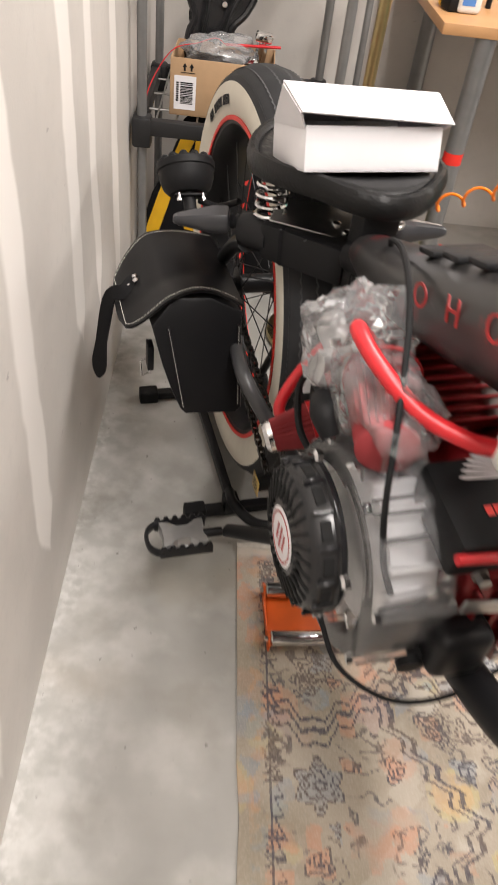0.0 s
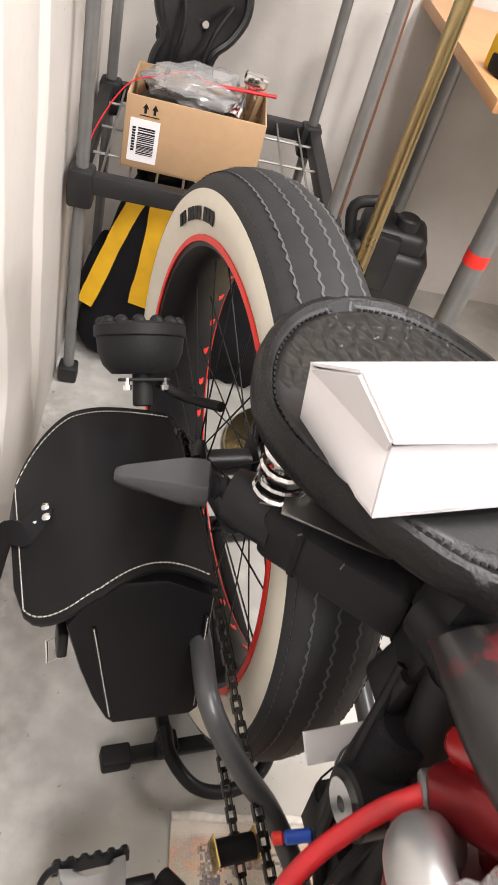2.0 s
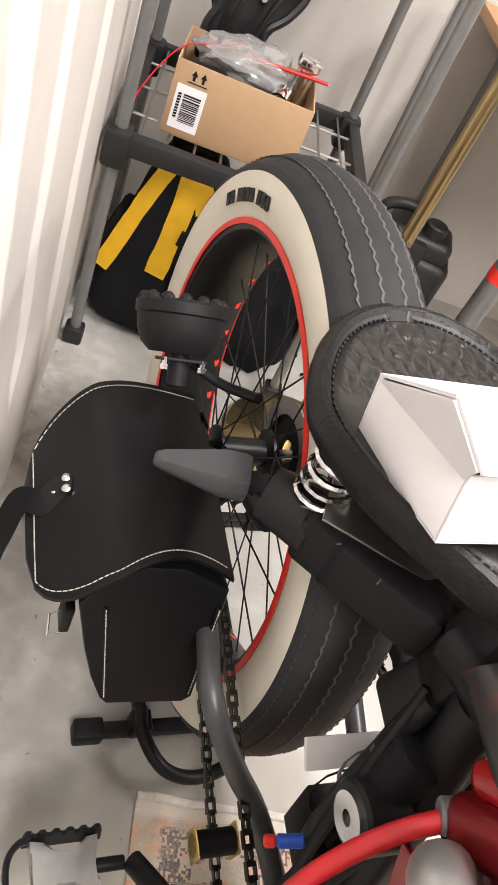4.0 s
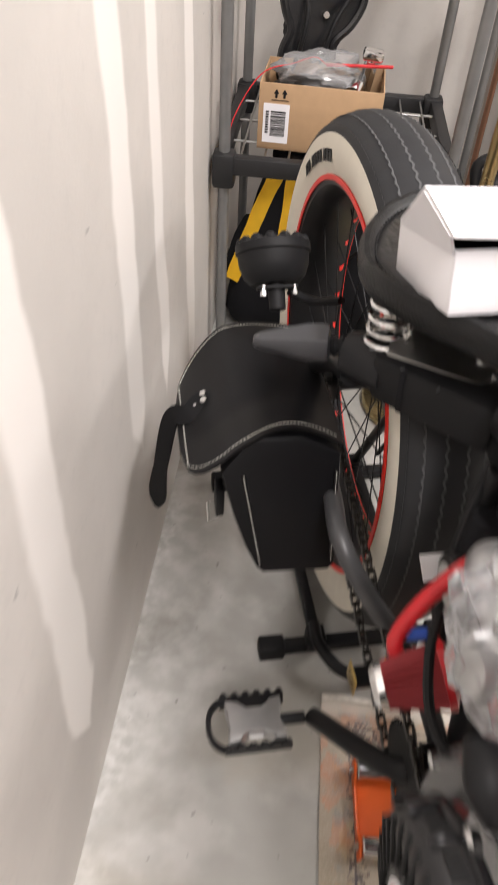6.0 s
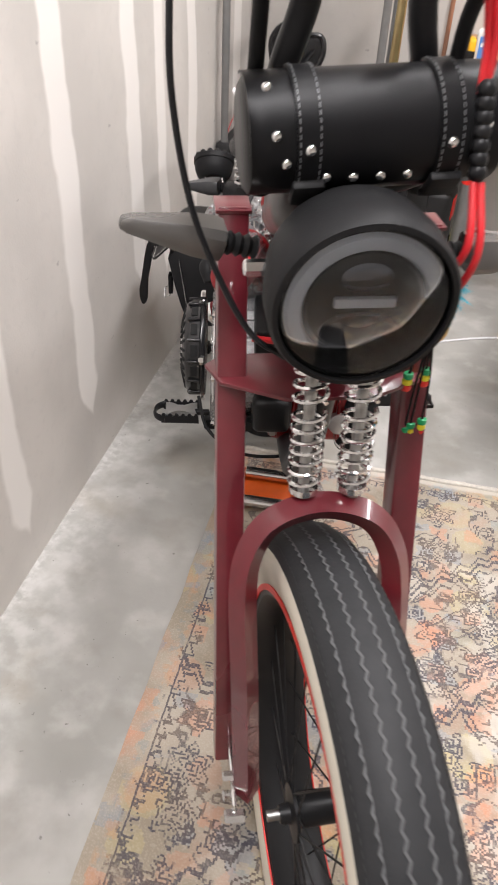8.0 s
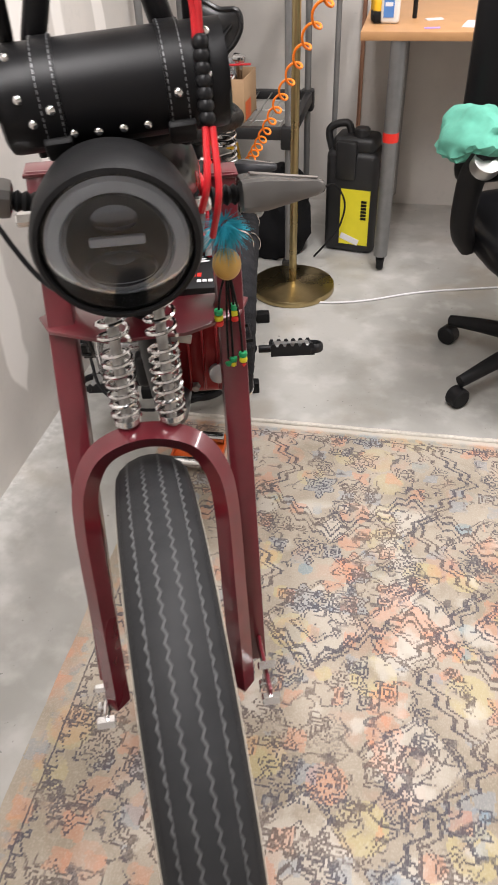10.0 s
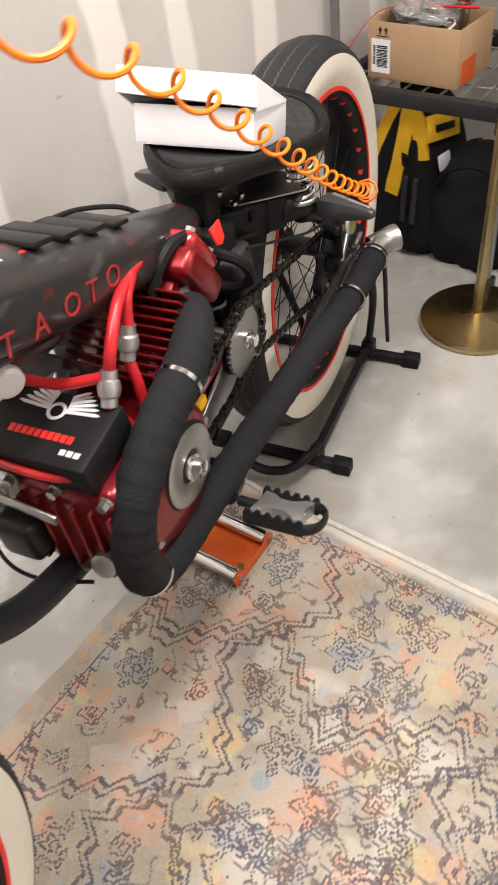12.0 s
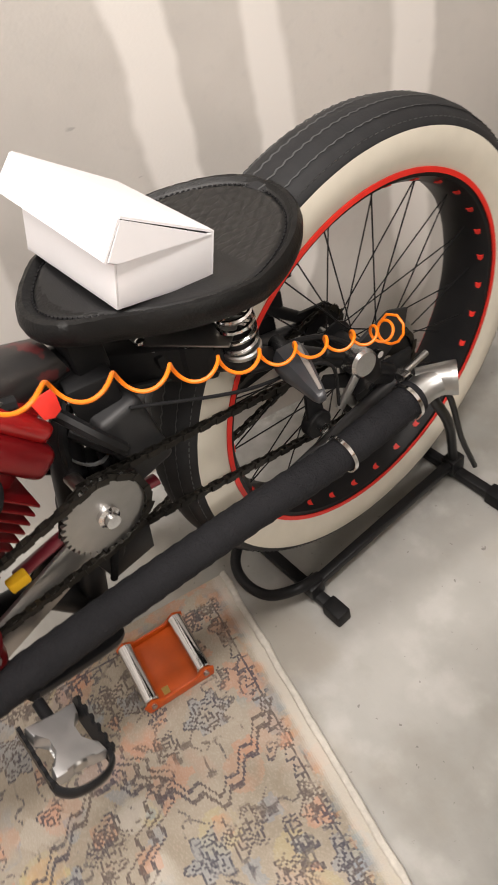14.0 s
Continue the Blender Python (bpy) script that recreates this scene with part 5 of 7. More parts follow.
# battery box on top with a winged emblem, fuel lines and fittings
bat = part("battery_box", box((0.010, -0.800, 0.632), (0.150, 0.095, 0.050), 0.006, m=Matrix.Rotation(radians(8), 4, "X")), M_MATTE, eng, "black box with white winged emblem")
tilt = Matrix.Translation((0.014, -0.797, 0.6585)) @ Matrix.Rotation(radians(8), 4, "X")
emb = part("winged_emblem", lathe([(0.008, 0), (0.012, 0), (0.012, 0.0008), (0.008, 0.0008)], 20, Matrix.Translation((0, 0.002, 0)), closed=True), M_CARD, bat, "white winged emblem", tilt @ Matrix.Translation((0, 0.010, 0)))
for s in (-1, 1):
    for i in range(6):
        a = radians(8 + 9 * i)
        L = 0.042 - 0.004 * i
        part("feather", prism([(-L / 2, -0.0024), (L / 2 - 0.004, -0.0020), (L / 2, 0.0), (L / 2 - 0.006, 0.0022), (-L / 2, 0.0016)], 0, 0.0008, Matrix.Translation((s * (0.012 + L * 0.5 * math.cos(a)), 0.004 + 0.0042 * i + L * 0.25 * math.sin(a), 0)) @ Matrix.Rotation(s * a * 0.6 + (math.pi if s < 0 else 0), 4, "Z")), M_CARD, emb)
bm = bmesh.new()
for i in range(10):
    box((-0.040 + i * 0.0085, -0.020, 0), (0.0068, 0.010, 0.0008), 0, bm)
part("lettering_bars", bm, M_REDTAPE, bat, "", tilt)
bm = bmesh.new()
for i in range(3):
    box((0.036 + i * 0.009, -0.036, 0), (0.007, 0.007, 0.0008), 0, bm)
part("lettering_bars", bm, M_CARD, bat, "", tilt)
part("red_strap", tube([(-0.07, -0.852, 0.640), (0.03, -0.852, 0.630), (0.078, -0.835, 0.628)], 0.005, 8, n=4), M_REDRUB, bat)


def fitting(a, b):
    a, b = Vector(a), Vector(b)
    L = (b - a).length
    return part("fuel_fitting", lathe([(0, 0), (0.0095, 0), (0.0095, L * 0.25), (0.012, L * 0.3), (0.0135, L * 0.5), (0.012, L * 0.7), (0.0095, L * 0.75), (0.0095, L), (0, L)], 20, axis(a, b - a)), M_ALU, eng, "silver fuel line fitting")


fitting((0.064, -0.688, 0.716), (0.062, -0.702, 0.678))
fitting((0.066, -0.742, 0.696), (0.070, -0.764, 0.662))
part("fuel_line", tube([(0.03, -0.575, 0.735), (0.045, -0.61, 0.748), (0.054, -0.654, 0.752), (0.066, -0.70, 0.748), (0.072, -0.735, 0.722), (0.067, -0.744, 0.694)], 0.0070, 12, n=7), M_REDRUB, eng, "bright red fuel hose")
part("fuel_line", tube([(0.055, -0.648, 0.752), (0.062, -0.675, 0.742), (0.064, -0.688, 0.714)], 0.0070, 12, n=7), M_REDRUB, eng, "bright red fuel hose")
part("fuel_line", tube([(0.062, -0.701, 0.68), (0.072, -0.708, 0.64), (0.078, -0.715, 0.60)], 0.0070, 12, n=7), M_REDRUB, eng, "bright red fuel hose")
part("fuel_line", tube([(0.069, -0.763, 0.664), (0.078, -0.752, 0.625), (0.085, -0.74, 0.595)], 0.0070, 12, n=7), M_REDRUB, eng, "bright red fuel hose")
part("fuel_line", tube([(0.060, -0.750, 0.690), (0.02, -0.77, 0.688), (-0.02, -0.78, 0.694)], 0.0066, 12, n=6), M_REDRUB, eng, "bright red fuel hose")

# clutch drum, jackshaft sprocket, tensioner and chains on the left
dr = part("clutch_drum", lathe([(0, 0), (0.056, 0), (0.058, 0.004), (0.058, 0.034), (0.055, 0.037), (0, 0.037)], 48, axis((0.084, -0.718, 0.534), XAX)), M_BLACK, bike, "black clutch drum with a grey face")
part("drum_face", lathe([(0.022, 0.037), (0.024, 0.040), (0.050, 0.0405), (0.054, 0.0385), (0.054, 0.0372), (0.022, 0.0365)], 48, axis((0.084, -0.718, 0.534), XAX), closed=True), M_STEEL, dr, "dull grey steel face")
part("drum_bolt", lathe([(0, 0.037), (0.017, 0.037), (0.017, 0.043), (0.012, 0.045), (0.012, 0.056), (0.006, 0.058), (0, 0.058)], 16, axis((0.084, -0.718, 0.534), XAX)), M_CHROME, dr)


def sprocket(c, r, teeth, name, parent, mat, t=0.005):
    pts = []
    for i in range(teeth * 4):
        a = math.tau * i / (teeth * 4)
        k = r if i % 4 in (0, 1) else r - 0.005
        pts.append((k * math.cos(a), k * math.sin(a)))
    return part(name, prism(pts, -t / 2, t / 2, axis(c, XAX)), mat, parent, "toothed steel sprocket")


js = sprocket((0.095, -0.482, 0.546), 0.056, 38, "jackshaft_sprocket", bike, M_STEEL)
part("sprocket_hub", lathe([(0, 0), (0.014, 0), (0.014, 0.006), (0.009, 0.008), (0.009, 0.016), (0, 0.016)], 16, axis((0.097, -0.482, 0.546), XAX)), M_CHROME, js)
part("jackshaft", rod((-0.045, -0.482, 0.546), (0.095, -0.482, 0.546), 0.010, 16), M_STEEL, bike)
bz = part("bearing_block", rod((-0.060, -0.480, 0.553), (-0.020, -0.480, 0.553), 0.028, 32, chamfer=0.003), M_BLACK, bike, "black bearing housing")
part("bearing", lathe([(0.006, 0), (0.019, 0), (0.019, 0.003), (0.006, 0.003)], 32, axis((-0.060, -0.480, 0.553), (-1, 0, 0)), closed=True), M_CHROME, bz)
part("brace_bar", tube([(0.05, -0.60, 0.50), (0.06, -0.50, 0.520), (0.06, -0.40, 0.50)], 0.010, n=5, squash=0.6), M_FORK, bike)
part("yellow_tag", box((0.074, -0.600, 0.520), (0.014, 0.026, 0.016), 0.003), M_YELLOW, bike, "small yellow plastic tag")
part("red_tag", prism([(-0.014, 0.012), (0.014, 0.012), (0.010, -0.012), (0, -0.016), (-0.010, -0.012)], -0.002, 0.002, Matrix.Translation((0.075, -0.477, 0.708)) @ Matrix.Rotation(radians(75), 4, "Y") @ Matrix.Rotation(radians(90), 4, "Z"), bevel=0.001), M_REDTAPE, bike, "small red tag")
part("mount_plate", box((0.075, -0.60, 0.47), (0.006, 0.21, 0.055), 0.002, m=Matrix.Rotation(radians(18), 4, "X")), M_STEEL, bike, "steel engine mount plate")


def chain(name, pts, label, pitch=0.0127, w=0.0042, closed=True):
    """A roller chain along the points, each link a pair of plates with a roller."""
    path = [Vector(p) for p in pts]
    if closed:
        path.append(path[0])
    bm = bmesh.new()
    i = carry = 0
    k = 0
    for a, b in zip(path, path[1:]):
        L = (b - a).length
        d = (b - a).normalized()
        s = carry
        while s < L:
            p = a + d * s
            q = Matrix((d, XAX.cross(d), XAX)).transposed().to_4x4()
            o = w if k % 2 else w * 0.6
            for side in (-1, 1):
                box(p + XAX * side * o + d * pitch * 0.5, (pitch * 1.25, 0.0085, 0.0013), 0, bm, q)
            box(p, (0.006, 0.006, w * 1.6), 0, bm, q)
            s += pitch
            k += 1
        carry = s - L
    return part(name, bm, M_CHAIN, bike, label)


def belt_path(c1, r1, c2, r2, x1, x2, n=10):
    """The outline round two wheels in the yz plane."""
    c1, c2 = Vector(c1), Vector(c2)
    d = (c2 - c1)
    base = math.atan2(d.y, d.x)
    L = d.length
    off = math.acos(max(-1, min(1, (r1 - r2) / L)))
    out = []
    for i in range(n + 1):
        a = base + off + (math.tau - 2 * off) * i / n
        out.append((x1, c1.x + r1 * math.cos(a), c1.y + r1 * math.sin(a)))
    for i in range(n + 1):
        a = base - off + 2 * off * i / n
        out.append((x2, c2.x + r2 * math.cos(a), c2.y + r2 * math.sin(a)))
    return out


chain("drive_chain", belt_path((-0.482, 0.546), 0.050, (0, 0.397), 0.062, 0.089, 0.070), "oily black drive chain")
chain("clutch_chain", belt_path((-0.718, 0.534), 0.036, (-0.482, 0.546), 0.054, 0.099, 0.099), "oily black primary chain")
chain("pedal_chain", belt_path((-0.546, 0.305), 0.050, (0, 0.397), 0.041, -0.070, -0.066), "black pedal chain")
ring = sprocket((-0.070, -0.546, 0.305), 0.053, 36, "chainring", bike, M_MATTE, 0.003)
ten = part("chain_tensioner", prism([(-0.012, 0.035), (0.012, 0.035), (0.016, -0.035), (-0.016, -0.035)], -0.003, 0.003, Matrix.Translation((0.094, -0.165, 0.455)) @ Matrix.Rotation(radians(90), 4, "Y") @ Matrix.Rotation(radians(90), 4, "Z"), bevel=0.001), M_BLACK, bike)
part("tensioner_wheel", rod((0.085, -0.165, 0.430), (0.103, -0.165, 0.430), 0.022, 24, chamfer=0.002), M_MATTE, ten)
part("tensioner_bolt", rod((0.100, -0.165, 0.430), (0.112, -0.165, 0.430), 0.008, 6), M_CHROME, ten)
rb = part("chain_guide", rod((-0.105, -0.44, 0.315), (-0.06, -0.44, 0.315), 0.013, 20, chamfer=0.002), M_MATTE, bike)
for x in (-0.104, -0.062):
    part("guide_plate", box((x, -0.44, 0.315), (0.002, 0.030, 0.030), 0.001), M_BRASSB, rb, "gold plated guide plate")
cal = part("brake_caliper", box((0.096, -0.075, 0.470), (0.035, 0.055, 0.060), 0.008, seg=2), M_BLACK, bike, "black disc brake caliper")
for y, z in ((-0.095, 0.49), (-0.058, 0.495), (-0.08, 0.45)):
    part("caliper_bolt", rod((0.110, y, z), (0.120, y, z), 0.006, 6), M_CHROME, cal)
part("caliper_bracket", prism([(-0.050, -0.020), (0.020, -0.030), (0.055, 0.010), (0.050, 0.045), (0.010, 0.050), (-0.045, 0.015)], -0.003, 0.003, Matrix.Translation((0.086, -0.030, 0.475)) @ Matrix.Rotation(radians(90), 4, "Y") @ Matrix.Rotation(radians(70), 4, "Z"), bevel=0.001), M_DUSTY, cal, "dark steel bracket plate")
part("caliper_piston", rod((0.104, -0.098, 0.512), (0.134, -0.100, 0.516), 0.021, 24, chamfer=0.004), M_CHROMEDULL, cal, "plated caliper cylinder")
part("brake_arm", beam((0.128, -0.100, 0.516), (0.130, -0.150, 0.470), 0.006, 0.014, 0.002), M_STEEL, cal)
part("axle_nut", rod((0.094, 0, 0.397), (0.116, 0, 0.397), 0.014, 6, chamfer=0.002), M_CHROMEDULL, bike)
part("chain_adjuster", rod((0.100, 0.012, 0.398), (0.100, 0.060, 0.402), 0.005, 10), M_STEEL, bike)
part("torque_arm", beam((0.099, -0.010, 0.405), (0.099, -0.150, 0.500), 0.005, 0.022, 0.002), M_BLACK, bike)
part("cable_stop", rod((0.112, -0.150, 0.560), (0.112, -0.120, 0.535), 0.007, 12, chamfer=0.002), M_MATTE, bike)
part("brake_wire", tube([(0.075, -0.40, 0.640), (0.118, -0.28, 0.600), (0.128, -0.16, 0.560), (0.130, -0.150, 0.472)], 0.0022, 8, n=7), M_BLACK, bike)
part("white_plate", box((0.0, -0.412, 0.480), (0.095, 0.004, 0.028), 0.001, m=Matrix.Rotation(radians(-60), 4, "X")), M_CARD, bike, "white plastic plate")
for i, (p, r) in enumerate((([(0.02, -0.44, 0.66), (0.03, -0.47, 0.62), (0.01, -0.48, 0.55), (-0.03, -0.50, 0.48), (-0.04, -0.51, 0.42)], 0.006),
                            ([(-0.02, -0.42, 0.64), (-0.045, -0.45, 0.58), (-0.055, -0.475, 0.50), (-0.05, -0.49, 0.42), (-0.06, -0.50, 0.36)], 0.005),
                            ([(0.06, -0.50, 0.72), (0.055, -0.56, 0.735), (0.045, -0.60, 0.70), (0.05, -0.60, 0.66)], 0.0085),
                            ([(0.055, -0.47, 0.675), (0.09, -0.45, 0.65), (0.09, -0.43, 0.61), (0.06, -0.44, 0.60), (0.03, -0.46, 0.62)], 0.008),
                            ([(0.03, -0.43, 0.65), (0.05, -0.36, 0.63), (0.08, -0.27, 0.612), (0.10, -0.15, 0.58), (0.10, -0.07, 0.50)], 0.004))):
    part("cable", tube(p, r, 8, n=7), M_MATTE, bike, "black cable")
part("harness_box", box((0.008, -0.452, 0.480), (0.055, 0.034, 0.125), 0.006, m=Matrix.Rotation(radians(-10), 4, "X")), M_MATTE, bike, "black wiring box behind the seat tube")
for k, (x, y) in enumerate(((-0.030, -0.440), (-0.012, -0.428), (0.030, -0.432), (0.044, -0.446))):
    part("harness_cable", tube([(x * 0.6, y + 0.010, 0.640), (x, y, 0.570 - 0.012 * k), (x * 1.3, y - 0.018, 0.480), (x * 0.9, y - 0.030, 0.400 + 0.01 * k), (x * 0.5, y - 0.055, 0.340)], 0.0085 - 0.001 * k, 10, n=6), M_FABRIC if k % 2 else M_BLACK, bike, "black taped cable")
for z in (0.455, 0.515, 0.575):
    part("cable_tie", lathe([(0.034, -0.002), (0.036, -0.002), (0.036, 0.002), (0.034, 0.002)], 18, Matrix.Translation((0.006, -0.448, z)) @ Matrix.Diagonal((1.35, 0.75, 1, 1)), closed=True), M_GREY if z > 0.5 else M_MATTE, bike)
part("lower_gusset", prism([(-0.03, -0.045), (0.035, -0.030), (0.030, 0.040), (-0.035, 0.050)], -0.022, 0.022, Matrix.Translation((0.004, -0.470, 0.375)) @ Matrix.Rotation(radians(90), 4, "Y"), bevel=0.003), M_BLACK, bike)
part("frame_sleeve", rod((-0.035, -0.47, 0.53), (-0.02, -0.455, 0.61), 0.022, 18, chamfer=0.004), M_FABRIC, bike)
part("wire_connector", rod((-0.055, -0.475, 0.46), (-0.078, -0.471, 0.454), 0.006, 10, chamfer=0.002), M_BLUE, bike, "blue wire connector")
part("wire_connector", rod((-0.078, -0.471, 0.454), (-0.088, -0.469, 0.451), 0.0055, 10, chamfer=0.002), M_REDTAPE, bike)

# -- exhaust --
line = [(0.062, -0.572, 0.655), (0.088, -0.592, 0.662), (0.112, -0.66, 0.652), (0.116, -0.75, 0.630), (0.112, -0.82, 0.580), (0.106, -0.842, 0.505), (0.102, -0.832, 0.452), (0.104, -0.790, 0.424), (0.114, -0.70, 0.430), (0.126, -0.52, 0.430), (0.139, -0.33, 0.423), (0.150, -0.173, 0.412), (0.154, -0.03, 0.414)]
girth = [0.022, 0.025, 0.0262, 0.0265, 0.0265, 0.0262, 0.026, 0.0255, 0.0245, 0.0238, 0.0238, 0.0245, 0.026]
pipe = smooth_path([Vector(p) for p in line], 24)
run, bands = 0.0, []
for k, p in enumerate(pipe):
    run += (p - pipe[k - 1]).length if k else 0.0
    g = np.interp(k / (len(pipe) - 1) * (len(girth) - 1), range(len(girth)), girth)
    bands.append(float(g) * (0.970 + 0.070 * ((run / 0.024) % 1.0) + 0.012 * noise.noise(p * 60)))
ex = part("exhaust_pipe", tube(pipe, bands, 22, n=1), M_WRAP, bike, "exhaust pipe in black heat wrap")
part("exhaust_tip", tube([(0.154, -0.03, 0.414), (0.156, -0.008, 0.417), (0.163, 0.010, 0.419), (0.176, 0.027, 0.421)], 0.0225, 24, n=6, caps=False), M_STEEL, ex, "bare silver exhaust tip")
part("tip_rim", lathe([(0.0255, 0), (0.0255, 0.008), (0.019, 0.008), (0.019, -0.05), (0.0255, -0.0)], 28, axis((0.1745, 0.0255, 0.4208), (0.72, 0.69, 0.05))), M_STEEL, ex)
for c, d in (((0.114, -0.692, 0.645), (0.05, -1, -0.15)), ((0.102, -0.826, 0.444), (0, 0.35, -1)), ((0.150, -0.173, 0.412), (0, 1, 0)), ((0.154, -0.045, 0.414), (0, 1, 0))):
    cl = part("hose_clamp", lathe([(0.0275, -0.003), (0.0292, -0.003), (0.0292, 0.003), (0.0275, 0.003)], 28, axis(c, d), closed=True), M_CHROME, ex, "thin steel clamp")
bm = bmesh.new()
part("heat_shield", box((0.118, -0.06, 0.36), (0.012, 0.17, 0.045), 0.004, m=Matrix.Rotation(radians(4), 4, "X")), M_MATTE, ex)
part("exhaust_flange", box((0.075, -0.582, 0.66), (0.014, 0.055, 0.045), 0.004, m=Matrix.Rotation(radians(30), 4, "Z")), M_GREY, ex)

# -- cranks and pedals --


def pedal(c, parent):
    """A caged alloy pedal: waisted silver body, toothed black side plates and a round black end loop."""
    side = 1 if c[0] > 0 else -1
    tip = Matrix.Rotation(radians(-24 if side > 0 else -8), 4, "X")
    g = part("pedal", prism([(-0.036, -0.030), (-0.020, -0.027), (-0.010, -0.012), (0.010, -0.012), (0.022, -0.028), (0.036, -0.030), (0.036, -0.016), (0.028, 0.0), (0.036, 0.016), (0.036, 0.030), (0.022, 0.028), (0.010, 0.012), (-0.010, 0.012), (-0.020, 0.027), (-0.036, 0.030), (-0.036, 0.016), (-0.030, 0.0), (-0.036, -0.016)], -0.010, 0.010, bevel=0.003), M_ALU, parent, "silver alloy pedal with a black toothed cage", Matrix.Translation(c) @ tip)
    for s in (-1, 1):
        out = [(-0.042, -0.011)]
        for i in range(6):
            x = -0.042 + i * 0.0145
            out += [(x, 0.007), (x + 0.003, 0.013), (x + 0.008, 0.013), (x + 0.011, 0.007)]
        out += [(0.042, -0.011)]
        part("cage_plate", prism(out, -0.0022, 0.0022, Matrix.Translation((0, s * 0.034, 0)) @ Matrix.Rotation(radians(90 - s * 10), 4, "X")), M_BLACK, g)
    part("cage_loop", tube([(side * 0.034, -0.034, 0), (side * 0.046, -0.031, 0), (side * 0.056, -0.019, 0), (side * 0.059, 0.0, 0), (side * 0.056, 0.019, 0), (side * 0.046, 0.031, 0), (side * 0.034, 0.034, 0)], 0.0036, 8, n=5, squash=2.4), M_BLACK, g)
    part("spindle", rod((-side * 0.028, 0, 0), (-side * 0.064, 0, 0), 0.0075, 14, chamfer=0.001), M_BLACK, g)
    part("dust_cap", rod((side * 0.026, 0, 0), (side * 0.034, 0, 0), 0.0095, 16, chamfer=0.002), M_STEEL, g)
    return g


def crank(s, end):
    c = part("crank", tube([(s * 0.055, -0.546, 0.305), (s * 0.085, -0.546 + 0.1 * (end[1] + 0.546), 0.305 + 0.1 * (end[2] - 0.305)), (s * 0.135, end[1] + 0.0, end[2])], [0.016, 0.013, 0.012], 12, n=6, squash=0.7), M_BLACK, bike, "black crank arm")
    pedal(end, c)


crank(-1, (-0.208, -0.424, 0.193))
crank(1, (0.211, -0.664, 0.415))

# -- tank with red lettering --


def tank():
    """A long tapering black tank that follows the top tube."""
    secs = [(-0.43, 0.698, 0.026, 0.022), (-0.50, 0.712, 0.040, 0.034), (-0.60, 0.742, 0.053, 0.050), (-0.72, 0.785, 0.060, 0.058), (-0.85, 0.835, 0.063, 0.058), (-0.96, 0.880, 0.064, 0.056), (-1.02, 0.905, 0.062, 0.054), (-1.05, 0.917, 0.052, 0.045), (-1.065, 0.922, 0.03, 0.025)]
    bm = bmesh.new()
    n = 32
    rows = []
    for y, z, a, b in secs:
        row = []
        for j in range(n):
            t = math.tau * j / n
            c, s = math.cos(t), math.sin(t)
            k = (abs(c) ** 2.5 + abs(s) ** 2.5) ** (-1 / 2.5)
            row.append(bm.verts.new((a * c * k, y - 0.25 * b * s * k, z + b * s * k)))
        rows.append(row)
    for A, B in zip(rows, rows[1:]):
        for j in range(n):
            bm.faces.new((A[j], A[(j + 1) % n], B[(j + 1) % n], B[j]))
    bm.faces.new(rows[0])
    bm.faces.new(rows[-1])
    t = part("fuel_tank", bm, M_TANK, bike, "long tapered satin black fuel tank with red letters")
    # raised louvres on top
    for i in range(4):
        y = -0.60 - i * 0.045
        z = np.interp(y, [s[0] for s in secs][::-1], [s[1] + s[3] for s in secs][::-1])
        part("louvre", box((0, y - 0.012, z + 0.001), (0.070 + 0.006 * i, 0.030, 0.007), 0.003, m=Matrix.Rotation(radians(-16), 4, "X")), M_BLACK, t)
        # every other gap is a black block in place of shade
        part("louvre_gap", box((0, y - 0.033, z - 0.001), (0.052 + 0.006 * i, 0.010, 0.007), 0.002, m=Matrix.Rotation(radians(-16), 4, "X")), M_REDTAPE if i % 2 else M_SHADE, t)
    return t


tk = tank()


def letters(text, size, m, mat, parent, name="letter", label=""):
    """Raised lettering from the built-in font, as a mesh."""
    cu = bpy.data.curves.new("text", "FONT")
    cu.body, cu.size, cu.align_x, cu.align_y, cu.extrude, cu.resolution_u = text, size, "CENTER", "CENTER", 0.0004, 3
    ob = bpy.data.objects.new("text", cu)
    scene.collection.objects.link(ob)
    bpy.context.view_layer.update()
    me = bpy.data.meshes.new_from_object(ob.evaluated_get(bpy.context.evaluated_depsgraph_get()))
    bpy.data.objects.remove(ob)
    me.materials.clear()
    me.materials.append(mat)
    o = new(name, me)
    if parent:
        o.parent = parent
    o.matrix_basis = m
    if label:
        o["label"] = label
    return o


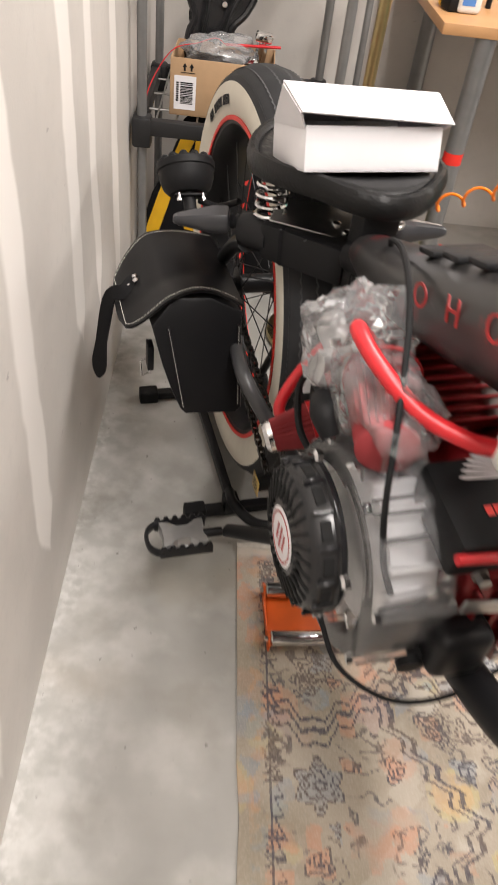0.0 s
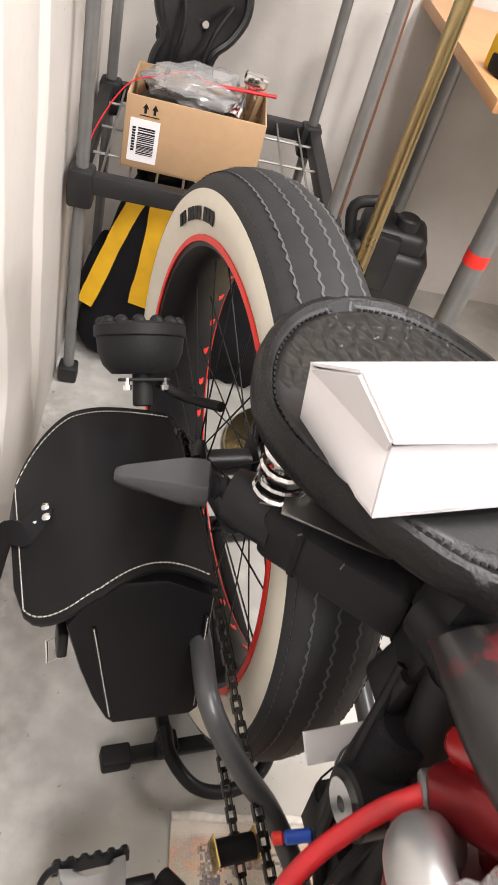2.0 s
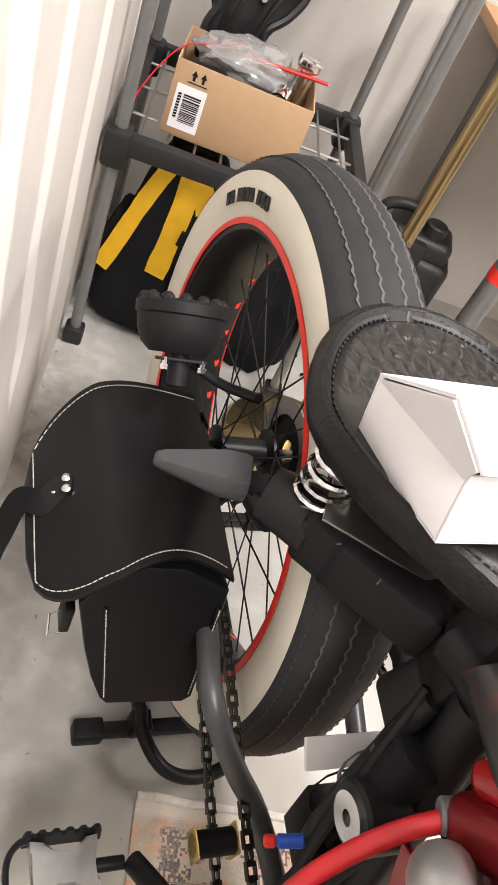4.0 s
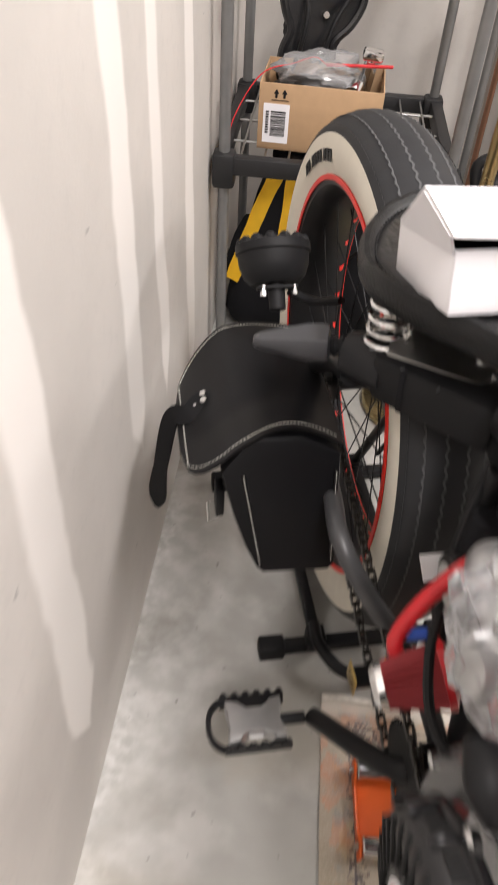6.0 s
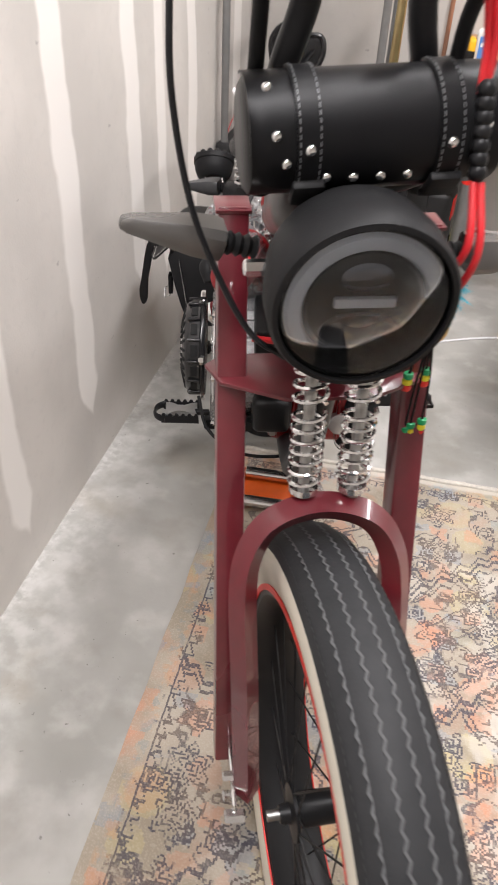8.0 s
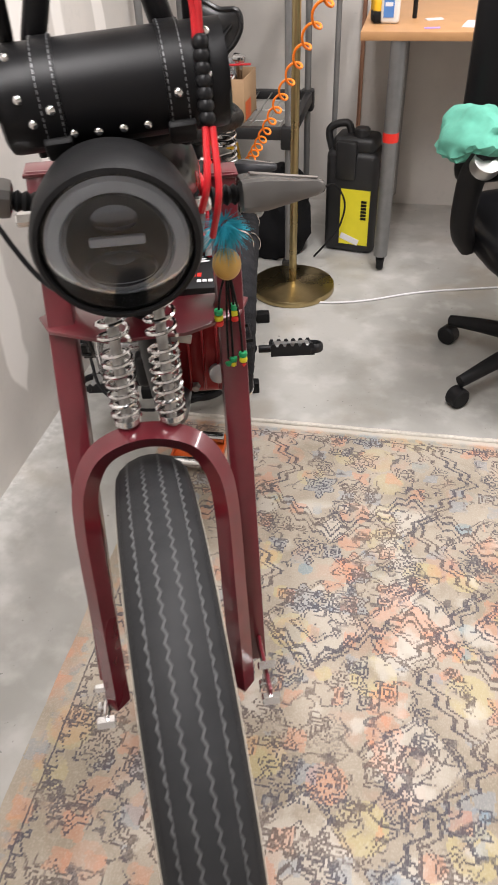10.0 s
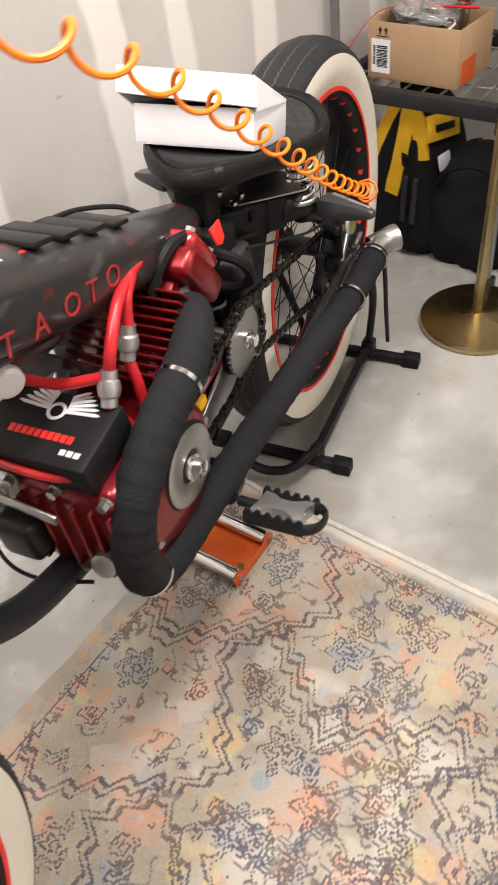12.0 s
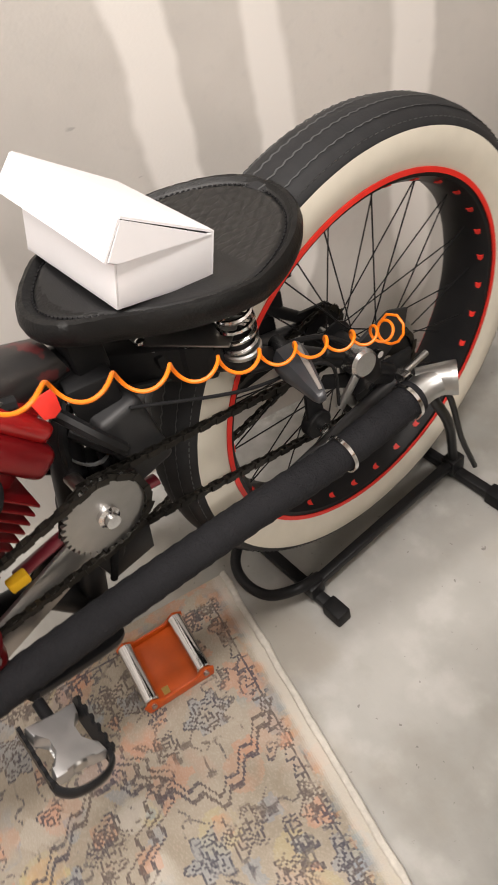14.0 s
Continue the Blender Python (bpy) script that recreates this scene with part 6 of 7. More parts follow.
for ch, y in (("H", -0.947), ("A", -0.900), ("T", -0.852), ("A", -0.806), ("O", -0.757), ("T", -0.722), ("O", -0.681)):
    a = np.interp(y, (-0.95, -0.85, -0.72, -0.60), (0.0625, 0.063, 0.060, 0.053))
    z = np.interp(y, (-0.95, -0.85, -0.72, -0.60), (0.896, 0.835, 0.785, 0.742))
    m = Matrix.Translation((a + 0.0005, y, z - 0.002 + 0.15 * (y + 0.70))) @ Matrix(((0, 0, 1), (1, 0, 0), (0, 1, 0))).to_4x4() @ Matrix.Rotation(radians(-16), 4, "Z")
    letters(ch, 0.034, m, M_REDFADE, tk)
for ch, y in (("O", -0.66), ("H", -0.72), ("O", -0.78), ("T", -0.84)):
    a = np.interp(y, (-0.85, -0.72, -0.60), (0.063, 0.060, 0.053))
    z = np.interp(y, (-0.85, -0.72, -0.60), (0.835, 0.785, 0.742))
    m = Matrix.Translation((-a - 0.0005, y, z + 0.012)) @ Matrix(((0, 0, -1), (-1, 0, 0), (0, 1, 0))).to_4x4() @ Matrix.Rotation(radians(16), 4, "Z")
    letters(ch, 0.034, m, M_REDFADE, tk)

# ---- saddlebag ----


def saddlebag():
    """A leather side bag: tapered body, curved flap, white stitching, strap with rivets and a buckle."""
    bag = thing("saddlebag", BIKE, "black leather saddlebag with white stitching, strap hanging loose", "bag")
    # body: front and rear faces, tapering downward
    bm = bmesh.new()
    rows = []
    for y in (-0.2895, -0.287, -0.05, -0.042):
        k = 1.0 if y in (-0.287, -0.05) else 0.975
        ring = []
        for x, z in ((-0.104, 0.512), (-0.150, 0.532), (-0.205, 0.534), (-0.240, 0.498), (-0.226, 0.44), (-0.212, 0.395), (-0.198, 0.362), (-0.190, 0.353), (-0.108, 0.349), (-0.100, 0.357)):
            lean = 0.215 * (z - 0.355) + 0.25 * max(0, z - 0.50) if y < -0.2 else 0
            z -= 0.045 * max(0, (z - 0.45) / 0.08) if y > -0.2 else 0
            ring.append(bm.verts.new((-0.165 + (x + 0.165) * k, y - 0.020 + lean, 0.42 + (z - 0.42) * k)))
        rows.append(ring)
    for A, B in zip(rows, rows[1:]):
        for j in range(10):
            bm.faces.new((A[j], A[(j + 1) % 10], B[(j + 1) % 10], B[j]))
    bm.faces.new(rows[0])
    bm.faces.new(rows[-1])
    body = part("bag_body", bm, M_LEATHER, bag)
    for x0, z0, x1, z1 in ((-0.216, 0.496, -0.194, 0.366), (-0.109, 0.494, -0.106, 0.364)):
        bm = bmesh.new()
        for i in range(26):
            f = (i + 0.15) / 26
            g = f + 0.024
            tube([(x0 + (x1 - x0) * f, -0.3115 + 0.215 * (z0 + (z1 - z0) * f - 0.355), z0 + (z1 - z0) * f), (x0 + (x1 - x0) * g, -0.3115 + 0.215 * (z0 + (z1 - z0) * g - 0.355), z0 + (z1 - z0) * g)], 0.0006, 5, bm=bm)
        part("stitching", bm, M_STITCH, body)
        part("piping", tube([(x0, -0.3085 + 0.215 * (z0 - 0.355), z0), ((x0 + x1) / 2, -0.3085 + 0.215 * ((z0 + z1) / 2 - 0.355), (z0 + z1) / 2), (x1, -0.3085 + 0.215 * (z1 - 0.355), z1)], 0.0024, 8, n=4), M_LEATHER, body)
    # flap: a slab with a curved front edge that bends down on its outer side
    def flap_point(u, v):
        """u from the inner to the outer edge, v from the rear to the front."""
        x = -0.100 - 0.182 * u
        yb = -0.018 - 0.105 * (1 - math.sqrt(max(0, 1 - (max(0, u - 0.38) / 0.62) ** 2.4)))
        yf = -0.264 + 0.014 * math.sin(math.pi * min(1, u / 0.62)) - 0.030 * u ** 1.5 + 0.075 * (1 - math.sqrt(max(0, 1 - (max(0, u - 0.72) / 0.28) ** 2)))
        y = yb + (yf - yb) * v
        z = 0.520 + 0.012 * math.sin(math.pi * min(1, u * 1.1)) - 0.045 * max(0, u - 0.62) ** 1.4 / 0.38 ** 1.4 + 0.016 * math.sin(math.pi * u * 0.9) * max(0, v - 0.7) / 0.3 - 0.012 * (1 - v) ** 2
        return Vector((x, y, z))
    nu, nv = 26, 22
    bm = bmesh.new()
    top = [[bm.verts.new(flap_point(i / nu, j / nv)) for j in range(nv + 1)] for i in range(nu + 1)]
    bot = [[bm.verts.new(flap_point(i / nu, j / nv) - Vector((0, 0, 0.005))) for j in range(nv + 1)] for i in range(nu + 1)]
    for i in range(nu):
        for j in range(nv):
            bm.faces.new((top[i][j], top[i + 1][j], top[i + 1][j + 1], top[i][j + 1]))
            bm.faces.new((bot[i][j], bot[i][j + 1], bot[i + 1][j + 1], bot[i + 1][j]))
    rim = [(i, 0) for i in range(nu)] + [(nu, j) for j in range(nv)] + [(i, nv) for i in range(nu, 0, -1)] + [(0, j) for j in range(nv, 0, -1)]
    for (a, b), (c, d) in zip(rim, rim[1:] + rim[:1]):
        bm.faces.new((top[a][b], top[c][d], bot[c][d], bot[a][b]))
    flap = part("flap", bm, M_LEATHER, bag, "curved black leather flap")
    bm = bmesh.new()
    line = [(i / 120 * 0.94 + 0.02, 0.035) for i in range(120)] + [(0.962, 0.035 + i / 130 * 0.935) for i in range(130)] + [(0.962 - i / 120 * 0.94, 0.965) for i in range(121)]
    for k in range(0, len(line) - 2, 3):
        tube([flap_point(*line[k]) + Vector((0, 0, 0.0008)), flap_point(*line[k + 2]) + Vector((0, 0, 0.0008))], 0.0006, 5, bm=bm)
    part("stitching", bm, M_STITCH, flap, "white thread stitching")
    # strap
    pts = [flap_point(0.80, 0.44) + Vector((0.0, 0, 0.004)), flap_point(0.92, 0.49) + Vector((0, 0, 0.007)), Vector((-0.288, -0.155, 0.478)), Vector((-0.301, -0.162, 0.425)), Vector((-0.309, -0.167, 0.375)), Vector((-0.313, -0.170, 0.330))]
    path = smooth_path(pts, 6)
    bm = bmesh.new()
    prev = None
    for i, p in enumerate(path):
        t = (path[min(i + 1, len(path) - 1)] - path[max(i - 1, 0)]).normalized()
        f = i / (len(path) - 1)
        w = float(np.interp(f, (0, 0.04, 0.10, 0.55, 0.70, 0.86, 0.95, 1.0), (0.004, 0.010, 0.0125, 0.0115, 0.0105, 0.0145, 0.0120, 0.003)))
        across = t.cross(Vector((-0.45, -0.50, 0.70))).normalized()
        nrm = across.cross(t)
        ring = [bm.verts.new(p + across * a * w + nrm * b * 0.0016) for a, b in ((-1, -1), (1, -1), (1, 1), (-1, 1))]
        if prev:
            for j in range(4):
                bm.faces.new((prev[j], prev[(j + 1) % 4], ring[(j + 1) % 4], ring[j]))
        else:
            bm.faces.new(ring)
        prev = ring
    bm.faces.new(prev)
    strap = part("strap", bm, M_LEATHER, bag, "loose leather strap hanging beside the wall")
    for du, dv in ((0.0, -0.028), (0.0, 0.028), (0.055, 0.0)):
        c = flap_point(0.82 + du, 0.460 + dv) + Vector((0, 0, 0.006))
        part("rivet", lathe([(0, 0.0026), (0.003, 0.0022), (0.0046, 0.0008), (0.0048, -0.001), (0, -0.001)], 12, Matrix.Translation(c) @ Matrix.Rotation(radians(-22), 4, "Y")), M_CHROME, strap)
    part("buckle", tube([(-0.240, -0.240, 0.418), (-0.252, -0.240, 0.410), (-0.252, -0.254, 0.392), (-0.240, -0.254, 0.398)], 0.0016, 6, closed=True), M_CHROME, bag, "small chrome buckle")
    part("buckle_tab", box((-0.238, -0.245, 0.425), (0.010, 0.024, 0.045), 0.002), M_LEATHER, bag)
    part("hanger_plate", box((-0.094, -0.13, 0.485), (0.008, 0.16, 0.03), 0.002), M_BLACK, bag)
    return bag


saddlebag()

# ---- tool roll on the fork ----


def tool_roll():
    r = thing("tool_roll", BIKE @ BARS @ pose(0.006, 0.022, 1.024, 0, -3), "black leather tool roll with studs and buckled straps", "bag")
    R, W = 0.044, 0.103
    prof = [(0, -W), (R - 0.006, -W), (R - 0.001, -W + 0.003), (R, -W + 0.008), (R, W - 0.008), (R - 0.001, W - 0.003), (R - 0.006, W), (0, W)]
    m = axis((0, 0, 0), XAX)
    bm = lathe(prof, 48, m)
    for v in bm.verts:
        if v.co.z < -0.02:
            v.co.y *= 1.05
    part("roll_body", bm, M_LEATHER, r)
    bm = bmesh.new()
    n = 26
    grid = []
    for i in range(n + 1):
        x = -W * 0.985 + 2 * W * 0.985 * i / n
        corner = min(1, (W * 0.985 - abs(x)) / 0.030)
        lo = radians(220) if corner >= 1 else radians(180 + 40 * math.sqrt(max(0, 1 - (1 - corner) ** 2)))
        grid.append([Vector((x, (R + 0.0035) * math.cos(a), (R + 0.0035) * math.sin(a))) for a in [radians(70) + (lo - radians(70)) * k / 18 for k in range(19)]])
    top = [[bm.verts.new(p) for p in row] for row in grid]
    bot = [[bm.verts.new(Vector((p.x, p.y * 0.955, p.z * 0.955))) for p in row] for row in grid]
    for i in range(n):
        for k in range(18):
            bm.faces.new((top[i][k], top[i + 1][k], top[i + 1][k + 1], top[i][k + 1]))
    for i in range(n):
        bm.faces.new((top[i][18], top[i + 1][18], bot[i + 1][18], bot[i][18]))
    for k in range(18):
        bm.faces.new((top[0][k], top[0][k + 1], bot[0][k + 1], bot[0][k]))
        bm.faces.new((top[n][k], bot[n][k], bot[n][k + 1], top[n][k + 1]))
    flap = part("flap", bm, M_LEATHER, r, "smooth leather flap")

    def on(x, a, h=0.0):
        a = radians(a)
        return Matrix.Translation((x, (R + 0.0035 + h) * math.cos(a), (R + 0.0035 + h) * math.sin(a))) @ Matrix.Rotation(a - radians(90), 4, "X")
    for x, a in ((-0.086, 120), (-0.082, 165), (-0.074, 190), (-0.042, 207), (-0.020, 209), (0.002, 209), (0.024, 209), (0.078, 192), (0.082, 165), (0.086, 120)):
        part("stud", lathe([(0, 0.0036), (0.0026, 0.003), (0.0042, 0.001), (0.0044, -0.001), (0, -0.001)], 14, on(x, a)), M_CHROME, flap)
    for x in (-0.0565, 0.0545):
        bm = bmesh.new()
        a0, a1, k = 75, 232, 20
        w = 0.010
        prev = None
        for i in range(k + 1):
            a = a0 + (a1 - a0) * i / k
            p = on(x, a)
            ring = [bm.verts.new(p @ Vector((dx, 0, dz))) for dx, dz in ((-w, 0.0002), (w, 0.0002), (w, 0.0028), (-w, 0.0028))]
            if prev:
                for j in range(4):
                    bm.faces.new((prev[j], prev[(j + 1) % 4], ring[(j + 1) % 4], ring[j]))
            else:
                bm.faces.new(ring)
            prev = ring
        bm.faces.new(prev)
        st = part("strap", bm, M_LEATHER, r, "leather strap with a plastic clip")
        bm = bmesh.new()
        for dx in (-0.0078, 0.0078):
            for i in range(22):
                a = 80 + i * 6.2
                box(on(x + dx, a, 0.0030).translation, (0.0009, 0.0034, 0.0009), 0, bm, on(x, a).to_3x3().to_4x4())
        part("stitching", bm, M_GREY, st)
        part("rivet", lathe([(0, 0.0062), (0.0026, 0.0056), (0.0044, 0.0036), (0.0046, 0.002), (0, 0.002)], 14, on(x, 178)), M_CHROME, st)
        clip = part("clip", box((0, 0, 0.004), (0.026, 0.026, 0.009), 0.003), M_MATTE, st, "black side-release clip", on(x, 220))
        part("clip_prong", box((0, 0, 0.003), (0.018, 0.018, 0.006), 0.002), M_MATTE, st, "", on(x, 246))
    return r


tool_roll()

# ---- white box on the saddle ----


def white_box():
    """A white mailer box with its lid half open; x along its width, front at -y."""
    at = pose(0.4090, 0.8575, 0.7720, -16.5, 0.5, 15.5)
    b = thing("white_box", at, "open white paperboard mailer box on the saddle", "box")
    W, D, H, t = 0.0872, 0.118, 0.050, 0.0022
    part("bottom", box((0, D / 2, t / 2), (2 * W, D, t)), M_CARD, b)
    part("front_panel", box((0, t / 2, H / 2), (2 * W, t, H), 0.0006), M_CARD, b)
    part("back_panel", box((0, D - t / 2, H / 2), (2 * W, t, H), 0.0006), M_CARD, b)
    for s in (-1, 1):
        part("side_panel", box((s * (W - t / 2), D / 2, H / 2), (t, D - 2 * t - 0.0004, H), 0.0006), M_CARD, b)
    part("liner", box((0, D / 2, H * 0.5), (2 * W - 4 * t, D - 4 * t, H * 0.7), 0.004), M_FABRIC, b, "dark packing liner")
    # lid: back slope, front flap and triangular gussets
    back = at.inverted()
    A = [Vector((-W, D, H)), Vector((W, D, H))]
    R = [back @ Vector((0.291, 0.862, 0.860)), back @ Vector((0.479, 0.915, 0.850))]
    L = [back @ Vector((0.313, 0.830, 0.840)), back @ Vector((0.499, 0.885, 0.826))]

    def sheet(q, name, label=""):
        bm = bmesh.new()
        nrm = (q[1] - q[0]).cross(q[2] - q[0]).normalized() * 0.0012
        lo, hi = [bm.verts.new(p - nrm) for p in q], [bm.verts.new(p + nrm) for p in q]
        bm.faces.new(lo[::-1])
        bm.faces.new(hi)
        k = len(q)
        for i in range(k):
            bm.faces.new((lo[i], lo[(i + 1) % k], hi[(i + 1) % k], hi[i]))
        return part(name, bm, M_CARD, lid, label) if lid else part(name, bm, M_CARD, b, label)
    lid = None
    lid = sheet([A[0], A[1], R[1], R[0]], "lid", "half-open white lid")
    sheet([R[0] + Vector((0, -0.001, 0)), R[1] + Vector((0, -0.001, 0)), L[1], L[0]], "front_flap")
    for s in (0, 1):
        sheet([A[s] + Vector((0, -0.004, -0.002)), R[s] + Vector((0, 0, -0.002)), L[s] + Vector((0, 0.003, 0.0)), Vector(((2 * s - 1) * W * 1.005, 0.003, H - 0.004))], "gusset")
    return b


white_box()

# ---- wheel stand under the rear axle ----


def wheel_stand():
    st = thing("wheel_stand", BIKE, "black tubular floor stand holding the rear wheel", "stand")
    for y, a, b in ((-0.222, -0.142, 0.142), (0.155, -0.18, 0.195)):
        bar = part("foot_bar", beam((a, y, 0.016), (b, y, 0.016), 0.020, 0.020, 0.002, (0, 1, 0)), M_BLACK, st)
        for x in (a, b):
            part("rubber_foot", box((x, y, 0.0165), (0.042, 0.030, 0.033), 0.004), M_MATTE, bar)
    for x in (-0.070, 0.085):
        rail = part("side_rail", beam((x, -0.225, 0.038), (x * 1.05, 0.160, 0.040), 0.018, 0.018, 0.003, (1, 0, 0)), M_BLACK, st)
        part("rail_clamp", box((x, -0.222, 0.034), (0.030, 0.032, 0.034), 0.004), M_BLACK, rail)
        part("rail_clamp", box((x * 1.05, 0.155, 0.036), (0.030, 0.034, 0.040), 0.004), M_BLACK, rail)
        part("upright", tube([(x * 1.05, 0.155, 0.05), (x * 1.35, 0.10, 0.22), (x * 1.45, 0.03, 0.36), (x * 1.45, 0.012, 0.397)], 0.009, n=5), M_BLACK, st)
        part("hook", prism([(-0.014, -0.02), (0.014, -0.02), (0.016, 0.012), (0.008, 0.018), (0, 0.004), (-0.008, 0.018), (-0.016, 0.012)], -0.004, 0.004, Matrix.Translation((x * 1.45, 0.006, 0.392)) @ Matrix.Rotation(radians(90), 4, "Y") @ Matrix.Rotation(radians(90), 4, "Z")), M_BLACK, st)
    part("wheel_hoop", tube([(-0.070, -0.205, 0.048), (-0.072, -0.250, 0.060), (-0.045, -0.292, 0.050), (0.0, -0.305, 0.045), (0.050, -0.292, 0.050), (0.082, -0.250, 0.060), (0.085, -0.205, 0.048)], 0.010, n=6), M_BLACK, st, "bent black tube hoop")
    part("kick_lever", tube([(0.135, 0.16, 0.06), (0.145, 0.10, 0.20), (0.150, 0.06, 0.33), (0.140, 0.04, 0.38)], 0.005, n=4), M_BLACK, st)
    return st


wheel_stand()

# ---- roller block on the rug ----


def roller_block():
    r = thing("wheel_roller", pose(0.428, 0.742, 0.008, 0, 0, 4), "orange steel wheel roller with two chrome rollers", "roller")
    part("tray", box((0, 0, 0.006), (0.118, 0.100, 0.004), 0.001), M_ORANGE, r, "worn orange painted tray")
    for x in (-0.062, 0.062):
        part("end_plate", prism([(-0.062, 0.0), (0.062, 0.0), (0.066, 0.022), (0.050, 0.034), (0.030, 0.016), (-0.030, 0.016), (-0.050, 0.034), (-0.066, 0.022)], -0.002, 0.002, Matrix.Translation((x, 0, 0)) @ Matrix.Rotation(radians(90), 4, "Z") @ Matrix.Rotation(radians(90), 4, "X"), bevel=0.0008), M_ORANGE, r)
    for y in (-0.050, 0.050):
        ro = part("roller", rod((-0.059, y, 0.021), (0.059, y, 0.021), 0.0135, 28, chamfer=0.002), M_CHROME, r, "polished chrome roller")
        for x in (-0.066, 0.066):
            part("axle_bolt", rod((x - 0.003, y, 0.021), (x + 0.003, y, 0.021), 0.005, 6), M_STEEL, ro)
    part("sticker", box((0.046, -0.022, 0.0085), (0.014, 0.012, 0.0006)), M_BRASSB, r)
    return r


roller_block()

# ---- rug ----
RUGW, RUGL = 1.75, 2.9
bm = bmesh.new()
nx, ny = 70, 110
vs = []
for i in range(nx + 1):
    for j in range(ny + 1):
        x, y = RUGW * i / nx, -RUGL * j / ny
        e = noise.noise(Vector((x * 9, y * 9, 1))) * 0.004
        lift = 0.0018 * noise.noise(Vector((x * 5, y * 5, 3)))
        px = x + (e if i == 0 else 0)
        py = y + (e * 1.5 if j == 0 else 0)
        vs.append(bm.verts.new((px, py, 0.0075 + lift - (0.004 if i in (0, nx) or j in (0, ny) else 0))))
for i in range(nx):
    for j in range(ny):
        a = i * (ny + 1) + j
        bm.faces.new((vs[a], vs[a + 1], vs[a + ny + 2], vs[a + ny + 1]))
ring = [i * (ny + 1) for i in range(nx)] + [nx * (ny + 1) + j for j in range(ny)] + [i * (ny + 1) + ny for i in range(nx, 0, -1)] + list(range(ny, 0, -1))
low = {k: bm.verts.new((vs[k].co.x, vs[k].co.y, 0.0006)) for k in ring}
for a, b in zip(ring, ring[1:] + ring[:1]):
    bm.faces.new((vs[a], vs[b], low[b], low[a]))
rug = thing("rug", pose(0.314, 0.905, 0, 0, 0, 1.0), "faded beige oriental rug with orange and navy motifs", "rug")
part("rug_field", bm, M_RUG, rug)
bm = bmesh.new()
for i in range(70):
    x = RUGW * i / 70
    tube([(x, 0.003 * noise.noise(Vector((x * 20, 0, 0))), 0.006), (x + RUGW / 70 * 1.05, 0.003 * noise.noise(Vector(((x + RUGW / 70) * 20, 0, 0))), 0.006)], 0.0065 + 0.0015 * noise.noise(Vector((x * 30, 5, 0))), 8, bm=bm, squash=0.8)
part("bound_edge", bm, M_FRINGE, rug, "pale frayed binding along the edge")

# ---- shelf unit in the corner ----
SX0, SX1, SY0, SY1, SZ = 0.012, 0.500, 1.775, 2.24, 0.478


def shelf_unit():
    s = thing("shelf_unit", pose(0, 0, 0), "grey steel-post shelf unit with black plastic shelf frames", "shelf")
    for x in (SX0 + 0.018, SX1 - 0.018):
        for y in (SY0 + 0.018, SY1 - 0.018):
            p = part("post", rod((x, y, 0.0), (x, y, 1.45), 0.0115, 18), M_POST, s, "grey steel tube post")
            part("post_foot", box((x, y, 0.020), (0.040, 0.040, 0.040), 0.006), M_DUSTY, p)
    for z in (SZ, 1.05):
        fr = part("shelf_frame", box(((SX0 + SX1) / 2, SY0 + 0.012, z - 0.012), (SX1 - SX0 - 0.048, 0.026, 0.036), 0.003), M_DUSTY, s, "black plastic shelf frame")
        part("frame_side", box(((SX0 + SX1) / 2, SY1 - 0.012, z - 0.012), (SX1 - SX0 - 0.048, 0.026, 0.036), 0.003), M_DUSTY, fr)
        for x in (SX0 + 0.012, SX1 - 0.012):
            part("frame_side", box((x, (SY0 + SY1) / 2, z - 0.012), (0.026, SY1 - SY0 - 0.052, 0.036), 0.003), M_DUSTY, fr)
        for x in (SX0 + 0.018, SX1 - 0.018):
            for y in (SY0 + 0.018, SY1 - 0.018):
                part("corner_sleeve", box((x, y, z - 0.024), (0.046, 0.046, 0.072), 0.008), M_DUSTY, fr)
        for i in range(9):
            x = SX0 + 0.05 + i * (SX1 - SX0 - 0.10) / 8
            part("wire", rod((x, SY0 + 0.02, z - 0.002), (x, SY1 - 0.02, z - 0.002), 0.0024, 8), M_STEEL, fr)
        for y in (SY0 + 0.12, SY0 + 0.24, SY0 + 0.36):
            part("cross_wire", rod((SX0 + 0.02, y, z - 0.006), (SX1 - 0.02, y, z - 0.006), 0.003, 8), M_STEEL, fr)
    return s


shelf_unit()


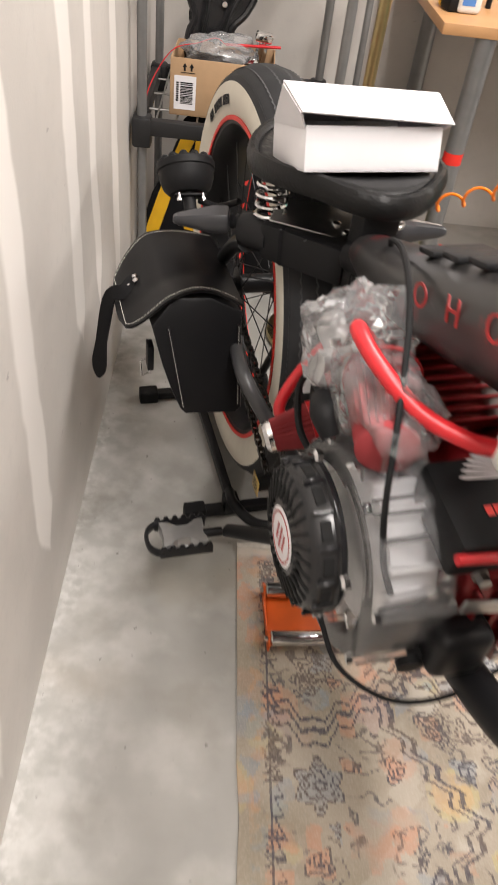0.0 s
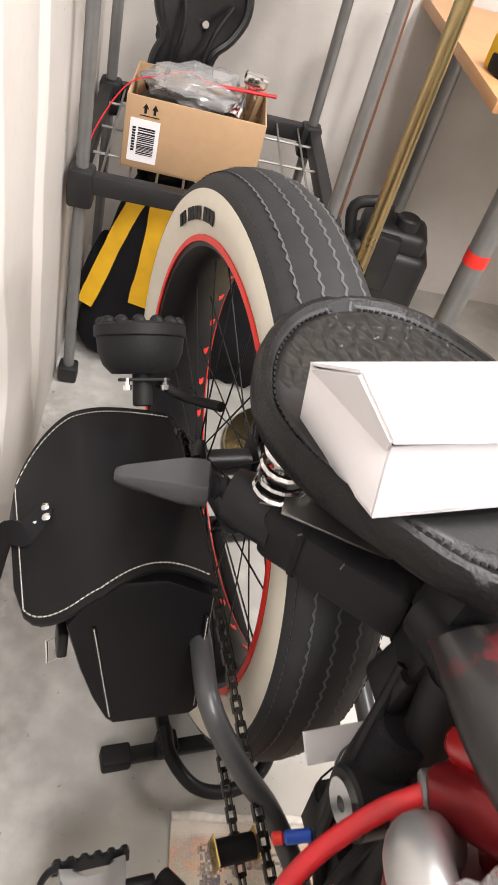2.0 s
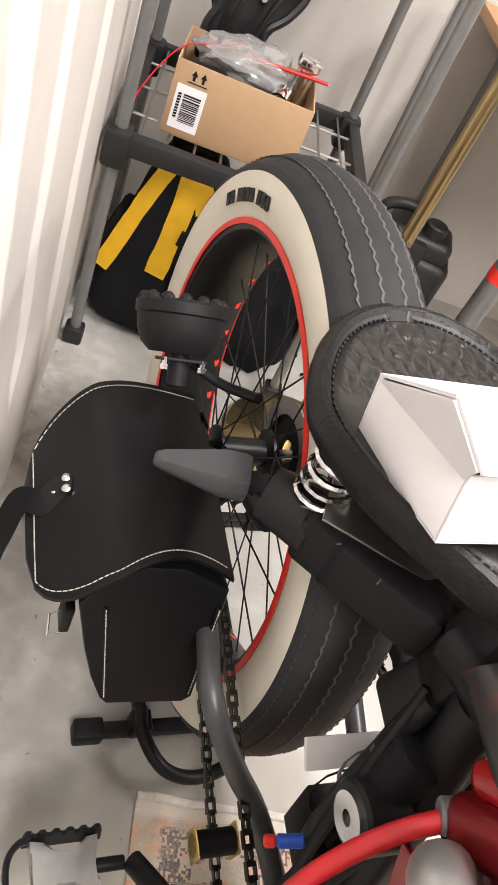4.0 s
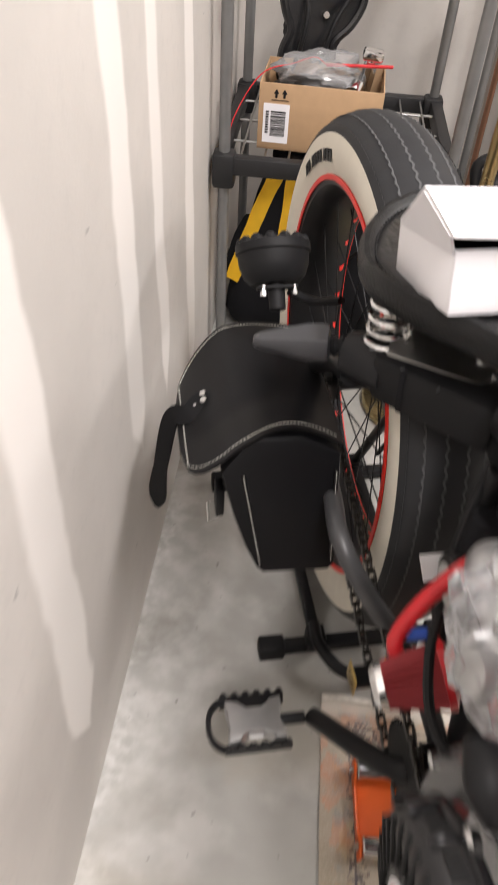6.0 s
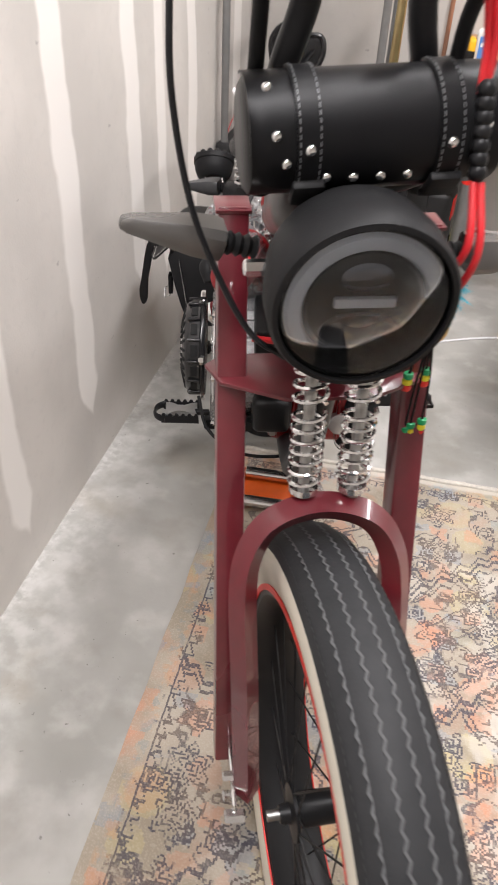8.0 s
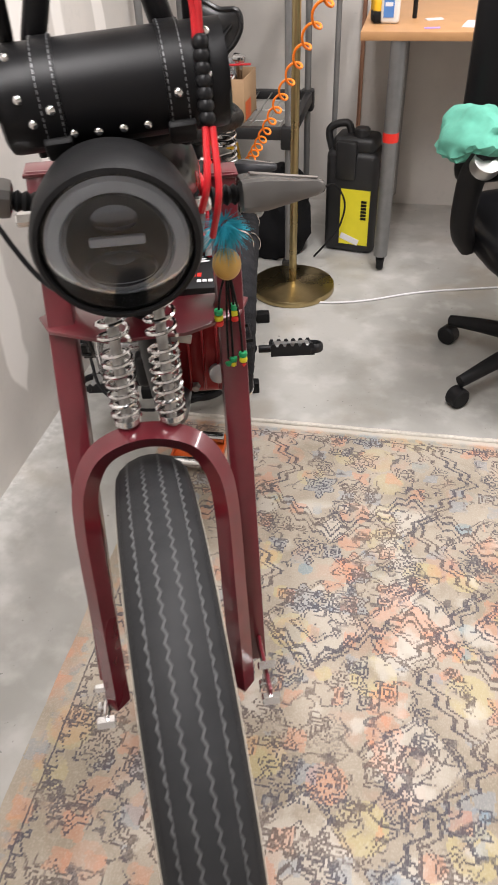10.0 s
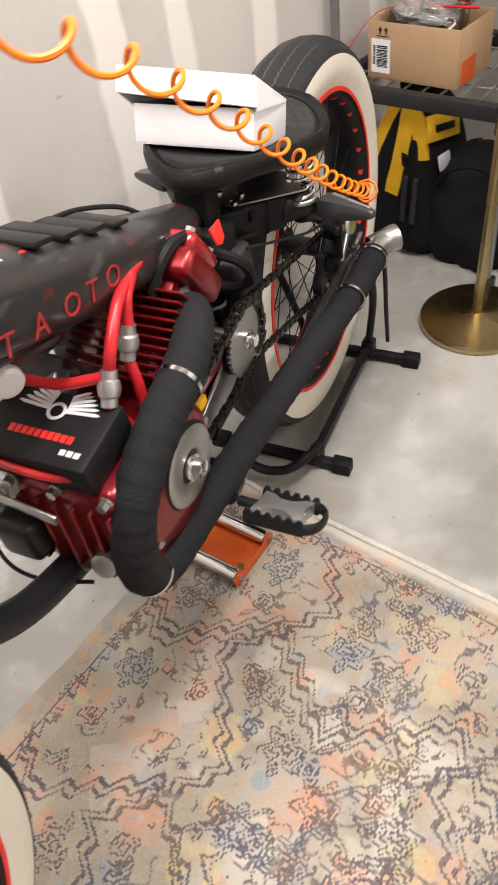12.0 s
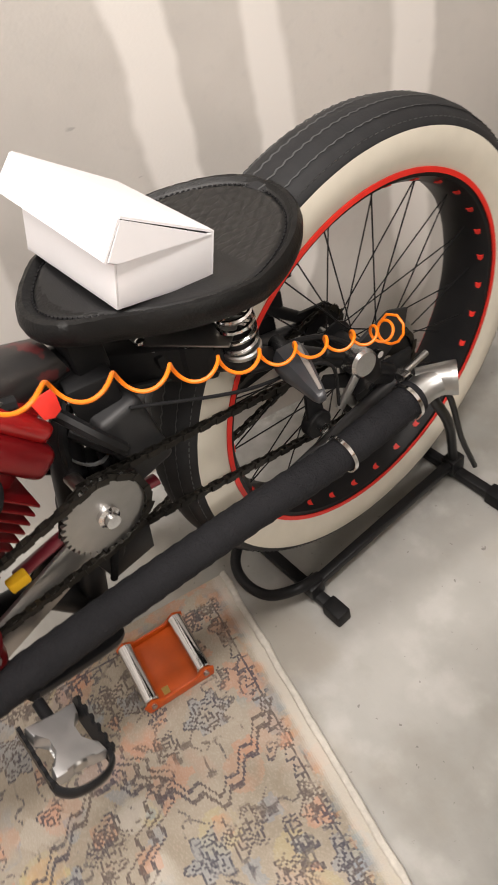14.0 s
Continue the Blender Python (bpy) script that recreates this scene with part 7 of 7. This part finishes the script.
def cardboard_box():
    b = thing("cardboard_box", pose(0.090, 1.845, SZ + 0.003, 0, 0, -2), "open brown cardboard box full of parts on the shelf", "box")
    W, D, H, t = 0.243, 0.165, 0.128, 0.003
    part("bottom", box((W / 2, D / 2, t / 2), (W, D, t)), M_KRAFT, b)
    for y in (t / 2, D - t / 2):
        part("panel", box((W / 2, y, H / 2), (W, t, H), 0.0006), M_KRAFT, b)
    for x in (t / 2, W - t / 2):
        part("panel", box((x, D / 2, H / 2), (t, D - 2 * t - 0.0004, H), 0.0006), M_KRAFT, b)
    lab = part("label", box((0.036, -0.0006, 0.052), (0.052, 0.0008, 0.076)), M_CARD, b, "white shipping label with black bars")
    rng = random.Random(8)
    y = 0.028
    while y < 0.078:
        h = rng.choice((0.0012, 0.002, 0.003))
        part("label_bar", box((0.040, -0.0012, y), (0.030, 0.0006, h)), M_MATTE, lab)
        y += h + rng.choice((0.0012, 0.002))
    bm = bmesh.new()
    for i in range(9):
        box((0.018, -0.0012, 0.034 + i * 0.005), (0.006, 0.0006, 0.0035), 0, bm)
    part("label_bars", bm, M_MATTE, lab)
    for x in (0.034, 0.050):
        part("arrow_mark", prism([(-0.0022, 0), (0.0022, 0), (0.0022, 0.008), (0.0055, 0.008), (0, 0.017), (-0.0055, 0.008), (-0.0022, 0.008)], -0.0003, 0.0003, Matrix.Translation((x, -0.0006, 0.101)) @ Matrix.Rotation(radians(90), 4, "X")), M_MATTE, b)
    part("arrow_line", box((0.042, -0.0006, 0.097), (0.034, 0.0006, 0.0014)), M_MATTE, b)
    part("side_print", box((W + 0.0006, 0.05, 0.03), (0.0008, 0.07, 0.055)), M_ORANGE, b, "orange printed panel")
    return b


cardboard_box()


def crinkle(name, c, s, seed, mat, label, category, k=0.35):
    bm = bmesh.new()
    bmesh.ops.create_icosphere(bm, subdivisions=4, radius=1)
    off = Vector((seed * 3.1, seed * 1.7, 0))
    for v in bm.verts:
        d = v.co.copy()
        v.co = Vector((d.x * s[0], d.y * s[1], d.z * s[2])) * (1 + k * noise.noise(d * 1.6 + off) + 0.5 * k * abs(noise.noise(d * 5 + off)))
    return solid(name, bm, mat, label, category, pose(*c))


crinkle("plastic_bag", (0.20, 1.93, SZ + 0.135), (0.085, 0.055, 0.035), 4, M_MILKY, "milky crumpled plastic bag in the box", "bag")
crinkle("dark_parts", (0.20, 1.92, SZ + 0.085), (0.098, 0.062, 0.038), 7, M_DUSTY, "pile of dark small parts in the box", "parts", 0.2)
solid("red_straw", rod((0.215, 1.90, SZ + 0.155), (0.345, 1.895, SZ + 0.162), 0.0032, 10), M_REDRUB, "thin red plastic tube lying on the box", "tube")
solid("red_wire", tube([(0.03, 1.80, SZ + 0.004), (0.045, 1.83, SZ + 0.07), (0.09, 1.88, SZ + 0.135), (0.15, 1.91, SZ + 0.150), (0.19, 1.925, SZ + 0.160), (0.215, 1.92, SZ + 0.15)], 0.0013, 8, n=8), M_REDRUB, "thin red wire draped over the box", "wire")
post = thing("chrome_stem", pose(0.288, 1.925, SZ + 0.06, 6, 8, 0), "chrome handlebar stem standing in the box", "bicycle part")
part("stem_tube", lathe([(0, 0), (0.014, 0), (0.014, 0.12), (0.010, 0.122), (0.010, 0.10), (0, 0.10)], 24), M_CHROME, post)
part("stem_clamp", box((0, 0, 0.118), (0.042, 0.030, 0.020), 0.006), M_CHROME, post)
part("stem_ring", lathe([(0.013, -0.012), (0.018, -0.012), (0.018, 0.012), (0.013, 0.012)], 24, axis((-0.02, -0.03, 0.055), (0.2, 1, 0.3)), closed=True), M_CHROME, post)


def spare_saddle():
    """A plastic saddle shell leaning upright behind the box, its underside forward."""
    s = thing("spare_saddle", pose(0.165, 2.03, SZ + 0.098, -12, 14, 8), "black plastic spare bicycle saddle leaning against the wall", "saddle")
    out = [(-0.045, -0.02), (0.0, -0.035), (0.045, -0.02), (0.055, 0.03), (0.045, 0.07), (0.07, 0.11), (0.082, 0.16), (0.06, 0.205), (0.0, 0.195), (-0.06, 0.205), (-0.088, 0.16), (-0.075, 0.11), (-0.05, 0.07), (-0.055, 0.03)]
    out = [(p.x, p.y) for p in smooth_path([(a, b, 0) for a, b in out], 4, True)]
    m = Matrix.Rotation(radians(90), 4, "X")
    part("shell", prism(out, -0.022, 0.012, m, bevel=0.010), M_DARKGLOSS, s)
    part("rim_roll", tube([m @ Vector((a, b, 0.010)) for a, b in out], 0.009, 8, closed=True), M_DARKGLOSS, s)
    for x in (-0.025, 0.025):
        part("rail", tube([(x, -0.018, 0.0), (x, -0.042, 0.05), (x * 1.2, -0.042, 0.11), (x * 2, -0.018, 0.16)], 0.005, n=5), M_MATTE, s)
    part("screw", rod((0.012, -0.016, 0.115), (0.012, -0.026, 0.115), 0.007, 10, chamfer=0.001), M_CHROME, s)
    return s


spare_saddle()

# ---- bags below the shelf ----


def soft_block(c, s, seed, k=0.05, p=3.0):
    """A sagging, lumpy cushion form that rests on z = 0."""
    bm = bmesh.new()
    bmesh.ops.create_icosphere(bm, subdivisions=4, radius=1)
    off = Vector((seed, seed * 2.3, 0))
    for v in bm.verts:
        d = v.co.copy()
        r = (abs(d.x) ** p + abs(d.y) ** p + abs(d.z) ** p) ** (-1 / p)
        q = d * r * (1 + k * noise.noise(d * 2.2 + off) + 0.5 * k * noise.noise(d * 6 + off))
        v.co = Vector((c[0] + q.x * s[0], c[1] + q.y * s[1], max(0.0, c[2] + q.z * s[2])))
    return bm


tb = thing("tool_bag", pose(0.175, 1.985, 0, 0, 0, -8), "black and yellow canvas tool bag under the shelf", "bag")
bm = soft_block((0, 0, 0.205), (0.145, 0.140, 0.212), 2, 0.04, 4.5)
for v in bm.verts:
    k = 1 - 0.52 * max(0.0, v.co.z - 0.04) / 0.37
    v.co.x, v.co.y = v.co.x * k, v.co.y * (k + 0.10)
part("bag_body", bm, M_FABRIC, tb)


def bag_strip(pts, w, label=""):
    """A sewn canvas strip along the points on the front of the bag."""
    path = smooth_path(pts, 6)
    bm = bmesh.new()
    prev = None
    for i, p in enumerate(path):
        t = (path[min(i + 1, len(path) - 1)] - path[max(i - 1, 0)]).normalized()
        side = t.cross(Vector((0, -0.9, 0.35))).normalized() * w * (1 + 0.10 * noise.noise(p * 30))
        nrm = side.cross(t).normalized() * 0.005
        ring = [bm.verts.new(p + side - nrm), bm.verts.new(p - side - nrm), bm.verts.new(p - side + nrm), bm.verts.new(p + side + nrm)]
        if prev:
            for j in range(4):
                bm.faces.new((prev[j], prev[(j + 1) % 4], ring[(j + 1) % 4], ring[j]))
        else:
            bm.faces.new(ring)
        prev = ring
    bm.faces.new(prev)
    return part("yellow_panel", bm, M_YELLOW, tb, label)


bag_strip([(-0.030, -0.068, 0.400), (-0.062, -0.092, 0.315), (-0.092, -0.118, 0.215), (-0.112, -0.130, 0.150)], 0.017, "yellow canvas edge strip")
bag_strip([(0.012, -0.070, 0.402), (0.012, -0.092, 0.320), (0.006, -0.112, 0.240), (0.000, -0.126, 0.175)], 0.022, "yellow canvas panel")
bag_strip([(0.020, -0.074, 0.392), (0.052, -0.084, 0.345), (0.074, -0.098, 0.275)], 0.020)
part("logo_bar", box((0.030, -0.1145, 0.262), (0.016, 0.004, 0.070), 0.001, m=Matrix.Rotation(radians(8), 4, "Y") @ Matrix.Rotation(radians(16), 4, "X")), M_MATTE, tb)
part("yellow_band", box((0.086, -0.030, 0.345), (0.012, 0.135, 0.065), 0.004, m=Matrix.Rotation(radians(-14), 4, "Y") @ Matrix.Rotation(radians(-10), 4, "X")), M_YELLOW, tb, "yellow canvas band")
part("logo_bar", box((0.0935, -0.030, 0.345), (0.003, 0.080, 0.018), 0.001, m=Matrix.Rotation(radians(-14), 4, "Y") @ Matrix.Rotation(radians(-10), 4, "X")), M_MATTE, tb)
part("sewn_patch", box((0.112, -0.05, 0.265), (0.004, 0.050, 0.040), 0.001, m=Matrix.Rotation(radians(-14), 4, "Y")), M_CARD, tb, "small sewn patch")
part("handle", tube([(-0.040, -0.02, 0.395), (-0.040, -0.03, 0.432), (0.035, -0.03, 0.432), (0.035, -0.02, 0.395)], 0.009, n=5), M_FABRIC, tb)
part("side_pocket", box((-0.118, -0.05, 0.20), (0.030, 0.11, 0.12), 0.012, m=Matrix.Rotation(radians(16), 4, "Y")), M_FABRIC, tb)
for x in (-0.02, 0.012):
    part("tool_handle", rod((x + 0.075, -0.150, 0.12), (x + 0.072, -0.135, 0.245), 0.009, 12, chamfer=0.003), M_DUSTY, tb)
db = thing("duffel_bag", pose(0.385, 1.965, 0, 0, 0, 8), "slumped black fabric bag on the floor", "bag")
part("bag_body", soft_block((0, 0, 0.13), (0.145, 0.135, 0.175), 6, 0.14, 2.4), M_FABRIC, db)
part("strap", tube([(-0.10, -0.10, 0.23), (-0.06, -0.15, 0.30), (0.02, -0.15, 0.31), (0.06, -0.13, 0.24), (0.10, -0.14, 0.10)], 0.010, 8, n=6, squash=0.3), M_FABRIC, db)

# ---- canister, poles and lamp ----


def canister():
    c = thing("canister", pose(0.685, 2.02, 0, 0, 0, -10), "black plastic canister case with a yellow label", "canister")
    part("canister_body", box((0, 0, 0.18), (0.185, 0.13, 0.36), 0.022, seg=3), M_DUSTY, c)
    part("shoulder", box((0.0, 0, 0.375), (0.150, 0.11, 0.060), 0.020, seg=3), M_DUSTY, c)
    part("rib", box((-0.02, -0.058, 0.33), (0.075, 0.030, 0.13), 0.010), M_DUSTY, c)
    part("cap", lathe([(0, 0), (0.026, 0), (0.026, 0.024), (0.022, 0.028), (0, 0.028)], 20, Matrix.Translation((0.02, -0.02, 0.402))), M_DUSTY, c)
    part("carry_handle", tube([(-0.085, 0, 0.33), (-0.100, 0, 0.41), (-0.04, 0, 0.435), (-0.02, 0, 0.40)], 0.013, n=5), M_DUSTY, c)
    lab = part("label", box((0.020, -0.0665, 0.135), (0.105, 0.002, 0.20)), M_LABELY, c, "yellow label with black bars")
    for i in range(6):
        part("label_bar", box((0.052, -0.0680, 0.195 - i * 0.012), (0.020, 0.0012, 0.009)), M_MATTE, lab)
    part("label_swoosh", box((0.006, -0.0680, 0.055), (0.07, 0.0012, 0.022), 0, m=Matrix.Rotation(radians(20), 4, "Y")), M_CARD, lab)
    part("red_edge", box((0.094, 0.0, 0.30), (0.004, 0.06, 0.07), 0.001), M_REDTAPE, c)
    return c


canister()
pole = thing("walking_pole", pose(0.585, 2.18, 0, 0, 0, 0), "grey metal pole with a black ball knob", "pole")
part("shaft", rod((0, 0, 0.0), (0, 0.03, 0.80), 0.0095, 14), M_POST, pole)
bm = bmesh.new()
bmesh.ops.create_uvsphere(bm, u_segments=20, v_segments=12, radius=0.030, matrix=Matrix.Translation((0, 0.03, 0.815)))
part("ball_knob", bm, M_BLACK, pole)
# thin rod that imitates the reddish reflection on the wall beside the pole
solid("reflection_strip", rod((0.655, 2.40, 0.0), (0.655, 2.435, 1.3), 0.008, 12), M_REFLECTION, "thin reddish reflection strip on the wall, built as a rod", "pipe")
lamp = thing("floor_lamp", pose(0.520, 1.655, 0), "antique brass floor lamp with a round base", "lamp")
part("base", lathe([(0, 0), (0.138, 0), (0.141, 0.004), (0.141, 0.016), (0.138, 0.020), (0.03, 0.0265), (0.016, 0.032), (0, 0.032)], 72), M_BRASS, lamp, "round brushed brass base")
part("pole", rod((0, 0, 0.028), (0.012, 0, 1.45), 0.0125, 24), M_BRASS, lamp, "slim brass pole")
solid("power_cord", tube([(0.60, 1.56, 0.004), (0.68, 1.57, 0.004), (0.78, 1.60, 0.004), (0.95, 1.68, 0.004), (1.2, 1.75, 0.004)], 0.0032, 8, n=8), M_CARD, "thin white cord along the floor", "cable")
solid("extension_lead", tube([(0.56, 1.90, 0.005), (0.60, 1.88, 0.06), (0.645, 1.90, 0.12), (0.66, 1.92, 0.20), (0.62, 1.93, 0.26), (0.57, 1.92, 0.24)], 0.0035, 8, n=8), M_MATTE, "looped thin black cord", "cable")

# ---- desk with things on it ----
DX, DY, DZ = 0.690, 1.800, 0.750


def desk():
    d = thing("desk", pose(DX, DY, 0), "wood laminate desk on grey steel legs with casters", "desk")
    part("desktop", box((0.70, 0.32, DZ - 0.012), (1.40, 0.64, 0.024), 0.002), M_WOOD, d, "warm wood laminate top")
    for x in (0.11, 1.28):
        for y in (0.026, 0.600):
            leg = part("leg", rod((x, y, 0.060), (x, y, DZ - 0.024), 0.024, 28), M_POST, d, "grey steel tube leg")
            part("caster_fork", box((x, y + 0.012, 0.048), (0.030, 0.034, 0.030), 0.006), M_MATTE, leg)
            part("caster_wheel", rod((x - 0.012, y + 0.018, 0.030), (x + 0.012, y + 0.018, 0.030), 0.030, 24, chamfer=0.004), M_MATTE, leg)
    part("red_sticker", lathe([(0.0249, -0.014), (0.0253, -0.014), (0.0253, 0.014), (0.0249, 0.014)], 10, Matrix.Translation((0.11, 0.026, 0.455)), closed=True), M_REDTAPE, d, "round red sticker")
    part("back_rail", box((0.70, 0.60, DZ - 0.06), (1.12, 0.03, 0.06), 0.003), M_POST, d)
    return d


desk()
bt = thing("spray_bottle", pose(DX + 0.075, DY + 0.12, DZ), "milky plastic bottle with a blue label on the desk", "bottle")
part("bottle_body", box((0, 0, 0.045), (0.055, 0.036, 0.09), 0.010, seg=3), M_BOTTLE, bt)
part("neck", rod((0, 0, 0.088), (0, 0, 0.105), 0.012, 18, chamfer=0.002), M_BOTTLE, bt)
part("label", box((-0.004, -0.0186, 0.045), (0.030, 0.001, 0.055)), M_LABELB, bt, "blue printed label")
part("label_bar", box((-0.004, -0.0194, 0.052), (0.022, 0.0008, 0.010)), M_CARD, bt)
tm = thing("tape_measure", pose(DX + 0.035, DY + 0.14, DZ, 0, 0, 15), "yellow and black tape measure on the desk", "tool")
part("case", box((0, 0, 0.032), (0.030, 0.066, 0.064), 0.010, seg=3), M_YELLOW, tm)
part("grip", box((0, -0.01, 0.018), (0.034, 0.050, 0.036), 0.008), M_MATTE, tm)
solid("paper_sheet", box((0, 0, 0.001), (0.14, 0.10, 0.001), 0), M_CARD, "white paper sheet on the desk", "paper", pose(DX + 0.36, DY + 0.10, DZ, 0, 0, -12))
solid("sticker_card", box((0, 0, 0.001), (0.045, 0.018, 0.001), 0), M_LILAC, "small lilac sticker card on the desk", "card", pose(DX + 0.20, DY + 0.05, DZ, 0, 0, 8))
solid("black_tube", rod((0, 0, 0), (0, 0, 0.055), 0.007, 14, chamfer=0.001), M_MATTE, "short black tube standing on the desk", "tube", pose(DX + 0.145, DY + 0.20, DZ))
solid("scrap_paper", box((0, 0, 0.001), (0.05, 0.03, 0.001), 0), M_CARD, "crumpled paper scrap on the desk", "paper", pose(DX + 0.205, DY + 0.18, DZ, 0, 0, 20))

# ---- office chair with a cloth ----
ch = thing("office_chair", pose(1.262, 1.24, 0, 0, 0, 20), "black office chair with a teal cloth on its armrest", "chair")
part("seat", soft_block((0, 0, 0.42), (0.24, 0.24, 0.05), 3, 0.03, 4), M_LEATHER, ch)
part("backrest", box((0.0, 0.24, 0.72), (0.42, 0.07, 0.5), 0.035, seg=3), M_LEATHER, ch)
arm = part("armrest", tube([(-0.24, 0.02, 0.40), (-0.275, 0.0, 0.46), (-0.285, -0.03, 0.58), (-0.28, -0.06, 0.64), (-0.27, -0.02, 0.665), (-0.25, 0.12, 0.66)], [0.026, 0.028, 0.03, 0.032, 0.032, 0.028], n=6), M_MATTE, ch)
part("arm_cap", lathe([(0, 0), (0.03, 0.002), (0.033, 0.012), (0.030, 0.03), (0, 0.034)], 20, axis((-0.281, -0.068, 0.62), (0.05, -0.6, 0.8))), M_STEEL, arm)
part("gas_lift", rod((0, 0, 0.10), (0, 0, 0.40), 0.025, 20), M_MATTE, ch)
for i in range(5):
    a = math.tau * i / 5 + radians(200)
    lg = part("star_leg", tube([(0, 0, 0.115), (0.14 * math.cos(a), 0.14 * math.sin(a), 0.10), (0.27 * math.cos(a), 0.27 * math.sin(a), 0.075)], [0.026, 0.022, 0.016], n=3), M_MATTE, ch)
    part("caster", rod((0.27 * math.cos(a) - 0.02 * math.sin(a), 0.27 * math.sin(a) + 0.02 * math.cos(a), 0.028), (0.27 * math.cos(a) + 0.02 * math.sin(a), 0.27 * math.sin(a) - 0.02 * math.cos(a), 0.028), 0.028, 20, chamfer=0.005), M_MATTE, lg)
bm = bmesh.new()
bmesh.ops.create_icosphere(bm, subdivisions=4, radius=1)
for v in bm.verts:
    d = v.co.copy()
    k = 1 + 0.22 * noise.noise(d * 1.8) + 0.10 * noise.noise(d * 6)
    v.co = Vector((d.x * 0.075, d.y * 0.12, d.z * 0.050 - 0.035 * abs(d.x) ** 2)) * k
solid("teal_cloth", bm, M_TEAL, "crumpled teal towel over the chair arm", "towel", pose(1.007, 1.17, 0.675, 0, 0, 20))

# ---- coiled orange hose from the left grip to the tail ----


def coil_hose():
    a, b = BIKE @ Vector((0.150, -0.065, 0.560)), BIKE @ BARS @ Vector((0.285, 0.055, 1.150))
    path = []
    n = 1000
    for i in range(n + 1):
        f = i / n
        p = a.lerp(b, f)
        p.z += 0.38 * f ** 3 * (1 - f)
        path.append(p)
    out = []
    for i, p in enumerate(path):
        f = i / n
        t = (path[min(i + 1, n)] - path[max(i - 1, 0)]).normalized()
        u = t.cross(Vector((0, 0, 1))).normalized()
        w = u.cross(t)
        ph = math.tau * (19 * f ** 0.88 + 1.2 * (1 - math.exp(-f / 0.012)))
        r = 0.0098 + 0.012 * math.exp(-f / 0.012)
        out.append(p + (u * math.cos(ph) + w * math.sin(ph)) * r)
    h = thing("coiled_hose", Matrix(), "stretched bright orange coiled hose", "hose")
    part("coil", tube(out, 0.0020, 8), M_ORCOIL, h)
    part("end_ferrule", rod(out[-1], out[-1] + (b - a).normalized() * 0.02, 0.004, 12, chamfer=0.001), M_BLACK, h)
    return h


coil_hose()

# ---- ornaments on the left fork leg ----
om = thing("fork_charm", BIKE @ FORK @ pose(0.0915, -0.103, 0.688), "turquoise fur tuft with beads hanging on cords", "charm")
bm = bmesh.new()
rng = random.Random(11)
for i in range(420):
    d = Vector((rng.gauss(0, 1), rng.gauss(0, 1), rng.gauss(0, 0.8))).normalized()
    L = rng.uniform(0.020, 0.036)
    c = Vector((0, 0, 0.185))
    side = d.orthogonal().normalized() * 0.0008
    tip = c + d * L + Vector((0, 0, -0.012 * L / 0.03))
    q = [bm.verts.new(c + d * 0.006 + side), bm.verts.new(c + d * 0.006 - side), bm.verts.new(tip)]
    bm.faces.new(q)
tagged(part("fur_tuft", bm, M_FUR, om, "turquoise fur tuft"), kind="stuff")
bm = bmesh.new()
bmesh.ops.create_uvsphere(bm, u_segments=20, v_segments=14, radius=0.016, matrix=Matrix.Translation((0, 0, 0.140)) @ Matrix.Diagonal((1, 1, 1.1, 1)))
part("wooden_bead", bm, M_BEAD, om, "large carved wooden bead")
for i, (x, L) in enumerate(((-0.012, 0.055), (0.006, 0.05), (-0.004, 0.125), (0.014, 0.115), (0.002, 0.12))):
    part("cord", tube([(x * 0.2, 0, 0.128), (x * 0.8, 0.004, 0.128 - L * 0.5), (x, 0.006, 0.128 - L)], 0.0014, 6, n=4), M_MATTE, om)
    for k, mt in enumerate((M_GREEN, M_LABELY, M_REDTAPE)):
        part("bead", lathe([(0.0015, -0.0035), (0.0048, -0.003), (0.0055, 0), (0.0048, 0.003), (0.0015, 0.0035)], 12, Matrix.Translation((x, 0.006, 0.128 - L + 0.006 - k * 0.0072)), closed=True), mt, om)
part("cord_tie", lathe([(0.0245, -0.002), (0.0265, -0.002), (0.0265, 0.002), (0.0245, 0.002)], 4, Matrix.Translation((0.0095, 0.035, 0.030)) @ Matrix.Rotation(radians(45), 4, "Z"), closed=True), M_MATTE, om)

# ---- paper on the tank ----
bm = bmesh.new()
nx = 10
rows = []
for i in range(nx + 1):
    a = -0.8 + 1.6 * i / nx
    rows.append([bm.verts.new((0.066 * math.sin(a), y, 0.897 + (-0.8645 - y) * 0.39 - 0.030 * (1 - math.cos(a)) + 0.002)) for y in (-0.905, -0.855, -0.805)])
for A, B in zip(rows, rows[1:]):
    for j in range(2):
        bm.faces.new((A[j], A[j + 1], B[j + 1], B[j]))
ret = bmesh.ops.solidify(bm, geom=bm.faces[:], thickness=0.0008)
pp = thing("printed_paper", BIKE, "white printed paper with dark sketches lying on the tank", "paper")
part("sheet", bm, M_SKETCH, pp)
